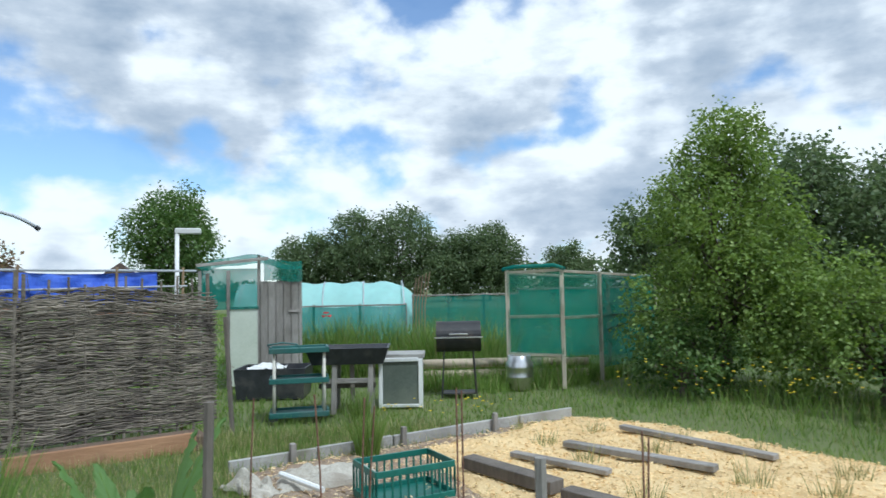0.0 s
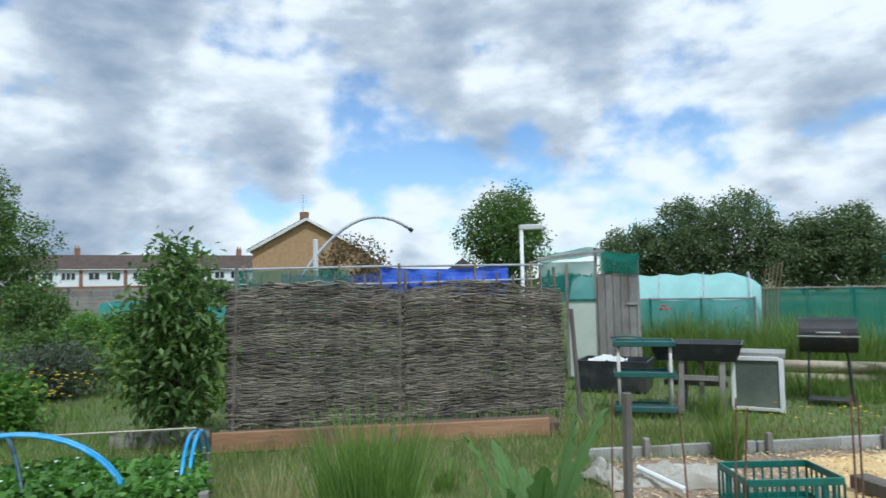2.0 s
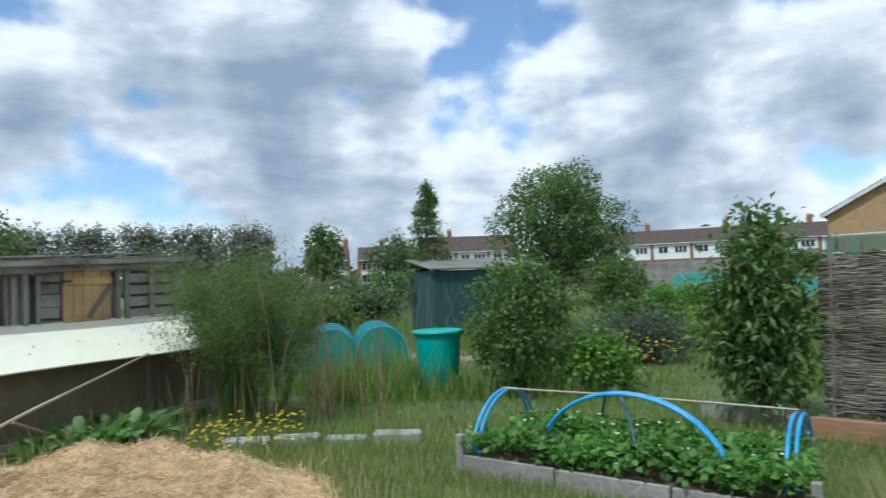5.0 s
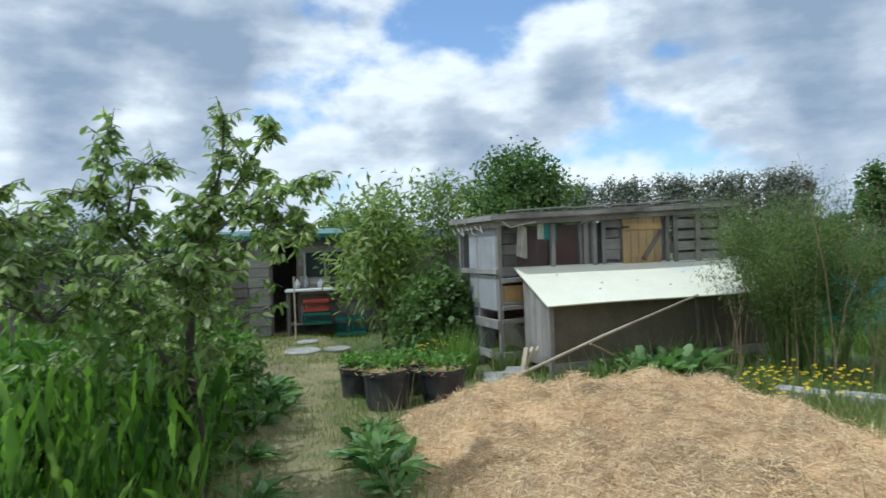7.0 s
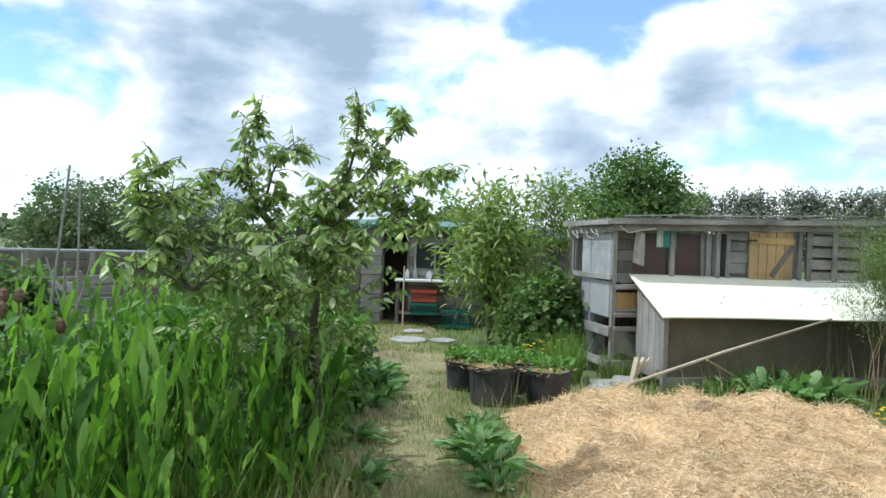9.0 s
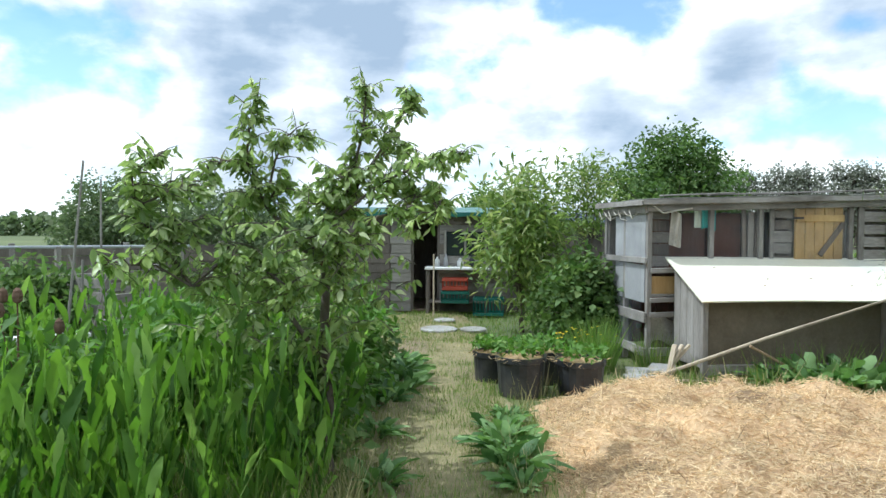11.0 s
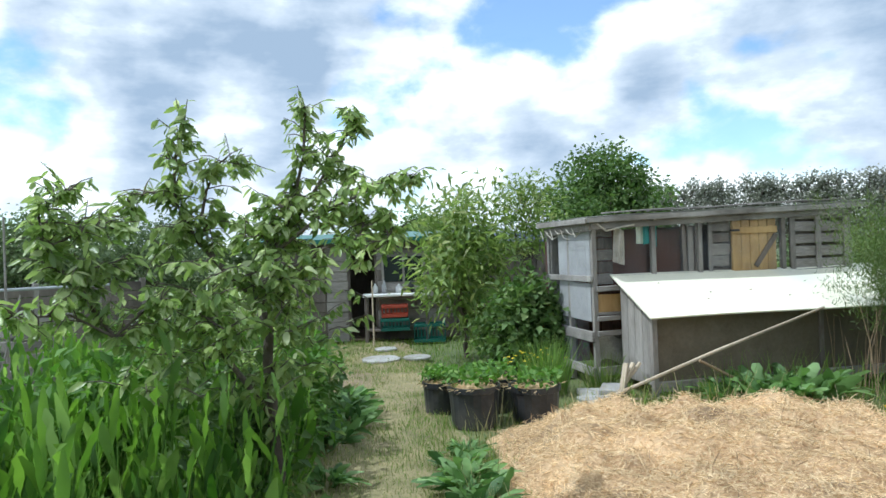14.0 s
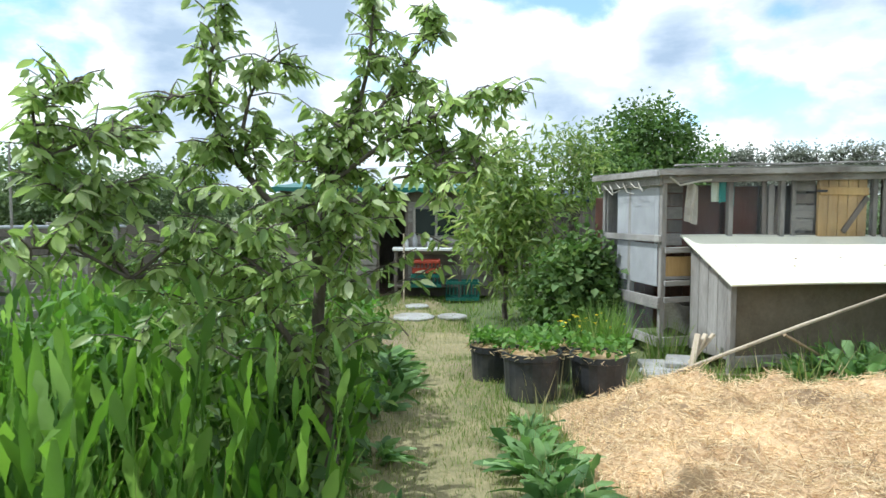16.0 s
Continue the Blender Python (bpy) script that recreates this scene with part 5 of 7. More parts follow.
def fruit_cage():
    t = thing("fruit_cage", 0, 0, 0, 0, "timber-framed fruit cage covered with green netting", "fruit cage")
    A, B, C, D = Vector((-0.02, 10.0, 0)), Vector((0.78, 9.87, 0)), Vector((2.62, 12.3, 0)), Vector((1.82, 12.45, 0))
    mid = B.lerp(C, 0.36)
    for p, h in ((A, 1.76), (B, 1.78), (mid, 1.72), (C, 1.68), (D, 1.68)):
        part("post", Geo().beam(p, p + Vector((0, 0, h)), 0.06, 0.06), "wood_pale", t)
    Z = lambda p, z: p + Vector((0, 0, z))
    for a, b, za, zb in ((A, B, 1.05, 1.06), (A, B, 1.71, 1.74), (B, C, 1.72, 1.64), (B, C, 1.03, 0.98), (A, D, 1.7, 1.64), (D, C, 1.64, 1.64), (A, B, 0.5, 0.48)):
        part("rail", Geo().beam(Z(a, za), Z(b, zb), 0.03, 0.045), "wood_pale", t)
    part("brace", Geo().beam(Z(mid, 0.75), Z(C, 1.0), 0.03, 0.04), "wood_dark", t)

    def net(a, b, z0, z1, mname="net_green", label=""):
        def fn(u, v):
            p = a.lerp(b, u) + Vector((0, 0, z1 + (z0 - z1) * v - 0.03 * math.sin(math.pi * u) * (1 - v)))
            q = noise.noise(Vector((u * 5, v * 4, a.x))) * 0.03
            return p.x + q, p.y + q - 0.035, p.z
        part("net", Geo().sheet(fn, 16, 8), mname, t, label)
    net(A, B, 0.5, 1.72)
    net(B, mid, 0.45, 1.7)
    net(mid, C, 0.2, 1.68, "net_dense")
    net(A, D, 0.1, 1.7)
    net(D, C, 0.05, 1.66)
    part("roof_net", Geo().sheet(lambda u, v: tuple(A.lerp(B, u).lerp(D.lerp(C, u), v) + Vector((0, 0, 1.75 - 0.08 * v - 0.05 * math.sin(math.pi * u) * math.sin(math.pi * v)))), 10, 10), "net_green", t)
    part("net_roll", Geo().tube([Z(A, 1.76) + Vector((-0.08, -0.03, 0)), Z(A, 1.8) + Vector((0.1, -0.03, 0)), Z(B, 1.81) + Vector((-0.1, -0.03, 0)), Z(B, 1.75) + Vector((0.05, -0.03, 0))], 0.03, 8), "net_teal", t, "rolled teal net edge", smooth=True)


fruit_cage()


# ---- chip bed and bare bed ----
t = thing("bed_edging", -2.35, 5.32, 0, math.degrees(math.atan2(2.42, 3.0)), "low grey concrete edging strips along a bed", "bed edging")
for k in range(5):
    part("strip", Geo().box((0.4 + 0.775 * k, 0.012 * (k % 2), 0.035), (0.765, 0.045, 0.15), rz=0.6 * (k % 3 - 1)), "concrete", t)
for k in range(3):
    part("peg", Geo().box((0.55 + 1.1 * k, -0.055, 0.07), (0.05, 0.05, 0.24)), "wood_grey", t)
for a, b, w, h, mn in (((0.47, 6.05), (1.53, 5.25), 0.1, 0.05, "wood_grey_h"), ((-0.36, 5.35), (0.3, 4.68), 0.14, 0.09, "wood_dark"), ((0.0, 5.7), (0.72, 5.15), 0.09, 0.04, "wood_grey_h"), ((1.08, 6.76), (2.1, 5.6), 0.09, 0.045, "wood_grey_h"), ((0.35, 4.6), (1.1, 3.95), 0.13, 0.07, "wood_dark")):
    g = Geo().beam((*a, 0.075 + h / 2), (*b, 0.075 + h / 2), w, h)
    t = thing("plank", 0, 0, 0, 0, "weathered grey board lying on wood chips", "plank", "boards on the chip bed")
    part("board", g, mn, t)


def rod(x, y, h, lean, material="rust", r=0.006, name="iron_rod", label="thin rusty iron rod standing in a bed"):
    t = thing(name, x, y, 0, 0, label, "rod")
    part("shaft", Geo().tube([(0, 0, -0.1), (lean * 0.4, 0, h * 0.5), (lean, 0, h)], r, 6), material, t)


for x, y, h, lean in ((-0.33, 4.0, 0.9, 0.0), (-0.3, 4.02, 0.88, 0.0), (-0.9, 3.9, 0.86, 0.03), (-0.87, 3.95, 0.8, 0.05), (-1.2, 4.15, 0.84, -0.05), (-1.72, 4.25, 0.8, 0.03), (0.74, 3.93, 0.66, 0.0), (0.76, 3.95, 0.62, 0.02)):
    rod(x, y, h, lean)
rod(-0.71, 1.47, 1.25, 0.02, "wood_dark", 0.012, "wooden_stake", "slim grey wooden stake in a garden bed")
rod(0.13, 3.25, 0.68, 0.0, "wood_grey", 0.03, "wooden_stake", "thick grey wooden stake in a chip bed")


def crate(x, y, z, rz, sx, sy, h, material, name, label, group=""):
    t = thing(name, x, y, z, rz, label, "crate", group)
    part("base", Geo().box((0, 0, 0.012), (sx - 0.02, sy - 0.02, 0.02)), material, t)
    for ax, L in ((0, sx), (1, sy)):
        for sg in (-1, 1):
            o = (sy if ax == 0 else sx) / 2 * sg
            put = lambda c, s, what="slat": part(what, Geo().box((c, o, s[2]) if ax == 0 else (o, c, s[2]), (s[0], 0.014, s[1]) if ax == 0 else (0.014, s[0], s[1]), bevel=0.003), material, t)
            put(0, (L, 0.045, h - 0.02), "rim")
            put(0, (L, 0.05, 0.03), "rim")
            k = max(4, int(L / 0.055))
            for i in range(k + 1):
                put(-L / 2 + L * i / k, (0.014, h - 0.06, h / 2))
    return t


crate(-0.78, 4.75, 0.02, 34, 0.6, 0.42, 0.26, "crate_green", "plastic_crate", "dark green slatted plastic crate holding seedlings on bare soil")


def cloth_heap(x, y, rz, sx, sy, h, seed, label):
    def fn(u, v):
        e = (math.sin(math.pi * u) * math.sin(math.pi * v)) ** 0.5
        return (u - 0.5) * sx + 0.04 * noise.noise(Vector((v * 4, 1, seed))), (v - 0.5) * sy + 0.05 * noise.noise(Vector((u * 4, 2, seed))), h * e * (0.6 + 0.8 * noise.noise(Vector((u * 5, v * 5, seed)))) + 0.02
    ob = solo("sacking", Geo().sheet(fn, 26, 18, 0.006), "pale_cloth", label, "sack")
    ob.matrix_basis = pose(x, y, 0.01, 0, 0, rz)


cloth_heap(-1.45, 5.15, 25, 0.8, 0.5, 0.13, 3, "crumpled off-white sacking lying on a bare bed")
cloth_heap(-1.95, 4.85, -30, 0.5, 0.22, 0.13, 7, "rolled off-white sack on a bare bed")
t = thing("white_tube", -1.55, 4.8, 0.04, -35, "short white plastic tube lying on sacking", "pipe")
part("tube", Geo().tube([(-0.25, 0, 0.08), (0.25, 0, 0.05)], 0.022, 8), "white_paint", t)


# ---- hoop bed ----
BA, BB, BC, BD = Vector((-5.48, 0.92, 0)), Vector((-3.72, 2.58, 0)), Vector((-4.55, 3.22, 0)), Vector((-6.12, 1.72, 0))


def hoop_bed():
    t = thing("strawberry_bed", 0, 0, 0, 0, "raised bed edged with grey boards and blue pipe hoops", "raised bed")
    for a, b in ((BA, BB), (BB, BC), (BC, BD), (BD, BA)):
        n = 3 if (b - a).length > 1.6 else 2
        for k in range(n):
            p, q = a.lerp(b, k / n), a.lerp(b, (k + 0.985) / n)
            part("board", Geo().beam(p + Vector((0, 0, 0.05)), q + Vector((0, 0, 0.055)), 0.035, 0.15), "wood_grey_h", t)
    for p in (BA, BB, BC, BD):
        part("corner_post", Geo().box((p.x, p.y, 0.14), (0.06, 0.06, 0.28), rz=44), "wood_grey", t)
    part("soil", Geo().sheet(lambda u, v: tuple(BA.lerp(BB, u).lerp(BD.lerp(BC, u), v) + Vector((0, 0, 0.11 + 0.03 * noise.noise(Vector((u * 8, v * 8, 1)))))), 20, 14), "soil", t)

    def hoop(a, b, h, mname, dz=0.1, skew=(0, 0)):
        a, b = Vector((*a, dz)), Vector((*b, dz))
        pts = []
        for k in range(21):
            q = k / 20
            c = a.lerp(b, 0.5 - 0.5 * math.cos(math.pi * q))
            pts.append(c + Vector((skew[0] * math.sin(math.pi * q), skew[1] * math.sin(math.pi * q), (h - dz) * math.sin(math.pi * q))))
        part("hoop", Geo().tube(pts, 0.013, 8), mname, t, smooth=True)
    for d in (0.0, 0.035):
        hoop((-5.5 + d, 1.02 + d), (-6.55 + d, 1.8 + d), 0.5, "pipe_blue")
        hoop((-5.35 + d, 1.55 - d), (-4.3 + d, 2.45 - d), 0.63, "pipe_blue")
        hoop((-4.02 - d, 2.68 - d), (-4.62 - d, 3.3 - d), 0.5, "pipe_blue")
    hoop((-4.6, 1.95), (-5.75, 2.2), 0.58, "pipe_dark")
    part("string", Geo().tube([(-6.05, 1.42, 0.51), (-5.2, 2.1, 0.545), (-4.47, 3.08, 0.5)], 0.009, 5), "rope", t)


hoop_bed()
t = thing("bed_edging", -6.15, 3.9, 0, 39, "grey board edging at the foot of a shrub", "bed edging")
part("board", Geo().box((0, 0, 0.08), (0.95, 0.04, 0.17)), "wood_grey_h", t)
t = thing("bed_edging", -6.75, -0.1, 0, 78, "low concrete kerb stones round a herb patch", "bed edging")
for k in range(4):
    part("kerb_stone", Geo().box((-0.75 + 0.47 * k, 0.05 * math.sin(k * 2.7), -0.01 + 0.012 * (k % 2)), (0.46 - 0.03 * (k % 3), 0.13, 0.15), rz=7 * math.sin(k * 1.9), bevel=0.025), "concrete", t)


def water_butt():
    t = thing("water_butt", -9.25, 1.42, 0, 0, "teal plastic water butt with a wide rim", "water butt")
    part("body", Geo().lathe([(0.24, 0.0), (0.26, 0.05), (0.29, 0.4), (0.31, 0.74), (0.31, 0.76), (0.29, 0.76), (0.27, 0.4)], 32), "teal_plastic", t, smooth=True)
    part("rim", Geo().lathe([(0.31, 0.73), (0.345, 0.74), (0.345, 0.775), (0.3, 0.785), (0.28, 0.76)], 32), "teal_plastic", t, smooth=True)


water_butt()
for k, yy in enumerate((-0.8, 0.02, 0.82)):
    t = thing("net_tunnel", -10.9 - 0.1 * k, yy, 0, 0, "low cloche tunnel of teal net over pipe hoops", "cloche", "net tunnels")
    prof = lambda v: (0.42 * -math.cos(math.pi * v), 0.72 * math.sin(math.pi * v) ** 0.6)
    part("net", Geo().sheet(lambda u, v: (-1.6 * u, prof(v)[0], prof(v)[1] + 0.012 * math.sin(u * 23)), 12, 14), "net_aqua", t, smooth=True)
    part("end_net", Geo().sheet(lambda u, v: (0.0, -0.41 + 0.82 * u, 0.72 * v * math.sin(math.pi * min(0.97, max(0.03, math.acos(max(-1, min(1, 1 - 2 * u))) / math.pi))) ** 0.6), 10, 4), "net_aqua", t)
    for px in (0.0, -0.7, -1.4):
        part("hoop", Geo().tube([(px + 0.005, prof(q / 14)[0] * 1.03, prof(q / 14)[1] * 1.02) for q in range(15)], 0.007, 6), "pipe_blue", t)


# ---- far sheds, fences and houses ----
def simple_shed(name, x, y, rz, w, d, h, wall, roofm, label, over=0.12, rise=0.25):
    t = thing(name, x, y, 0, rz, label, "shed")
    n = max(4, int(w / 0.16))
    for k in range(n):
        part("board", Geo().box((-w / 2 + w * (k + 0.5) / n, -d / 2, h / 2), (w / n - 0.006, 0.022, h)), wall, t)
    for sx in (-1, 1):
        part("side_wall", Geo().box((sx * w / 2, 0, h / 2), (0.03, d, h)), wall, t)
    part("back_wall", Geo().box((0, d / 2, h / 2), (w, 0.03, h)), wall, t)
    part("roof", Geo().sheet(lambda u, v: (-w / 2 - over + (w + 2 * over) * u, -d / 2 - over + (d + 2 * over) * v, h + 0.05 + rise * v), 6, 4, 0.03), roofm, t)
    return t


simple_shed("shed", -15.6, 3.45, 100, 2.6, 1.6, 1.62, "shade_green", "roof_felt", "dark green garden shed with a grey felt roof")
simple_shed("shed", -23.9, 4.4, 100, 2.2, 1.8, 1.5, "wood_dark", "roof_felt", "dark timber shed under a round tree")
def board_fence(x0, y0, x1, y1, h, label, mname="far_fence", n=None):
    L = math.hypot(x1 - x0, y1 - y0)
    t = thing("board_fence", x0, y0, 0, math.degrees(math.atan2(y1 - y0, x1 - x0)), label, "fence")
    n = n or int(h / 0.14)
    bays = max(1, round(L / 1.83))
    for k in range(bays + 1):
        part("post", Geo().beam((L * k / bays, 0.03, 0), (L * k / bays, 0.03, h + 0.06), 0.09, 0.09), "wood_grey", t)
    for b in range(bays):
        for i in range(n):
            part("slat", Geo().box((L * (b + 0.5) / bays, 0, h * (i + 0.5) / n), (L / bays - 0.02, 0.02, h / n - 0.012)), mname, t)


board_fence(-27.5, 11.9, -24.6, 16.6, 1.75, "weathered board fence behind a kitchen garden")
t = thing("tarpaulin_shelter", -21.8, 14.6, 0, 57, "low shelter under a dark green tarpaulin", "shelter")
part("cover", Geo().sheet(lambda u, v: (-2.2 + 5.0 * u, -0.9 + 1.8 * v, 1.28 * math.sin(math.pi * (0.04 + 0.92 * v)) ** 0.45 * (0.75 + 0.25 * math.sin(math.pi * min(1, 0.25 + u))) + 0.03 * math.sin(u * 19)), 24, 12), "tarp_green", t, smooth=True)
part("rope", Geo().tube([(-2.2, -0.92, 0.0), (-1.4, -0.95, 0.6), (-2.0, -0.4, 1.3)], 0.012, 5), "pipe_grey", t)


def terrace(x0, y0, x1, y1, units, ridge=7.8, eave=5.5, low="brick_brown", high="white_render", said="terraced house with white upper wall and brown tiled roof"):
    """A row of two-storey houses with white upper walls."""
    L = math.hypot(x1 - x0, y1 - y0)
    ang = math.degrees(math.atan2(y1 - y0, x1 - x0))
    w = L / units
    for k in range(units):
        t = thing("terraced_house", x0 + (x1 - x0) * (k + 0.5) / units, y0 + (y1 - y0) * (k + 0.5) / units, 0, ang, said, "house", "row of terraced houses")
        part("lower_wall", Geo().box((0, 3.5, 1.4), (w - 0.01, 7.0, 2.8), bevel=0.01), low, t)
        part("upper_wall", Geo().box((0, 3.5, 1.4 + eave / 2), (w - 0.01, 7.08, eave - 2.8), bevel=0.01), high, t)
        part("pier", Geo().box((-w / 2 + 0.25, -0.06, eave / 2), (0.5, 0.2, eave - 0.3)), "brick_brown", t, "brown brick pier")
        part("roof", Geo().add([(-w / 2, -0.4, eave - 0.1), (w / 2, -0.4, eave - 0.1), (w / 2, 3.5, ridge), (-w / 2, 3.5, ridge), (w / 2, 7.4, eave - 0.1), (-w / 2, 7.4, eave - 0.1), (-w / 2, -0.4, eave - 0.25), (w / 2, -0.4, eave - 0.25), (w / 2, 7.4, eave - 0.25), (-w / 2, 7.4, eave - 0.25)], [(0, 1, 2, 3), (3, 2, 4, 5), (6, 7, 1, 0), (5, 4, 8, 9), (0, 3, 5, 9, 6), (1, 7, 8, 4, 2), (6, 9, 8, 7)]), "roof_tile", t)
        part("gutter", Geo().beam((-w / 2, -0.45, eave - 0.15), (w / 2, -0.45, eave - 0.15), 0.1, 0.1), "white_paint", t)
        if k % 2 == 0:
            ch = part("chimney", Geo().box((w / 2 - 0.4, 3.5, ridge + 0.35), (0.8, 0.6, 1.4)), "brick_brown", t)
            for sx in (-0.2, 0.2):
                part("chimney_pot", Geo().lathe([(0.13, 0), (0.1, 0.4)], 10, (w / 2 - 0.4 + sx, 3.5, ridge + 1.05)), "brick_tan", ch)
        for px, ww in ((-w * 0.17, 1.5), (w * 0.27, 1.9)):
            for zc, hh in ((eave - 1.15, 1.15), (1.55, 1.3)):
                win = part("window", Geo().box((px, -0.07, zc), (ww, 0.06, hh)), "white_paint", t, "white-framed window")
                n = 3 if ww > 1.6 else 2
                for i in range(n):
                    part("pane", Geo().box((px - ww / 2 + ww * (i + 0.5) / n, -0.09, zc), (ww / n - 0.12, 0.03, hh - 0.16)), "glass", win)


terrace(-110.5, 37.5, -86.0, 80.0, 8)
terrace(-105.6, -2.5, -105.0, 4.0, 1, 6.9, 4.6, "white_render", "brick_brown", "small house with white lower wall and brown roof")
terrace(-104.8, 5.5, -104.0, 14.0, 2, 6.6, 4.5, "white_render", "brick_brown", "small house with white lower wall and brown roof")
terrace(-113.0, 17.0, -111.5, 34.0, 3, 8.4, 5.6)


def gable_house():
    a, b = Vector((-42.1, 35.7, 0)), Vector((-35.7, 42.0, 0))
    c = (a + b) / 2
    t = thing("brick_house", c.x, c.y, 0, math.degrees(math.atan2((b - a).y, (b - a).x)), "tan brick house with white gable boards and a chimney", "house")
    w, e, r, d = 8.6, 4.95, 7.3, 9.0
    part("gable_wall", Geo().add([(-w / 2, 0, 0), (w / 2, 0, 0), (w / 2, 0, e), (0, 0, r - 0.1), (-w / 2, 0, e), (-w / 2, d, 0), (w / 2, d, 0), (w / 2, d, e), (0, d, r - 0.1), (-w / 2, d, e)], [(0, 1, 2, 3, 4), (9, 8, 7, 6, 5), (0, 4, 9, 5), (1, 6, 7, 2)]), "brick_tan", t)
    for sg in (-1, 1):
        part("roof", Geo().sheet(lambda u, v: (sg * (w / 2 + 0.4) * (1 - v), -0.35 + (d + 0.7) * u, e - 0.2 + (r - e + 0.28) * v), 4, 4, 0.12), "roof_tile", t)
        part("bargeboard", Geo().beam((sg * (w / 2 + 0.42), -0.38, e - 0.28), (0, -0.38, r + 0.02), 0.05, 0.24), "white_paint", t, "white bargeboard")
    ch = part("chimney", Geo().box((-0.2, 0.9, r + 0.2), (0.75, 0.5, 1.0)), "brick_brown", t)
    part("aerial", Geo().tube([(-0.3, 0.9, r + 0.6), (-0.3, 0.9, r + 2.2)], 0.025, 5), "pipe_grey", t)
    for k in range(4):
        part("aerial_bar", Geo().beam((-0.3 - 0.4, 0.9 - 0.2, r + 1.5 + 0.2 * k), (-0.3 + 0.4, 0.9 + 0.2, r + 1.5 + 0.2 * k), 0.02, 0.02), "pipe_grey", t)
    ext = part("extension", Geo().box((w / 2 + 1.3, 3.5, 1.6), (2.6, 5.0, 3.2)), "brick_brown", t)
    part("extension_roof", Geo().add([(w / 2 - 0.1, 0.7, 4.6), (w / 2 + 2.8, 0.7, 3.15), (w / 2 + 2.8, 6.3, 3.15), (w / 2 - 0.1, 6.3, 4.6), (w / 2 - 0.1, 0.7, 3.1), (w / 2 - 0.1, 6.3, 3.1)], [(0, 1, 2, 3), (0, 4, 1), (3, 2, 5), (4, 5, 2, 1), (0, 3, 5, 4)]), "roof_tile", t)


gable_house()
t = thing("bungalow", -26.3, 42.5, 0, 32, "dark-roofed low building behind a fence", "house")
part("wall", Geo().box((0, 0, 1.0), (4.0, 4, 2.0)), "brick_brown", t)
part("roof", Geo().add([(-2.3, -2.2, 1.9), (2.3, -2.2, 1.9), (0, -2.2, 3.6), (-2.3, 2.2, 1.9), (2.3, 2.2, 1.9), (0, 2.2, 3.6)], [(0, 1, 2), (5, 4, 3), (0, 2, 5, 3), (2, 1, 4, 5), (0, 3, 4, 1)]), "roof_tile", t)


# ---- round the hen run ----
simple_shed("shed", -13.2, -8.4, 125, 2.4, 1.6, 1.55, "wood_dark", "roof_navy", "dark shed with a navy blue roof behind a run")
t = thing("leaning_boards", -8.5, -5.35, 0, 120, "old whitewashed boards standing behind a chicken run", "boards")
for k in range(4):
    part("board", Geo().box((0.11 * k, 0.01 * (k % 2), 0.78 + 0.03 * (k % 3)), (0.1, 0.022, 1.56 + 0.06 * (k % 3)), rz=2 * k), "white_paint" if k % 2 else "wood_red", t)
def pot(x, y, r, h, seed):
    t = thing("plant_pot", x, y, 0, seed * 40, "ribbed black plastic pot mulched with straw and planted green", "plant pot", "black pots")
    part("pot", Geo().lathe([(r * 0.86, 0), (r * 0.88, 0.02), (r * 0.97, h - 0.05), (r * 1.03, h - 0.045), (r * 1.03, h), (r * 0.96, h), (r * 0.92, h - 0.06)], 40, ribs=0.008), "black_plastic", t)
    part("mulch", Geo().lathe([(r * 0.93, h - 0.05), (r * 0.6, h - 0.01), (r * 0.15, h + 0.005)], 20), "straw_bed", t)
    rng = np.random.default_rng(seed)
    n = 150
    a, q = rng.random(n) * 6.28, r * 1.05 * rng.random(n) ** 0.5
    P = np.stack([q * np.cos(a), q * np.sin(a), h + 0.02 + 0.1 * rng.random(n)], 1)
    v, f = leaf_arrays(P, rng.normal(size=(n, 3)) + np.array([0, 0, 0.6]), 0.07, 0.022)
    n = 130
    P = np.stack([q[:n] * np.cos(a[:n]) * 0.95, q[:n] * np.sin(a[:n]) * 0.95, np.full(n, h - 0.01)], 1)
    d = rng.normal(size=(n, 3)) * np.array([1, 1, 0.25])
    sv, sf = leaf_arrays(P, d, 0.1, 0.004)
    tagged(part("foliage", fast_mesh("foliage", v, f), "leaf_bright", t), "low bright green leaves", kind="stuff")
    tagged(part("straw", fast_mesh("straw", sv, sf), "straw", t), "loose pale straw", kind="stuff")


for x, y, r, h, s in ((-5.18, -4.6, 0.165, 0.29, 1), (-4.98, -4.06, 0.22, 0.35, 2), (-5.5, -4.22, 0.19, 0.31, 3), (-5.4, -3.72, 0.22, 0.31, 4)):
    pot(x, y, r, h, s)
t = thing("leaning_pole", 0, 0, 0, 0, "long peeled pole leaning against a low coop", "pole")
part("pole", Geo().tube([(-6.05, -3.49, 0.03), (-6.82, -2.63, 0.47), (-7.72, -1.88, 0.82)], [0.018, 0.016, 0.013], 7), "log", t)
t = thing("leaning_pole", 0, 0, 0, 0, "short broken stick against a coop front", "pole")
part("pole", Geo().tube([(-6.66, -2.72, 0.4), (-7.15, -2.4, 0.1)], [0.014, 0.012], 6), "cane", t)
t = thing("stick", 0, 0, 0, 0, "bare stick lying on the ground", "stick")
part("pole", Geo().tube([(-5.9, -3.56, 0.03), (-6.3, -3.2, 0.06), (-6.55, -2.95, 0.05)], [0.012, 0.011, 0.008], 6), "log", t)
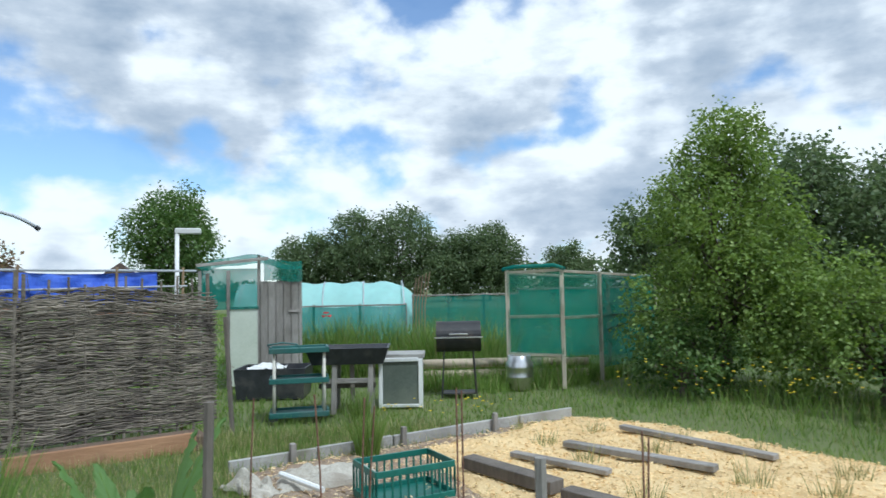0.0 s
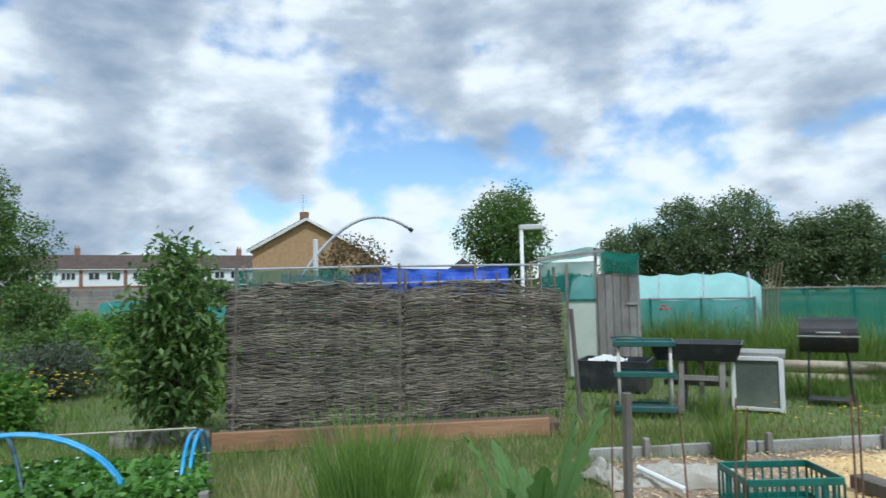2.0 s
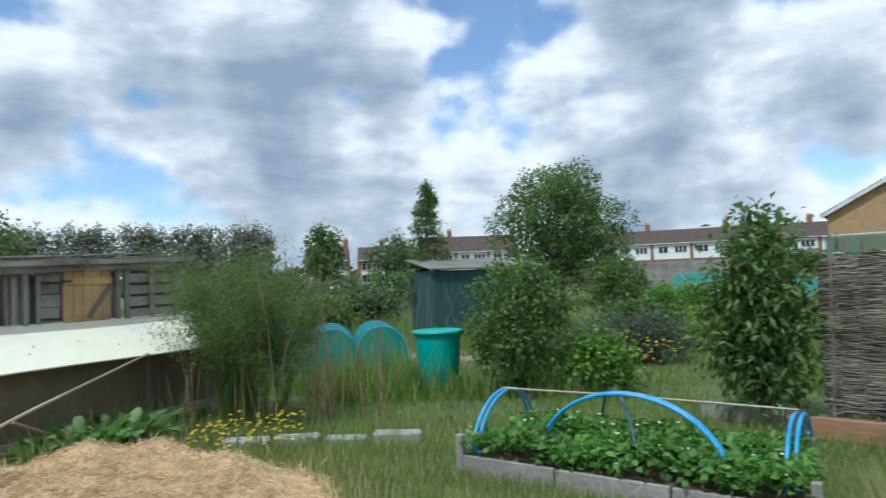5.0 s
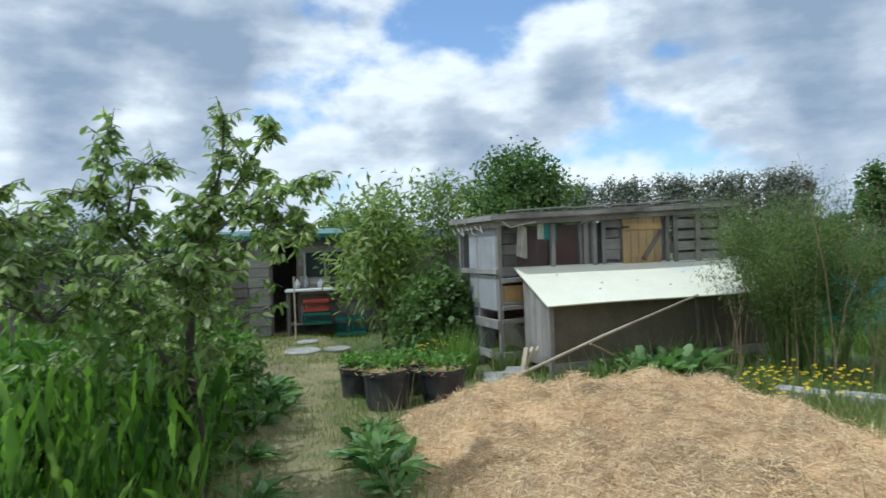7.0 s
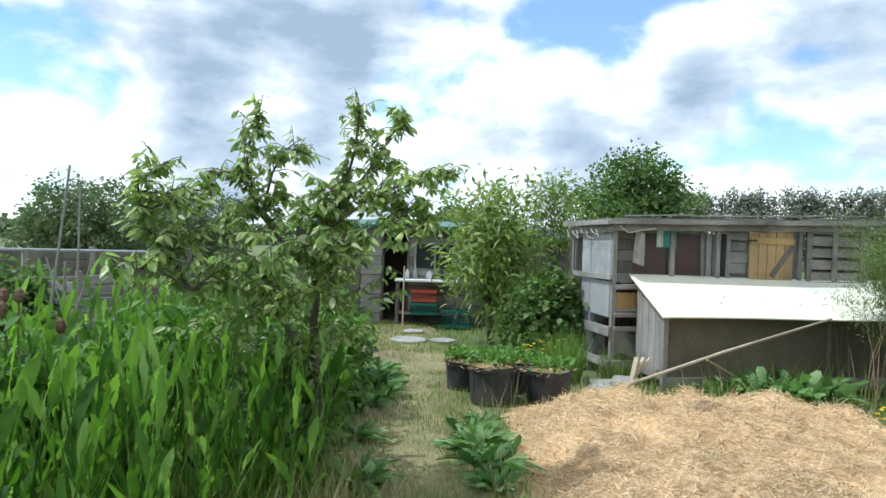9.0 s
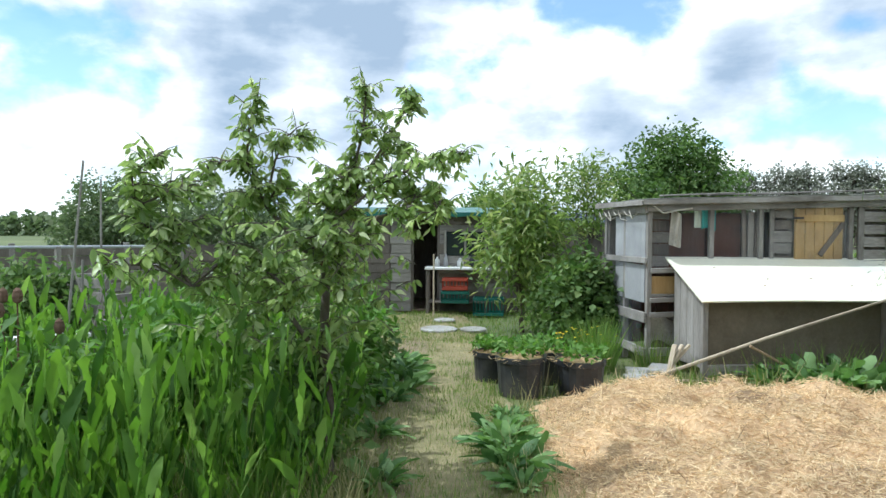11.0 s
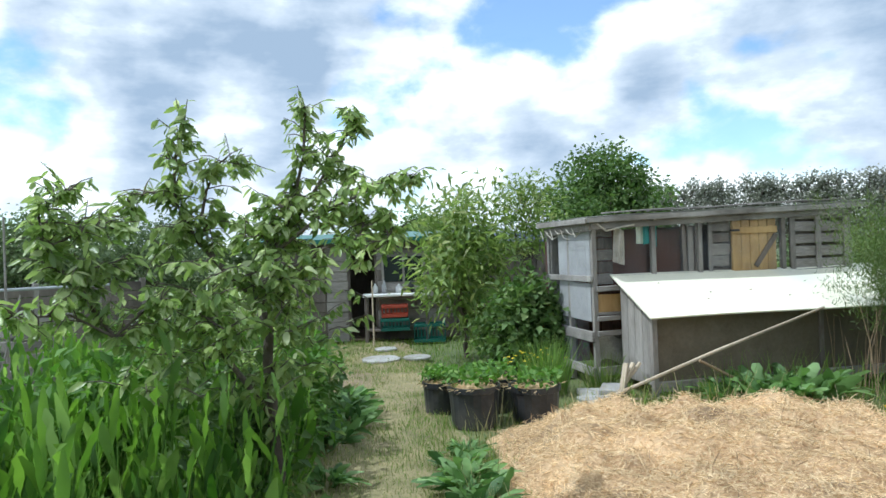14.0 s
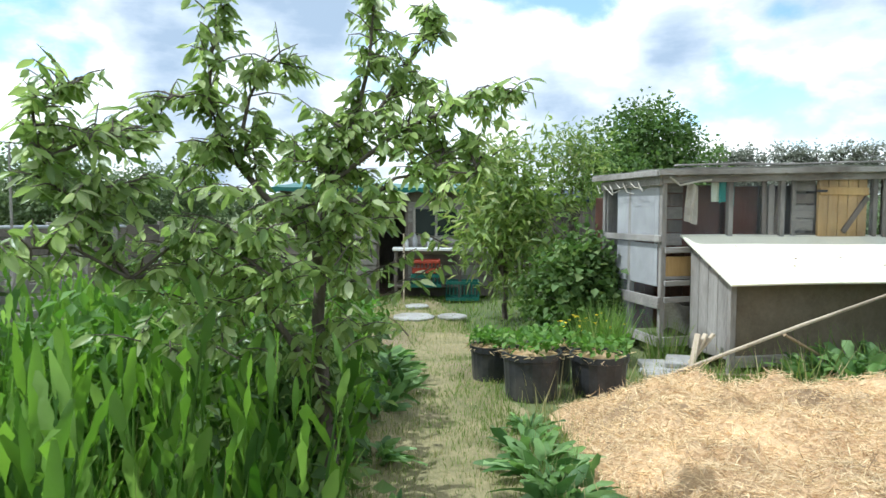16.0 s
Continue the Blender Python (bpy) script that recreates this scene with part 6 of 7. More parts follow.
for k, (x, y, rz, sx, sy, z) in enumerate(((-6.4, -3.66, 35, 0.42, 0.3, 0.03), (-6.52, -3.52, 20, 0.36, 0.24, 0.08), (-6.18, -3.58, 50, 0.3, 0.2, 0.02))):
    t = thing("paving_slab", x, y, z, rz, "broken grey paving slab by a chicken run", "slab", "slabs by the run")
    part("slab", Geo().box((0, 0, 0), (sx, sy, 0.05), bevel=0.01), "concrete", t)
t = thing("firewood", -6.42, -3.4, 0.1, 0, "split pale kindling leaning on a coop", "firewood")
for k in range(3):
    part("stick", Geo().beam((0.05 * k, 0.03 * k, 0), (-0.12 + 0.05 * k, 0.16 - 0.05 * k, 0.26), 0.05, 0.025), "log", t)


# ---- shed at the end of the path ----
SU = Vector((-0.68, 0.73, 0)).normalized()


def garden_shed():
    """Local x along its front, local y backwards."""
    t = thing("garden_shed", -7.86, -9.3, 0, math.degrees(math.atan2(SU.y, SU.x)), "rustic board shed with an open dark doorway and green roof", "shed")
    W, D, H = 2.2, 1.9, 1.66
    for k in range(10):
        z = 0.09 + k * 0.169
        part("board", Geo().box((0.17, -0.012 - 0.006 * (k % 2), z), (0.36 + 0.02 * math.sin(k * 3), 0.03, 0.17), rz=0, m=Matrix.Rotation(radians(-7), 4, "X") @ Matrix.Rotation(radians(1.5 * math.sin(k * 2.2)), 4, "Y")), "wood_grey_h", t)
        part("board", Geo().box((1.52, -0.012, z), (1.34, 0.03, 0.17), m=Matrix.Rotation(radians(-7), 4, "X")), "wood_grey_h" if k % 3 else "wood_dark", t)
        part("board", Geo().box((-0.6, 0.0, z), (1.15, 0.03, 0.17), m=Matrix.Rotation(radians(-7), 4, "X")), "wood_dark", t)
    for px in (0.0, 0.36, 0.84, W):
        part("post", Geo().beam((px, 0.04, 0), (px, 0.04, H), 0.06, 0.06), "wood_dark", t)
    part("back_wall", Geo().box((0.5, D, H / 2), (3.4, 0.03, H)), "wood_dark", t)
    for px in (-1.15, W):
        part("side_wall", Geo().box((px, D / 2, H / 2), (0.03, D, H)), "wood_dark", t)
    part("floor", Geo().box((0.5, D / 2, 0.02), (3.3, D, 0.03)), "soil", t)
    part("roof", Geo().sheet(lambda u, v: (-1.3 + 3.7 * u, -0.2 + 2.3 * v, H + 0.03 + 0.16 * v + 0.02 * noise.noise(Vector((u * 12, v * 5, 0)))), 20, 6, 0.03), "wood_dark", t)
    part("roof_cover", Geo().sheet(lambda u, v: (-1.32 + 3.74 * u, -0.24 + 2.3 * v, H + 0.075 + 0.16 * v + 0.03 * noise.noise(Vector((u * 12, v * 5, 0)))), 24, 6, 0.01), "crate_green", t, "torn green roof sheet")
    part("cover_edge", Geo().sheet(lambda u, v: (-1.3 + 3.7 * u, -0.25, H + 0.08 - (0.07 + 0.05 * noise.noise(Vector((u * 25, 0, 0)))) * v), 40, 2, 0.008), "crate_green", t, "hanging green sheet edge")
    win = part("window", Geo().box((1.3, -0.04, 1.2), (0.7, 0.02, 0.42)), "glass", t)
    for px in (0.95, 1.3, 1.65):
        part("bar", Geo().box((px, -0.06, 1.2), (0.04, 0.03, 0.46)), "wood_grey", win)


garden_shed()


def bench(x, y):
    t = thing("potting_bench", x, y, 0, math.degrees(math.atan2(SU.y, SU.x)), "potting bench with a white top", "bench")
    part("top", Geo().box((0, 0, 0.78), (1.1, 0.45, 0.04)), "white_paint", t)
    for sx in (-0.5, 0.5):
        for sy in (-0.18, 0.18):
            part("leg", Geo().beam((sx, sy, 0), (sx, sy, 0.76), 0.05, 0.05), "wood_dark", t)
    part("shelf", Geo().box((0, 0, 0.2), (1.05, 0.4, 0.03)), "wood_dark", t)
    for k, (px, h, r, mn) in enumerate(((-0.35, 0.17, 0.045, "white_paint"), (-0.2, 0.22, 0.04, "grey_board"), (0.05, 0.15, 0.06, "white_paint"), (0.25, 0.2, 0.05, "black_plastic"))):
        ob = solo("bottle", Geo().lathe([(r, 0), (r, h * 0.65), (r * 0.4, h * 0.85), (r * 0.4, h)], 12), mn, "small plastic bottle on a potting bench", "bottle", smooth=True)
        p = t.matrix_basis @ Vector((px, 0.05, 0.8))
        ob.matrix_basis = pose(p.x, p.y, p.z)


bench(-8.55, -8.35)
bx, by = SU.x, SU.y
crate(-8.4, -8.25, 0.42, 133, 0.42, 0.3, 0.2, "crate_red", "plastic_crate", "red slatted plastic crate under a potting bench")
crate(-8.4, -8.25, 0.2, 133, 0.46, 0.34, 0.2, "crate_green", "plastic_crate", "green plastic crate under a red crate")
crate(-8.75, -7.8, 0.0, 130, 0.5, 0.36, 0.3, "crate_green", "plastic_crate", "green plastic crate beside a potting bench")
t = thing("cane", -7.75, -8.1, 0, 0, "upright cane in front of a bench", "cane")
part("cane", Geo().tube([(0, 0, 0), (0.02, 0.02, 1.05)], 0.014, 6), "log", t)
for k, (x, y, rz, s) in enumerate(((-6.9, -7.1, 20, 0.55), (-7.25, -6.75, 70, 0.4), (-7.6, -7.7, 10, 0.35))):
    t = thing("paving_slab", x, y, 0.02, rz, "flat grey stepping stone in dry grass", "slab", "stepping stones")
    part("slab", Geo().lathe([(s * 0.5, 0), (s * 0.5, 0.02), (s * 0.46, 0.03)], 9), "concrete", t)
# back fence, canes and rails
board_fence(-1.2, -14.0, -6.8, -13.6, 1.1, "old dark board fence at the back of the plot", "wood_dark", n=6)
board_fence(1.5, -11.5, -1.4, -12.6, 1.0, "old dark board fence beside compost heaps", "wood_dark", n=5)
t = thing("scaffold_rail", -3.4, -11.6, 0, 12, "horizontal grey pipe on low posts", "rail")
part("rail", Geo().tube([(-2.1, 0, 1.12), (2.2, 0, 1.18)], 0.025, 8), "pipe_grey", t)
for px in (-1.9, 0.2, 2.1):
    part("post", Geo().beam((px, 0, 0), (px, 0, 1.16), 0.07, 0.07), "wood_grey", t)
for x, y, h, lx, ly in ((-1.88, -6.3, 2.0, -0.17, 0.1), (-2.6, -7.6, 1.95, 0.0, 0.02), (-2.05, -6.3, 1.2, 0.0, 0.05), (-2.6, -7.3, 1.2, 0.35, -0.1), (-2.2, -7.0, 1.25, -0.3, 0.1), (-3.1, -6.9, 1.15, 0.3, 0.1), (-2.9, -8.6, 1.1, 0.1, 0.0)):
    t = thing("cane", x, y, 0, 0, "tall garden cane standing in a plant row", "cane", "garden canes")
    part("cane", Geo().tube([(0, 0, -0.05), (lx, ly, h)], [0.014, 0.009], 6), "wood_grey", t)
t = thing("compost_bin", -3.2, -9.4, 0, 20, "slatted grey timber compost bin", "compost bin")
for k in range(6):
    part("slat", Geo().box((0, 0, 0.08 + 0.15 * k), (1.5, 0.025, 0.11)), "wood_grey_h", t)
    part("slat", Geo().box((0.75, 0.5, 0.08 + 0.15 * k), (0.025, 1.0, 0.11)), "wood_grey_h", t)
for px in (-0.74, 0, 0.74):
    part("post", Geo().beam((px, 0.04, 0), (px, 0.04, 0.95), 0.06, 0.06), "wood_grey", t)
t = thing("storage_tub", -1.95, -6.75, 0, 24, "pale grey plastic storage tub standing among herbs", "tub")
part("body", Geo().add([(sx * w, sy * w, z) for w, z in ((0.15, 0.0), (0.19, 0.5)) for sx, sy in ((-1, -1), (1, -1), (1, 1), (-1, 1))], [(3, 2, 1, 0), (4, 5, 6, 7), (0, 1, 5, 4), (1, 2, 6, 5), (2, 3, 7, 6), (3, 0, 4, 7)]), "grey_board", t)
part("lid", Geo().box((0, 0, 0.52), (0.42, 0.42, 0.045), bevel=0.015), "white_paint", t)


def straw_heap(x, y, rz):
    def fn(u, v):
        e = (math.sin(math.pi * u) * math.sin(math.pi * v)) ** 0.6
        return (u - 0.5) * 1.1, (v - 0.5) * 0.7, 0.44 * e * (0.85 + 0.5 * noise.noise(Vector((u * 4, v * 4, 7)))) - 0.02
    ob = solo("straw_heap", Geo().sheet(fn, 30, 20), "straw_bed", "heap of old pale straw behind tall herbs", "straw heap")
    ob.matrix_basis = pose(x, y, 0, 0, 0, rz)


straw_heap(-3.07, -6.66, 20)


# ---- plants near the camera ----
def near_tree():
    """Young pear-like tree: bent limbs from one low fork, short spurs with drooping oval leaves."""
    rng = np.random.default_rng(31)
    t = thing("young_fruit_tree", -2.55, -3.52, 0, 0, "young fruit tree with drooping pointed leaves on bent limbs", "tree")
    t.matrix_basis = t.matrix_basis @ Matrix.Diagonal((1, 1, 0.972, 1))
    g = Geo()
    fork = Vector((0.00, -0.03, 1.29))
    low = Vector((0.02, 0.03, 0.7))
    limb(g, (0, 0, -0.1), low, 0.036, 0.03, rng, 0.05, 5, 8)
    limb(g, low, fork, 0.029, 0.024, rng, 0.05, 4, 8)
    # each limb: where it springs from, its bends, its thickness at the root
    right = [fork] + [Vector(p) for p in [(-0.05, 0.01, 1.57), (-0.11, 0.07, 1.78), (-0.16, 0.12, 2.07), (-0.17, 0.14, 2.33)]]
    left = [fork] + [Vector(p) for p in [(0.19, -0.01, 1.43), (0.33, -0.10, 1.64), (0.45, -0.09, 1.85), (0.47, -0.02, 2.03), (0.45, 0.04, 2.17)]]
    limbs = [(right, 0.019), (left, 0.018),
             ([right[1]] + [Vector(p) for p in [(-0.26, 0.10, 1.92), (-0.36, 0.17, 2.12), (-0.44, 0.25, 2.33)]], 0.012),
             ([right[1]] + [Vector(p) for p in [(-0.16, 0.29, 1.77), (-0.28, 0.44, 1.86), (-0.38, 0.57, 1.96), (-0.44, 0.64, 1.92)]], 0.011),
             ([fork] + [Vector(p) for p in [(-0.11, 0.32, 1.58), (-0.23, 0.44, 1.61), (-0.34, 0.56, 1.60)]], 0.01),
             ([left[2]] + [Vector(p) for p in [(0.30, -0.05, 1.89), (0.26, 0.02, 2.03), (0.14, 0.04, 2.02)]], 0.009),
             ([low] + [Vector(p) for p in [(0.40, -0.05, 1.28), (0.75, -0.08, 1.21), (0.86, -0.14, 1.41), (0.98, -0.18, 1.61), (1.00, -0.17, 1.77), (0.87, -0.16, 1.88)]], 0.016)]
    for way, r in limbs:
        n = len(way) - 1
        g.tube(way, [r * (1 - 0.78 * i / n) for i in range(n + 1)], 7, cap=False)
    joints = [p for way, _ in limbs for p in way[1:]]
    for tip in [(-0.3, 0.22, 1.75), (-0.4, 0.32, 1.72), (-0.15, 0.12, 1.85), (-0.35, 0.27, 2.0), (0.25, -0.03, 1.75), (0.1, -0.08, 1.65), (0.45, -0.08, 1.7), (0.7, -0.13, 1.7), (-0.4, 0.47, 1.75), (-0.45, 0.52, 1.66), (-0.2, 0.02, 1.6), (-0.05, -0.1, 1.8), (0.62, -0.21, 1.81), (0.00, -0.18, 1.71), (-0.08, -0.11, 1.73), (0.15, 0.30, 1.43), (0.42, -0.34, 1.59), (0.66, -0.34, 1.75), (0.72, -0.07, 1.54), (0.43, 0.21, 1.36), (0.61, 0.10, 1.36), (0.36, 0.27, 1.17), (0.05, 0.26, 1.28), (0.89, -0.05, 1.53), (1.17, -0.05, 1.34)]:
        tip = Vector(tip)
        root = min(joints, key=lambda p: (p - tip).length + 0.8 * max(0, p.z - tip.z + 0.1))
        limbs.append(([root, root.lerp(tip, 0.5) + Vector((rng.normal() * 0.03, rng.normal() * 0.03, 0.05)), tip], 0.008))
        g.tube(limbs[-1][0], [0.007, 0.005, 0.003], 6, cap=False)
    P, D, LL = [], [], []

    def spur(base, way, length, leaves):
        e = base + way * length
        g.tube([base, base.lerp(e, 0.5) + Vector((0, 0, 0.012)), e], [0.0035, 0.0028, 0.0015], 4, cap=False)
        for k in range(leaves):
            P.append(base.lerp(e, 0.25 + 0.8 * k / leaves))
            o = rng.normal(size=3)
            D.append((o[0] + way.x * 0.4, o[1] + way.y * 0.4, o[2] * 0.5 - 0.9))
            LL.append(rng.uniform(0.034, 0.068))

    for i, (way, r) in enumerate(limbs):
        total = sum((b - a).length for a, b in zip(way, way[1:]))
        done = 0.0
        for a, b in zip(way, way[1:]):
            seg = (b - a).length
            for _ in range(max(1, int(seg / 0.013))):
                u = rng.random()
                q = (done + seg * u) / total
                if i < 2 and q < 0.32 or rng.random() > 0.35 + 0.65 * q:
                    continue
                d = Vector(rng.normal(size=3)) + Vector((0, 0, 0.25)) + (b - a).normalized() * 0.5
                spur(a.lerp(b, u), d.normalized(), rng.uniform(0.05, 0.17), 7)
            done += seg
        for _ in range(4):
            d = (way[-1] - way[-2]).normalized() + Vector(rng.normal(size=3)) * 0.6
            spur(way[-1].lerp(way[-2], 0.3 * rng.random()), d.normalized(), rng.uniform(0.02, 0.06), 5)
    # dense lower skirt of shoots
    for _ in range(170):
        q = rng.random()
        c = Vector((0.0 + 0.85 * q - 0.25 + rng.normal() * 0.1, 0.1 - 0.25 * q + rng.normal() * 0.17, rng.uniform(0.85, 1.52)))
        spur(c, Vector((rng.normal(), rng.normal(), 0.3)).normalized(), rng.uniform(0.08, 0.2), 9)
    part("trunk", g, "bark", t, "slim grey-brown trunk and limbs", smooth=True)
    LL = np.array(LL)
    v, f = strip_arrays(np.array(P), np.array(D), LL, LL * rng.uniform(0.2, 0.28, len(LL)), 4, 0.35, 0.12, lambda q: max(0.04, math.sin(math.pi * (q * 0.93 + 0.03)) ** 0.85), 0.35, 1.0)
    me = fast_mesh("crown", v, f)
    me.shade_smooth()
    part("crown", me, "leaf_walnut", t)


near_tree()
tree("peach_tree", -7.8, -6.3, 2.3, 0.7, 0.5, 3300, 0.15, "leaf_peach", "peach tree with narrow drooping leaves", lobes=16, seed=33, spiky=0.35, slim=0.15, trunk_r=0.04, hollow=0.3)
tree("peach_tree", -8.9, -5.95, 2.6, 0.5, 1.3, 1800, 0.1, "leaf_peach", "slim young fruit tree behind a peach tree", lobes=8, seed=34, spiky=0.4, slim=0.16, trunk_r=0.03)
tree("copper_shrub", -13.5, 15.2, 3.1, 1.2, 0.8, 2600, 0.11, "leaf_copper", "thin reddish-brown shrub behind a woven fence", "shrub", lobes=10, seed=350, spiky=0.4, hollow=0.2)
tree("rose_bush", -7.15, -4.85, 1.12, 0.42, 0.1, 3000, 0.085, "leaf_mid", "dark green leafy bush beside black pots", "shrub", lobes=12, seed=35, slim=0.45)
tree("rose_bush", -7.4, -5.2, 0.8, 0.42, 0.05, 1600, 0.08, "leaf_mid", "low leafy bush beside a chicken run", "shrub", lobes=10, seed=36, slim=0.4)
tree("buddleia", -6.1, 4.0, 2.05, 0.47, 0.05, 5400, 0.1, "leaf_mid", "tall dark buddleia bush at the end of a woven fence", "shrub", lobes=20, seed=37, spiky=0.3, slim=0.2)
tree("currant_bush", -8.75, 2.4, 1.68, 0.75, 0.05, 8000, 0.06, "leaf_mid", "grey-green fruit bush in long grass", "shrub", lobes=18, seed=39, spiky=0.2)
tree("currant_bush", -8.3, 3.3, 0.6, 0.55, 0.02, 2600, 0.07, "leaf_bright", "low leafy plants with yellow flowers", "shrub", lobes=10, seed=40, slim=0.45)
tree("lavender_bush", -10.6, 4.9, 0.65, 0.9, 0.02, 6000, 0.07, "leaf_purple", "grey-purple sage bush in rough grass", "shrub", lobes=14, seed=42, squash=0.8, slim=0.2)
tree("lavender_bush", -10.0, 3.9, 0.55, 0.65, 0.02, 4500, 0.07, "leaf_purple", "low grey-green herb bush in a bed", "shrub", lobes=12, seed=43, squash=0.8, slim=0.2)
tree("shrub", -9.2, 5.9, 1.05, 0.55, 0.02, 3600, 0.06, "leaf_lime", "lime-green shrub in flower", "shrub", lobes=12, seed=44)
tree("currant_bush", -15.6, 8.2, 1.0, 0.7, 0.02, 3000, 0.08, "leaf_bright", "small fruit bush in a far bed", "shrub", lobes=10, seed=45)
tree("currant_bush", -16.5, 9.6, 1.0, 0.7, 0.02, 3000, 0.08, "leaf_bright", "small fruit bush in a far bed", "shrub", lobes=10, seed=46)
tree("currant_bush", -12.9, 6.1, 0.75, 0.8, 0.02, 3000, 0.08, "leaf_mid", "low green bush in a vegetable bed", "shrub", lobes=10, seed=47)
tree("elder_bush", -2.3, -9.0, 0.95, 0.7, 0.05, 3500, 0.09, "leaf_mid", "dark bush in front of a board fence", "shrub", lobes=12, seed=48)
tree("currant_bush", -0.9, -7.6, 0.8, 0.7, 0.05, 3500, 0.08, "leaf_mid", "green bush behind tall leafy herbs", "shrub", lobes=12, seed=49)


def asparagus(x, y, h, r, stems, seed, label):
    """Feathery clump: thin stems fanning out, each with short fine needles."""
    rng = np.random.default_rng(seed)
    t = thing("asparagus_clump", x, y, 0, 0, label, "plant")
    P, D = [], []
    for i in range(stems):
        a, q = rng.random() * 6.28, r * rng.random() ** 0.6
        tip = Vector((q * math.cos(a), q * math.sin(a), h * rng.uniform(0.55, 1.0)))
        base = Vector((0.12 * math.cos(a), 0.12 * math.sin(a), -0.03))
        mid = base.lerp(tip, 0.5) - Vector((tip.x, tip.y, 0)) * 0.15
        part("stem", Geo().tube([base, mid, tip], [0.006, 0.004, 0.0015], 4, cap=False), "frond", t)
        n = 420
        k = rng.random(n) ** 0.7
        for kk in (k,):
            pts = np.array(mid)[None] * (1 - kk)[:, None] + np.array(tip)[None] * kk[:, None]
            P.append(pts + rng.normal(size=(n, 3)) * np.array([0.085, 0.085, 0.06]))
            D.append(rng.normal(size=(n, 3)) + np.array([0, 0, 0.7]))
    P, D = np.concatenate(P), np.concatenate(D)
    v, f = leaf_arrays(P, D, 0.05 * rng.uniform(0.6, 1.5, len(P)), 0.0036, 0, 0)
    part("fronds", fast_mesh("fronds", v, f), "frond", t)


asparagus(-7.95, -1.05, 1.9, 0.9, 85, 51, "feathery green asparagus clump with thin stems")
asparagus(-7.7, -0.7, 1.45, 0.8, 45, 52, "feathery asparagus fern leaning over kerb stones")


def bare_stems(x, y, n, h, spread, seed, label, material="cane"):
    rng = np.random.default_rng(seed)
    t = thing("dry_plant", x, y, 0, 0, label, "plant")
    for i in range(n):
        a, q = rng.random() * 6.28, spread * rng.random() ** 0.5
        bx, by = q * math.cos(a), q * math.sin(a)
        hh = h * rng.uniform(0.5, 1.0)
        lx, ly = rng.normal() * 0.12 * hh, rng.normal() * 0.12 * hh
        part("stem", Geo().tube([(bx, by, 0), (bx + lx * 0.3, by + ly * 0.3, hh * 0.5), (bx + lx, by + ly, hh)], [0.005, 0.004, 0.0015], 4, cap=False), material, t)


bare_stems(-7.75, -0.55, 26, 2.25, 0.55, 61, "tall thin bare stems rising from asparagus")
bare_stems(-7.9, 0.15, 34, 1.25, 0.55, 62, "thin bare stems in a herb patch")
bare_stems(-13.0, 1.6, 12, 2.0, 0.9, 63, "row of thin bean canes in front of a green shed", "wood_grey")


def broadleaf(name, label, category, seed, leaves, length, width, up, droop, material, spread=0.12, stems=0, group="", seg=6, wave=0.3, stalk=0.25):
    """A clump of long leaves from one crown; returned for copying."""
    rng = np.random.default_rng(seed)
    t = thing(name, 0, 0, -50, 0, label, category, group)
    for k in range(leaves):
        a = k * 2.4 + rng.normal() * 0.3
        q = spread * rng.random() ** 0.5
        out = rng.uniform(0.1, 1.0) * (1 - up)
        P = np.array([[q * math.cos(a), q * math.sin(a), 0.0]])
        D = np.array([[math.cos(a) * out, math.sin(a) * out, 1.0]]) + rng.normal(size=(1, 3)) * 0.1
        ln = length * rng.uniform(0.5, 1.1)
        w = width * (0.55 + 0.45 * ln / length) * rng.uniform(0.75, 1.2)
        v, f = strip_arrays(P, D, ln, w, seg, droop * rng.uniform(0.5, 1.6), wave, curve=0.13, ragged=0.16, prof=lambda s: 0.12 if s < stalk else 0.12 + 0.88 * math.sin(math.pi * min(0.985, (s - stalk) / (1.02 - stalk) * 0.92 + 0.06)) ** 0.75)
        me = fast_mesh("leaf", v, f)
        me.shade_smooth()
        part("leaf", me, material, t)
    return t


def scatter_in(poly, n, rng, gap=0.0):
    xs, ys = [p[0] for p in poly], [p[1] for p in poly]
    got = []
    tries = 0
    while len(got) < n and tries < n * 60:
        tries += 1
        x, y = rng.uniform(min(xs), max(xs)), rng.uniform(min(ys), max(ys))
        if inside(poly, np.array([x]), np.array([y]))[0] and all((x - a) ** 2 + (y - b) ** 2 > gap * gap for a, b in got):
            got.append((x, y))
    return got


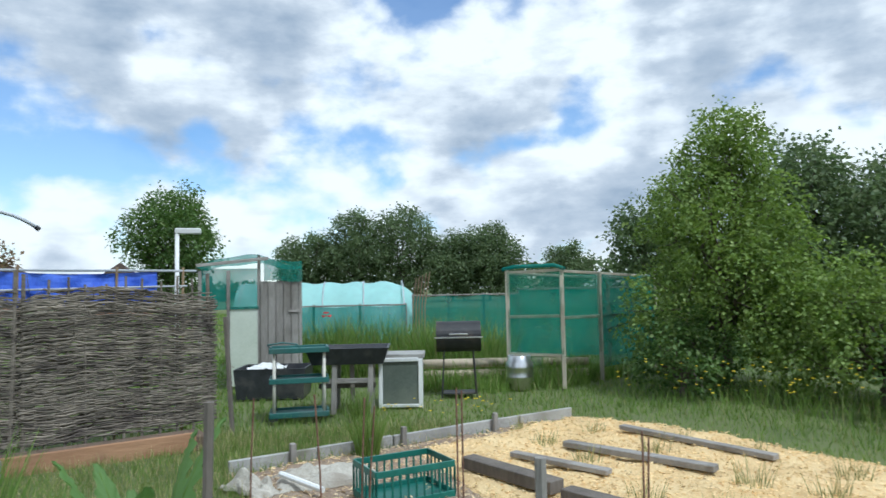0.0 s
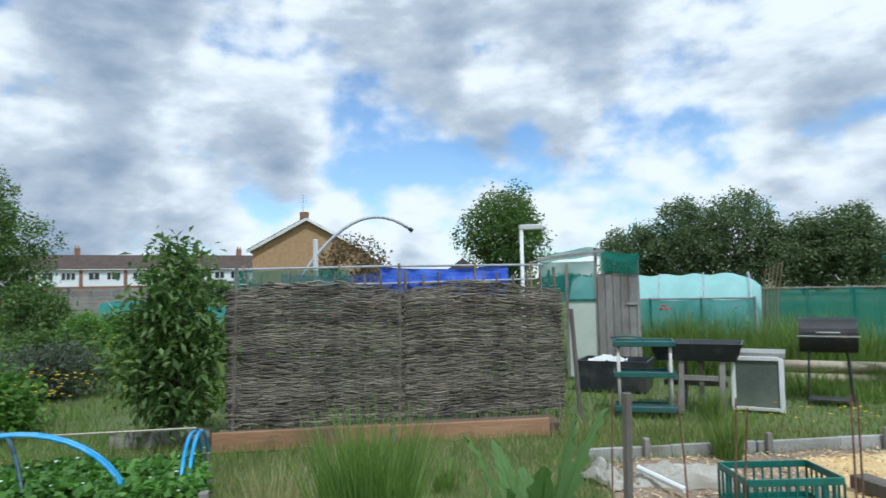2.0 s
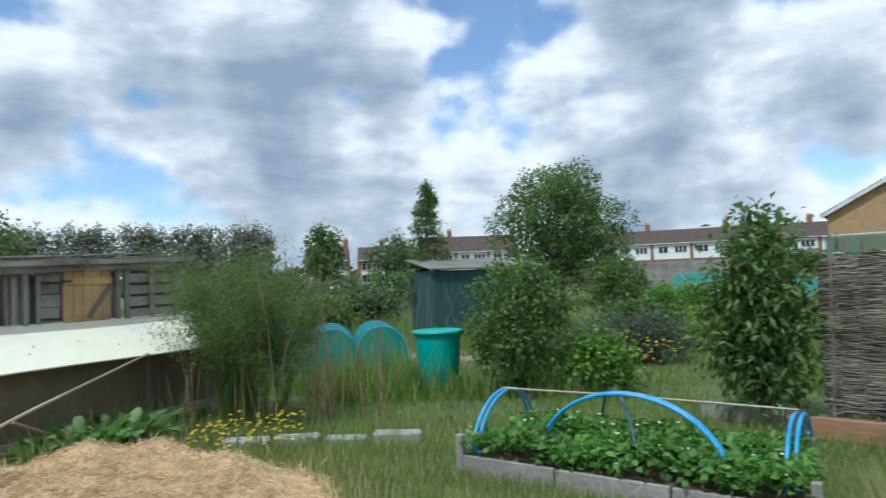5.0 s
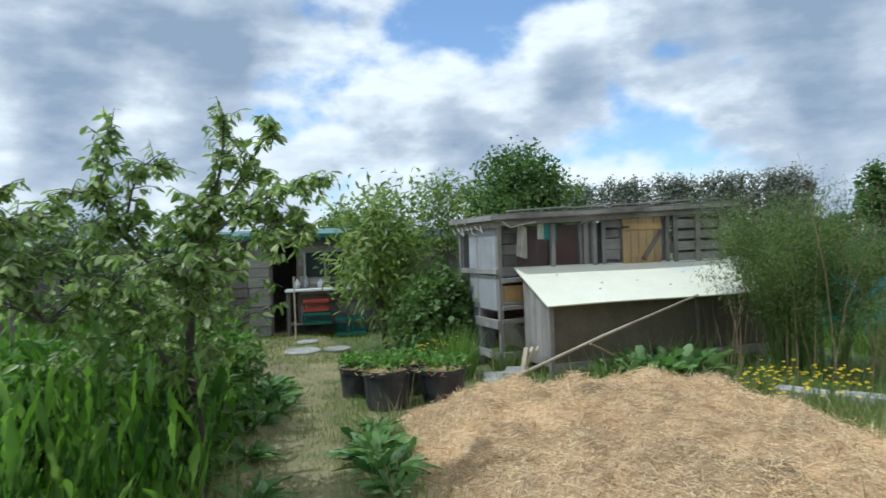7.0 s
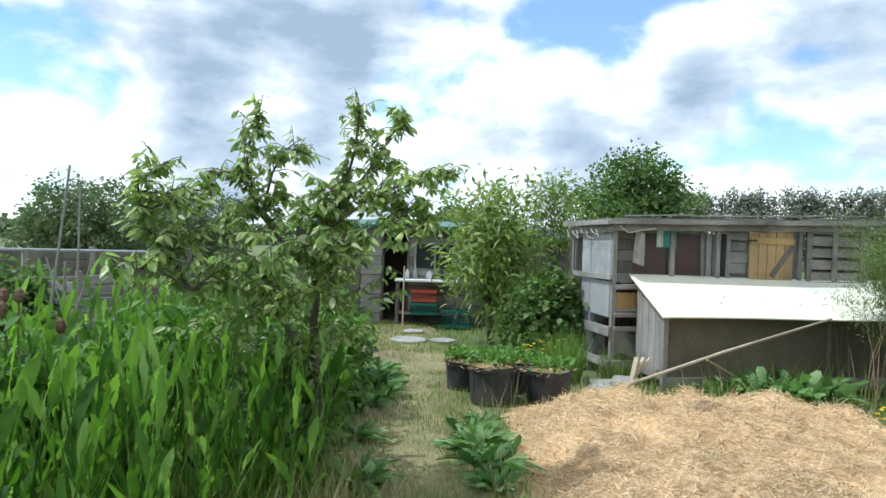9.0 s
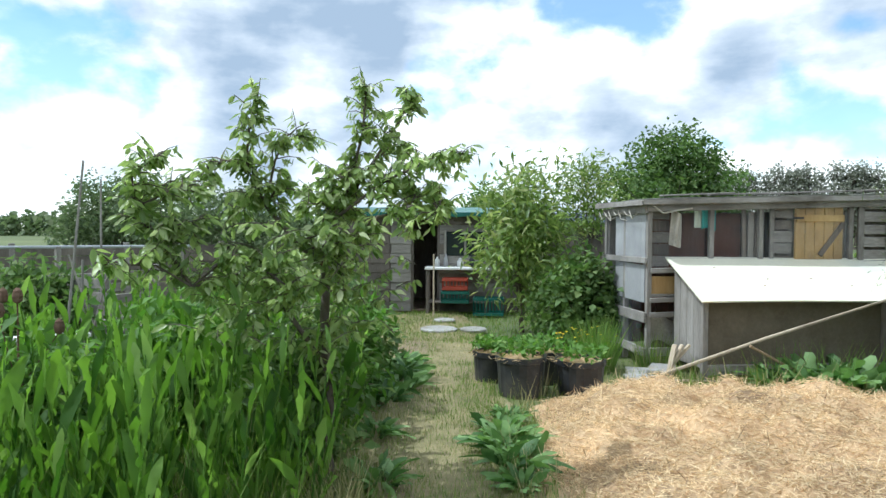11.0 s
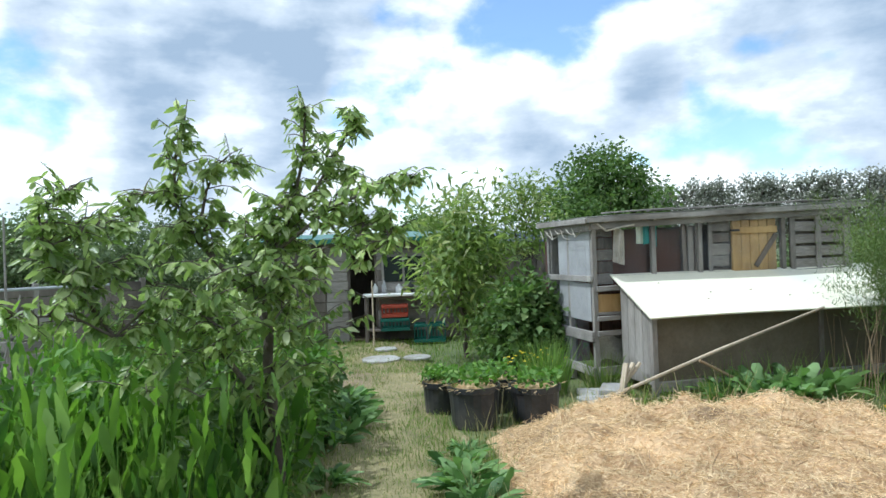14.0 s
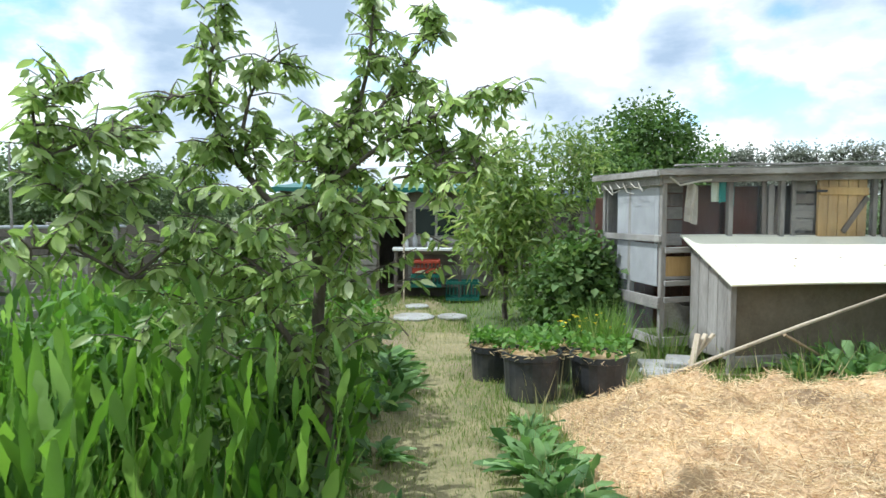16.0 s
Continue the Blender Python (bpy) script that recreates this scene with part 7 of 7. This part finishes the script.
rng = np.random.default_rng(77)
def leafy_stems(seed, tall):
    """Upright stems with pointed leaves that rise from them, the lower ones larger."""
    r = np.random.default_rng(seed)
    t = thing("horseradish", 0, 0, -50, 0, "tall upright bright green leafy herb clump", "plant", "tall herb clumps")
    for s in range(3):
        a0 = s * 2.1 + r.normal() * 0.4
        bx, by = 0.1 * math.cos(a0), 0.1 * math.sin(a0)
        h = tall * r.uniform(0.62, 0.85)
        lx, ly = bx * r.uniform(0.5, 1.6), by * r.uniform(0.5, 1.6)
        part("stem", Geo().tube([(bx, by, 0), (bx + lx * 0.4, by + ly * 0.4, h * 0.55), (bx + lx, by + ly, h)], [0.007, 0.006, 0.003], 5, cap=False), "leaf_horse", t)
        for k in range(7):
            q = 0.1 + 0.88 * k / 6
            a = k * 2.4 + a0 + r.normal() * 0.3
            P = np.array([[bx + lx * q, by + ly * q, h * q]])
            out = r.uniform(0.08, 0.5) * (1.15 - 0.6 * q)
            D = np.array([[math.cos(a) * out, math.sin(a) * out, 1.0]])
            ln = (0.33 - 0.1 * q) * r.uniform(0.6, 1.25)
            v, f = strip_arrays(P, D, ln, ln * r.uniform(0.06, 0.105), 8, r.uniform(0.0, 0.3), 0.35, curve=0.12, ragged=0.14, prof=lambda u: 0.1 + 0.9 * math.sin(math.pi * min(0.97, max(0.03, (u - 0.1) / 0.92))) ** 0.8 if u > 0.1 else 0.1)
            me = fast_mesh("leaf", v, f)
            me.shade_smooth()
            part("leaf", me, "leaf_horse", t)
    return t


kinds = [leafy_stems(80 + k, (1.18, 1.08, 0.98, 0.88, 0.75)[k]) for k in range(5)]
spots = scatter_in(HERB, 200, rng, 0.12)
for i, (x, y) in enumerate(spots):
    s = rng.uniform(0.72, 1.15)
    src = kinds[i % 5]
    ob = src if i < 5 else copy_thing(src, pose(0, 0, 0))
    ob.matrix_basis = pose(x, y, 0, 0, 0, rng.uniform(0, 360)) @ Matrix.Scale(s, 4)
# comfrey clumps at the edges of the straw
kinds = [broadleaf("comfrey", "comfrey clump with broad soft green leaves", "plant", 90 + k, 46, 0.36, 0.046, 0.2, 0.8, "leaf_comfrey", 0.16, group="comfrey clumps") for k in range(3)]
spots = [(-6.95, -2.25, 0.85), (-7.1, -1.9, 0.95), (-6.7, -2.1, 0.75), (-6.75, -2.5, 0.6), (-7.3, -2.05, 0.8), (-3.75, -3.2, 0.72), (-3.55, -2.95, 0.72), (-3.3, -2.7, 0.5), (-3.95, -3.42, 0.62), (-4.3, -3.62, 0.45), (-3.0, -2.3, 0.4), (-3.05, -1.7, 0.35), (-3.35, -1.3, 0.5), (-3.3, -1.0, 0.45), (-3.7, -0.6, 0.4), (-4.6, -5.2, 0.8), (-4.25, -4.85, 0.75), (-3.9, -4.65, 0.7), (-4.9, -5.6, 0.8), (-3.3, -4.0, 0.6), (-2.75, -3.3, 0.6)]
tall_kinds = [broadleaf("comfrey", "tall comfrey clump with broad upright leaves", "plant", 96 + k, 44, 0.5, 0.066, 0.5, 0.75, "leaf_comfrey", 0.2, group="comfrey clumps") for k in range(2)]
for i, (x, y, s) in enumerate(spots):
    if i < 5:
        ob = tall_kinds[i] if i < 2 else copy_thing(tall_kinds[i % 2], pose(0, 0, 0))
    else:
        ob = kinds[i - 5] if i < 8 else copy_thing(kinds[i % 3], pose(0, 0, 0))
    ob.matrix_basis = pose(x, y, 0.0, 0, 0, rng.uniform(0, 360)) @ Matrix.Scale(s, 4)


def ribbed_plant(x, y):
    """Long upright leaves from one root, pleated between the side ribs, with a pale midrib."""
    r = np.random.default_rng(5)
    t = thing("horseradish_plant", x, y, 0, 0, "horseradish plant with large pleated upright leaves", "plant")
    for i in range(8):
        a = i * 2.4 + 0.5
        h, wide, out = r.uniform(0.92, 1.14) * (1.0 if i < 5 else 0.75), r.uniform(0.045, 0.07), r.uniform(0.03, 0.16)
        turn = a + r.normal() * 0.4
        side = Vector((-math.sin(turn), math.cos(turn), 0))
        way = Vector((math.cos(a) * out, math.sin(a) * out, 1)).normalized()

        def spine(q):
            return way * (h * q) + Vector((math.cos(a), math.sin(a), -0.4)) * (0.16 * h * q ** 3)

        def blade(u, v):
            q = 0.28 + 0.72 * u
            w = wide * math.sin(math.pi * min(0.985, 0.08 + 0.9 * u)) ** 0.7 * (1 + 0.1 * math.sin(u * 47 + i))
            e = 2 * v - 1
            pleat = 0.011 * math.sin(u * 58 - abs(e) * 7) * abs(e)
            return tuple(spine(q) + side * (w * e) + Vector((math.cos(turn), math.sin(turn), 0.2)) * (pleat + 0.35 * w * abs(e)) + way * (0.25 * w * abs(e)))
        leaf = part("leaf", Geo().sheet(blade, 44, 8), "leaf_fern", t, smooth=True)
        part("midrib", Geo().tube([spine(0.12 * k) for k in range(9)], [0.009 - 0.0009 * k for k in range(9)], 5, cap=False), "blade_lush", leaf, smooth=True)


ribbed_plant(-1.34, 2.32)


def tuft(x, y, n, h, r, material, seed, label, name="grass_tuft", wide=0.0055, lean=0.13, loose=0.1):
    rg = np.random.default_rng(seed)
    a, q = rg.random(n) * 6.28, r * rg.random(n) ** 0.6
    P = np.stack([q * np.cos(a), q * np.sin(a), np.zeros(n)], 1)
    D = np.stack([np.cos(a) * lean, np.sin(a) * lean, np.ones(n)], 1) + rg.normal(size=(n, 3)) * loose
    v, f = strip_arrays(P, D, h * rg.uniform(0.4, 1.1, n), wide, 3, 0.2, 0, lambda s: 1.0 - 0.9 * s)
    ob = solo(name, fast_mesh(name, v, f), material, label, "grass", "stuff")
    ob.matrix_basis = pose(x, y, 0)
    return ob


tuft(-2.3, 2.45, 1000, 0.97, 0.17, "blade_lush", 1, "tall tuft of green grass", wide=0.007, lean=0.06, loose=0.075)
tuft(-3.3, 2.75, 420, 0.5, 0.2, "blade_dry", 21, "seeding grass tuft beside a hoop bed")
tuft(-1.75, 2.5, 500, 0.62, 0.25, "blade", 3, "grass tuft beside an artichoke")
tuft(-1.05, 2.75, 400, 0.55, 0.2, "blade_dry", 4, "dry grass tuft beside an artichoke")
tuft(-6.3, -4.15, 420, 0.62, 0.2, "blade_lush", 22, "tall lush grass beside black pots", wide=0.008)
tuft(-6.75, -3.75, 200, 0.45, 0.16, "blade", 23, "grass tuft at the corner of a chicken run")
tuft(-2.9, 4.05, 120, 0.3, 0.1, "blade", 24, "grass tuft at the foot of a brown plank")
bare_stems(-8.1, -1.5, 22, 1.0, 0.4, 66, "bare reddish stems beside a coop")
tuft(-1.3, 5.95, 260, 0.5, 0.1, "blade", 5, "grass tuft growing by a concrete edging")
tuft(-1.75, 7.6, 220, 0.4, 0.1, "blade", 6, "grass tuft under a timber stand")
for k, (x, y, h) in enumerate(((0.6, 5.6, 0.22), (1.2, 5.9, 0.25), (1.7, 5.0, 0.28), (2.1, 4.7, 0.25), (0.9, 4.7, 0.2), (1.5, 6.3, 0.2), (0.3, 6.3, 0.2), (2.5, 5.2, 0.25), (1.3, 4.3, 0.25), (2.0, 5.9, 0.18), (0.1, 6.9, 0.18), (0.8, 6.8, 0.18))):
    tuft(x, y, 46, h, 0.12, "blade_dry", 70 + k, "sparse dry weed growing through wood chips", "weed")


def teasel(x, y, h, seed):
    rg = np.random.default_rng(seed)
    t = thing("teasel", x, y, 0, seed * 50, "dry brown teasel with prickly heads", "plant", "teasels")
    part("stem", Geo().tube([(0, 0, 0), (0.02, 0, h * 0.6), (0.03, 0.02, h)], [0.008, 0.006, 0.004], 5), "seedhead", t)
    for k in range(3):
        p = Vector((0.03, 0.02, h)) if k == 0 else Vector((rg.normal() * 0.13, rg.normal() * 0.13, h * rg.uniform(0.82, 0.95)))
        if k:
            part("stem", Geo().tube([(0.015, 0, h * 0.6), p], 0.003, 4), "seedhead", t)
        part("head", Geo().lathe([(0.006, -0.01), (0.02, 0.0), (0.025, 0.025), (0.018, 0.055), (0.004, 0.07)], 10, tuple(p), 0.06), "seedhead", t)


for k, (x, y, h) in enumerate(((-0.72, -3.75, 1.15), (-0.95, -3.9, 1.2), (-0.55, -4.0, 1.1), (-1.15, -4.15, 1.1), (-0.3, -3.6, 1.05))):
    teasel(x, y, h, k + 1)


# strawberries: three-part leaves, flowers
def strawberry_leaves():
    rg = np.random.default_rng(8)
    n = 5200
    u, w = rg.random(n), rg.random(n)
    A, B, C, D4 = (np.array(p) for p in (BA, BB, BC, BD))
    base = A + (B - A) * u[:, None] + ((D4 - A) + ((C - B) - (D4 - A)) * u[:, None]) * w[:, None]
    hump = np.array([noise.noise(Vector((p[0] * 2.2, p[1] * 2.2, 3))) for p in base])
    base[:, 2] = 0.15 + 0.14 * rg.random(n) + 0.1 * hump
    D = rg.normal(size=(n, 3)) * np.array([1, 1, 0.5]) + np.array([0, 0, 0.3])
    v, f = leaf_arrays(base, D, 0.07 * rg.uniform(0.7, 1.3, n), 0.027, 0.3, 0.1)
    solo("strawberry_plants", fast_mesh("strawberry_plants", v, f), "leaf_straw", "dense strawberry foliage filling a raised bed", "plants", "stuff")
    k = rg.integers(0, n, 70)
    flower_heads(base[k] + np.array([0, 0, 0.05]), 0.018, "petal_white", "white strawberry flowers", rg)


def flower_heads(P, r, material, label, rg):
    n = len(P)
    a = np.arange(5) * 2 * math.pi / 5
    PP = np.repeat(P, 5, 0)
    D = np.stack([np.tile(np.cos(a), n), np.tile(np.sin(a), n), np.full(n * 5, 0.35)], 1)
    v, f = leaf_arrays(PP, D, r, r * 0.45, 0.1, 0)
    solo("flowers", fast_mesh("flowers", v, f), material, label, "flowers", "stuff")


strawberry_leaves()
rg = np.random.default_rng(12)
for poly, n, z, mat_, lab in (([(-8.9, 2.8), (-7.8, 2.7), (-7.6, 4.2), (-8.8, 4.2)], 90, (0.3, 0.62), "petal_yellow", "yellow flowers among low leaves"), ([(-7.1, -1.25), (-6.5, -1.3), (-6.3, -0.4), (-6.9, -0.3)], 110, (0.08, 0.3), "petal_yellow", "yellow marigolds beside the straw bed"), ([(-10, 5.2), (-8.5, 5.3), (-8.6, 6.4), (-9.9, 6.4)], 80, (0.4, 1.0), "petal_yellow", "yellow blossom on a lime shrub"), ([(1.2, 8.4), (4, 6.8), (4.5, 7.4), (2, 9.2)], 70, (0.2, 0.6), "petal_yellow", "small yellow wildflowers in long grass"), ([(-6.9, -4.6), (-6.2, -4.7), (-6.2, -4.2), (-6.7, -4.1)], 40, (0.2, 0.4), "petal_yellow", "small yellow flowers beside black pots"), ([(-2, 7.8), (-0.4, 7.6), (0.2, 8.6), (-1, 8.6)], 26, (0.05, 0.12), "petal_yellow", "buttercups in the lawn")):
    pts = scatter_in(poly, n, rg)
    flower_heads(np.array([(x, y, rg.uniform(*z)) for x, y in pts]), 0.022, mat_, lab, rg)
flower_heads(np.array([(-3.35, 11.9, 1.08), (-3.31, 11.92, 1.02), (-3.38, 11.88, 1.02)]), 0.07, "petal_red", "red poppies in tall grass", rg)


# ---- grass ----
def grass_field(name, n, rmin, rmax, hmin, hmax, material, seed, keep, label, wide=0.0035, az=(-45, 185), power=0.8):
    """Blades over the open ground, thicker towards the camera."""
    rg = np.random.default_rng(seed)
    r = (rmin ** power + (rmax ** power - rmin ** power) * rg.random(n)) ** (1 / power)
    a = np.radians(rg.uniform(az[0], az[1], n))
    x, y = -r * np.sin(a), r * np.cos(a)
    ok = keep(x, y)
    x, y, r = x[ok], y[ok], r[ok]
    n = len(x)
    patch = np.array([noise.noise(Vector((px * 0.7, py * 0.7, seed))) for px, py in zip(x, y)])
    h = (hmin + (hmax - hmin) * rg.random(n) ** 1.6) * (1 + 0.7 * patch)
    h = np.maximum(h, 0.02)
    w = wide * (0.7 + 0.1 * r) * rg.uniform(0.7, 1.4, n)
    t = rg.random(n) * 6.28
    lean = h * rg.uniform(0.1, 0.75, n)
    la = rg.random(n) * 6.28
    z0 = np.full(n, -0.03)
    base = np.stack([x, y, z0], 1)
    sd = np.stack([np.cos(t) * w, np.sin(t) * w, np.zeros(n)], 1)
    tip = base + np.stack([np.cos(la) * lean, np.sin(la) * lean, h + 0.03], 1)
    v = np.stack([base - sd, base + sd, tip], 1).reshape(-1, 3)
    f = np.arange(n * 3).reshape(-1, 3)
    return solo(name, fast_mesh(name, v, f), material, label, "grass", "stuff")


BED = [tuple(p)[:2] for p in (BA, BB, BC, BD)]


def open_lawn(x, y):
    bad = inside(STRAW, x, y) & (edge_distance(STRAW, x, y) > 0.12)
    for p in (CHIPS, LITTER, PATH, BED):
        bad |= inside(p, x, y) & (edge_distance(p, x, y) > 0.08)
    return ~bad


for k, (x, y, hh, rr) in enumerate(((-4.1, -5.35, 0.95, 0.4), (-3.55, -4.85, 0.9, 0.35), (-2.95, -4.3, 0.85, 0.32), (-2.2, -4.6, 1.0, 0.4), (-3.3, -5.6, 1.0, 0.45), (-1.3, -4.2, 0.9, 0.35), (-2.5, -3.75, 0.75, 0.28))):
    tree("leafy_weed", x, y, hh, rr, 0.08, 1500, 0.085, "leaf_bright" if k % 2 else "leaf_mid", "leafy green weed among tall herbs", "plant", lobes=9, seed=300 + k, spiky=0.4, slim=0.26, trunk_r=0.012)
grass_field("lawn_grass", 400000, 0.2, 16, 0.03, 0.085, "blade", 3, open_lawn, "mown and trodden green grass", az=(-180, 180))
grass_field("rough_grass", 60000, 1.8, 7.5, 0.04, 0.12, "blade", 41, open_lawn, "rough uneven grass between beds", az=(5, 120))
grass_field("dry_lawn_grass", 70000, 1.8, 7.5, 0.04, 0.13, "blade_dry", 42, open_lawn, "dry straw-coloured blades in a lawn", 0.003, az=(5, 120))
grass_field("coop_weeds", 14000, 4, 10, 0.1, 0.4, "blade", 43, lambda x, y: inside([(-6.3, -3.25), (-6.55, -3.05), (-8.2, -1.75), (-7.9, -1.4), (-6.6, -2.5), (-6.0, -3.1)], x, y), "weeds along the foot of a coop", 0.005, az=(85, 130))
grass_field("far_grass", 90000, 14, 48, 0.1, 0.3, "blade", 4, open_lawn, "rough grass on far plots", 0.006)
RIM = [(1.0, 8.3), (2.0, 7.6), (3.3, 6.0), (5.5, 5.5), (6.5, 8.5), (3.0, 9.6)]
grass_field("long_grass", 60000, 1.2, 16, 0.15, 0.38, "blade", 5, lambda x, y: inside(RIM, x, y) | inside([(-8.3, 2.4), (-6.4, 2.2), (-6.2, 3.6), (-8.5, 4.4)], x, y) | inside([(-7.9, -1.5), (-6.7, -1.3), (-6.2, 0.2), (-7.6, 0.9)], x, y), "long seeding grass round beds")
grass_field("tall_weeds", 60000, 9, 14, 0.5, 1.05, "blade", 6, lambda x, y: inside([(-4.4, 10.9), (-0.2, 11.6), (0.0, 13.0), (-4.6, 12.1)], x, y), "tall grass and weeds before a net fence", 0.006, az=(-10, 30))
grass_field("path_grass", 65000, 2.2, 13, 0.02, 0.07, "blade_dry", 7, lambda x, y: inside(PATH, x, y), "dry yellow trodden grass", az=(110, 170))
grass_field("path_turf", 170000, 2.2, 13, 0.02, 0.08, "blade", 27, lambda x, y: inside(PATH, x, y) & (np.array([noise.noise(Vector((a * 1.1, b * 1.1, 2))) for a, b in zip(x, y)]) > -0.22), "short green turf on a path", az=(110, 170))
grass_field("verge_grass", 40000, 2, 13, 0.1, 0.35, "blade_dry", 8, lambda x, y: (inside(HERB, x, y) | ((edge_distance(STRAW, x, y) < 0.3) & ~inside(STRAW, x, y))), "dry grass at bed edges", az=(60, 185))
grass_field("herb_grass", 11000, 1.2, 6, 0.3, 0.85, "blade", 44, lambda x, y: inside(HERB, x, y), "tall grass growing among herbs", 0.0035, az=(110, 200))
grass_field("edge_grass", 34000, 1.2, 7, 0.12, 0.4, "blade_dry", 18, lambda x, y: inside(HERB_VERGE, x, y), "thin seeding grass before tall herbs", 0.0028, az=(120, 200))
grass_field("cage_weeds", 26000, 8, 13, 0.12, 0.42, "blade", 28, lambda x, y: inside([(-1.6, 9.7), (-0.2, 9.5), (0.8, 10.0), (2.2, 11.6), (-1.6, 11.4)], x, y), "long grass round a keg and logs", 0.005, az=(-20, 15))
grass_field("plot_weeds", 60000, 8.5, 22, 0.15, 0.55, "blade", 9, lambda x, y: np.array([noise.noise(Vector((a * 0.35, b * 0.35, 9))) for a, b in zip(x, y)]) > 0.05, "patchy weeds on neighbouring plots", 0.006, az=(40, 108))


# ---- loose straw, chips and litter ----
def strewn(name, poly, field, n, length, wide, material, seed, label, lift=0.01, flat=0.25):
    rg = np.random.default_rng(seed)
    xs, ys = [p[0] for p in poly], [p[1] for p in poly]
    x, y = rg.uniform(min(xs), max(xs), n), rg.uniform(min(ys), max(ys), n)
    ok = inside(poly, x, y)
    x, y = x[ok], y[ok]
    z = height_on(field, x, y) + lift * rg.random(len(x))
    P = np.stack([x, y, z], 1)
    D = rg.normal(size=(len(x), 3)) * np.array([1, 1, flat])
    L = length * rg.uniform(0.5, 1.5, len(x))
    v, f = leaf_arrays(P, D, L, wide, 0.2, 0.05)
    return solo(name, fast_mesh(name, v, f), material, label, category="mulch", kind="stuff")


strewn("loose_straw", STRAW, straw_field, 95000, 0.05, 0.0025, "straw", 21, "loose straw stalks over a bed", 0.03)
strewn("straw_tufts", STRAW, straw_field, 9000, 0.09, 0.003, "straw", 24, "loose tufts of straw standing up", 0.05, 0.7)
strewn("wood_chips", CHIPS, chips_field, 26000, 0.035, 0.007, "chip_piece", 22, "scattered pale wood chips", 0.012)
strewn("leaf_litter", LITTER, litter_field, 9000, 0.05, 0.008, "straw", 23, "dry leaf litter on bare earth", 0.012)
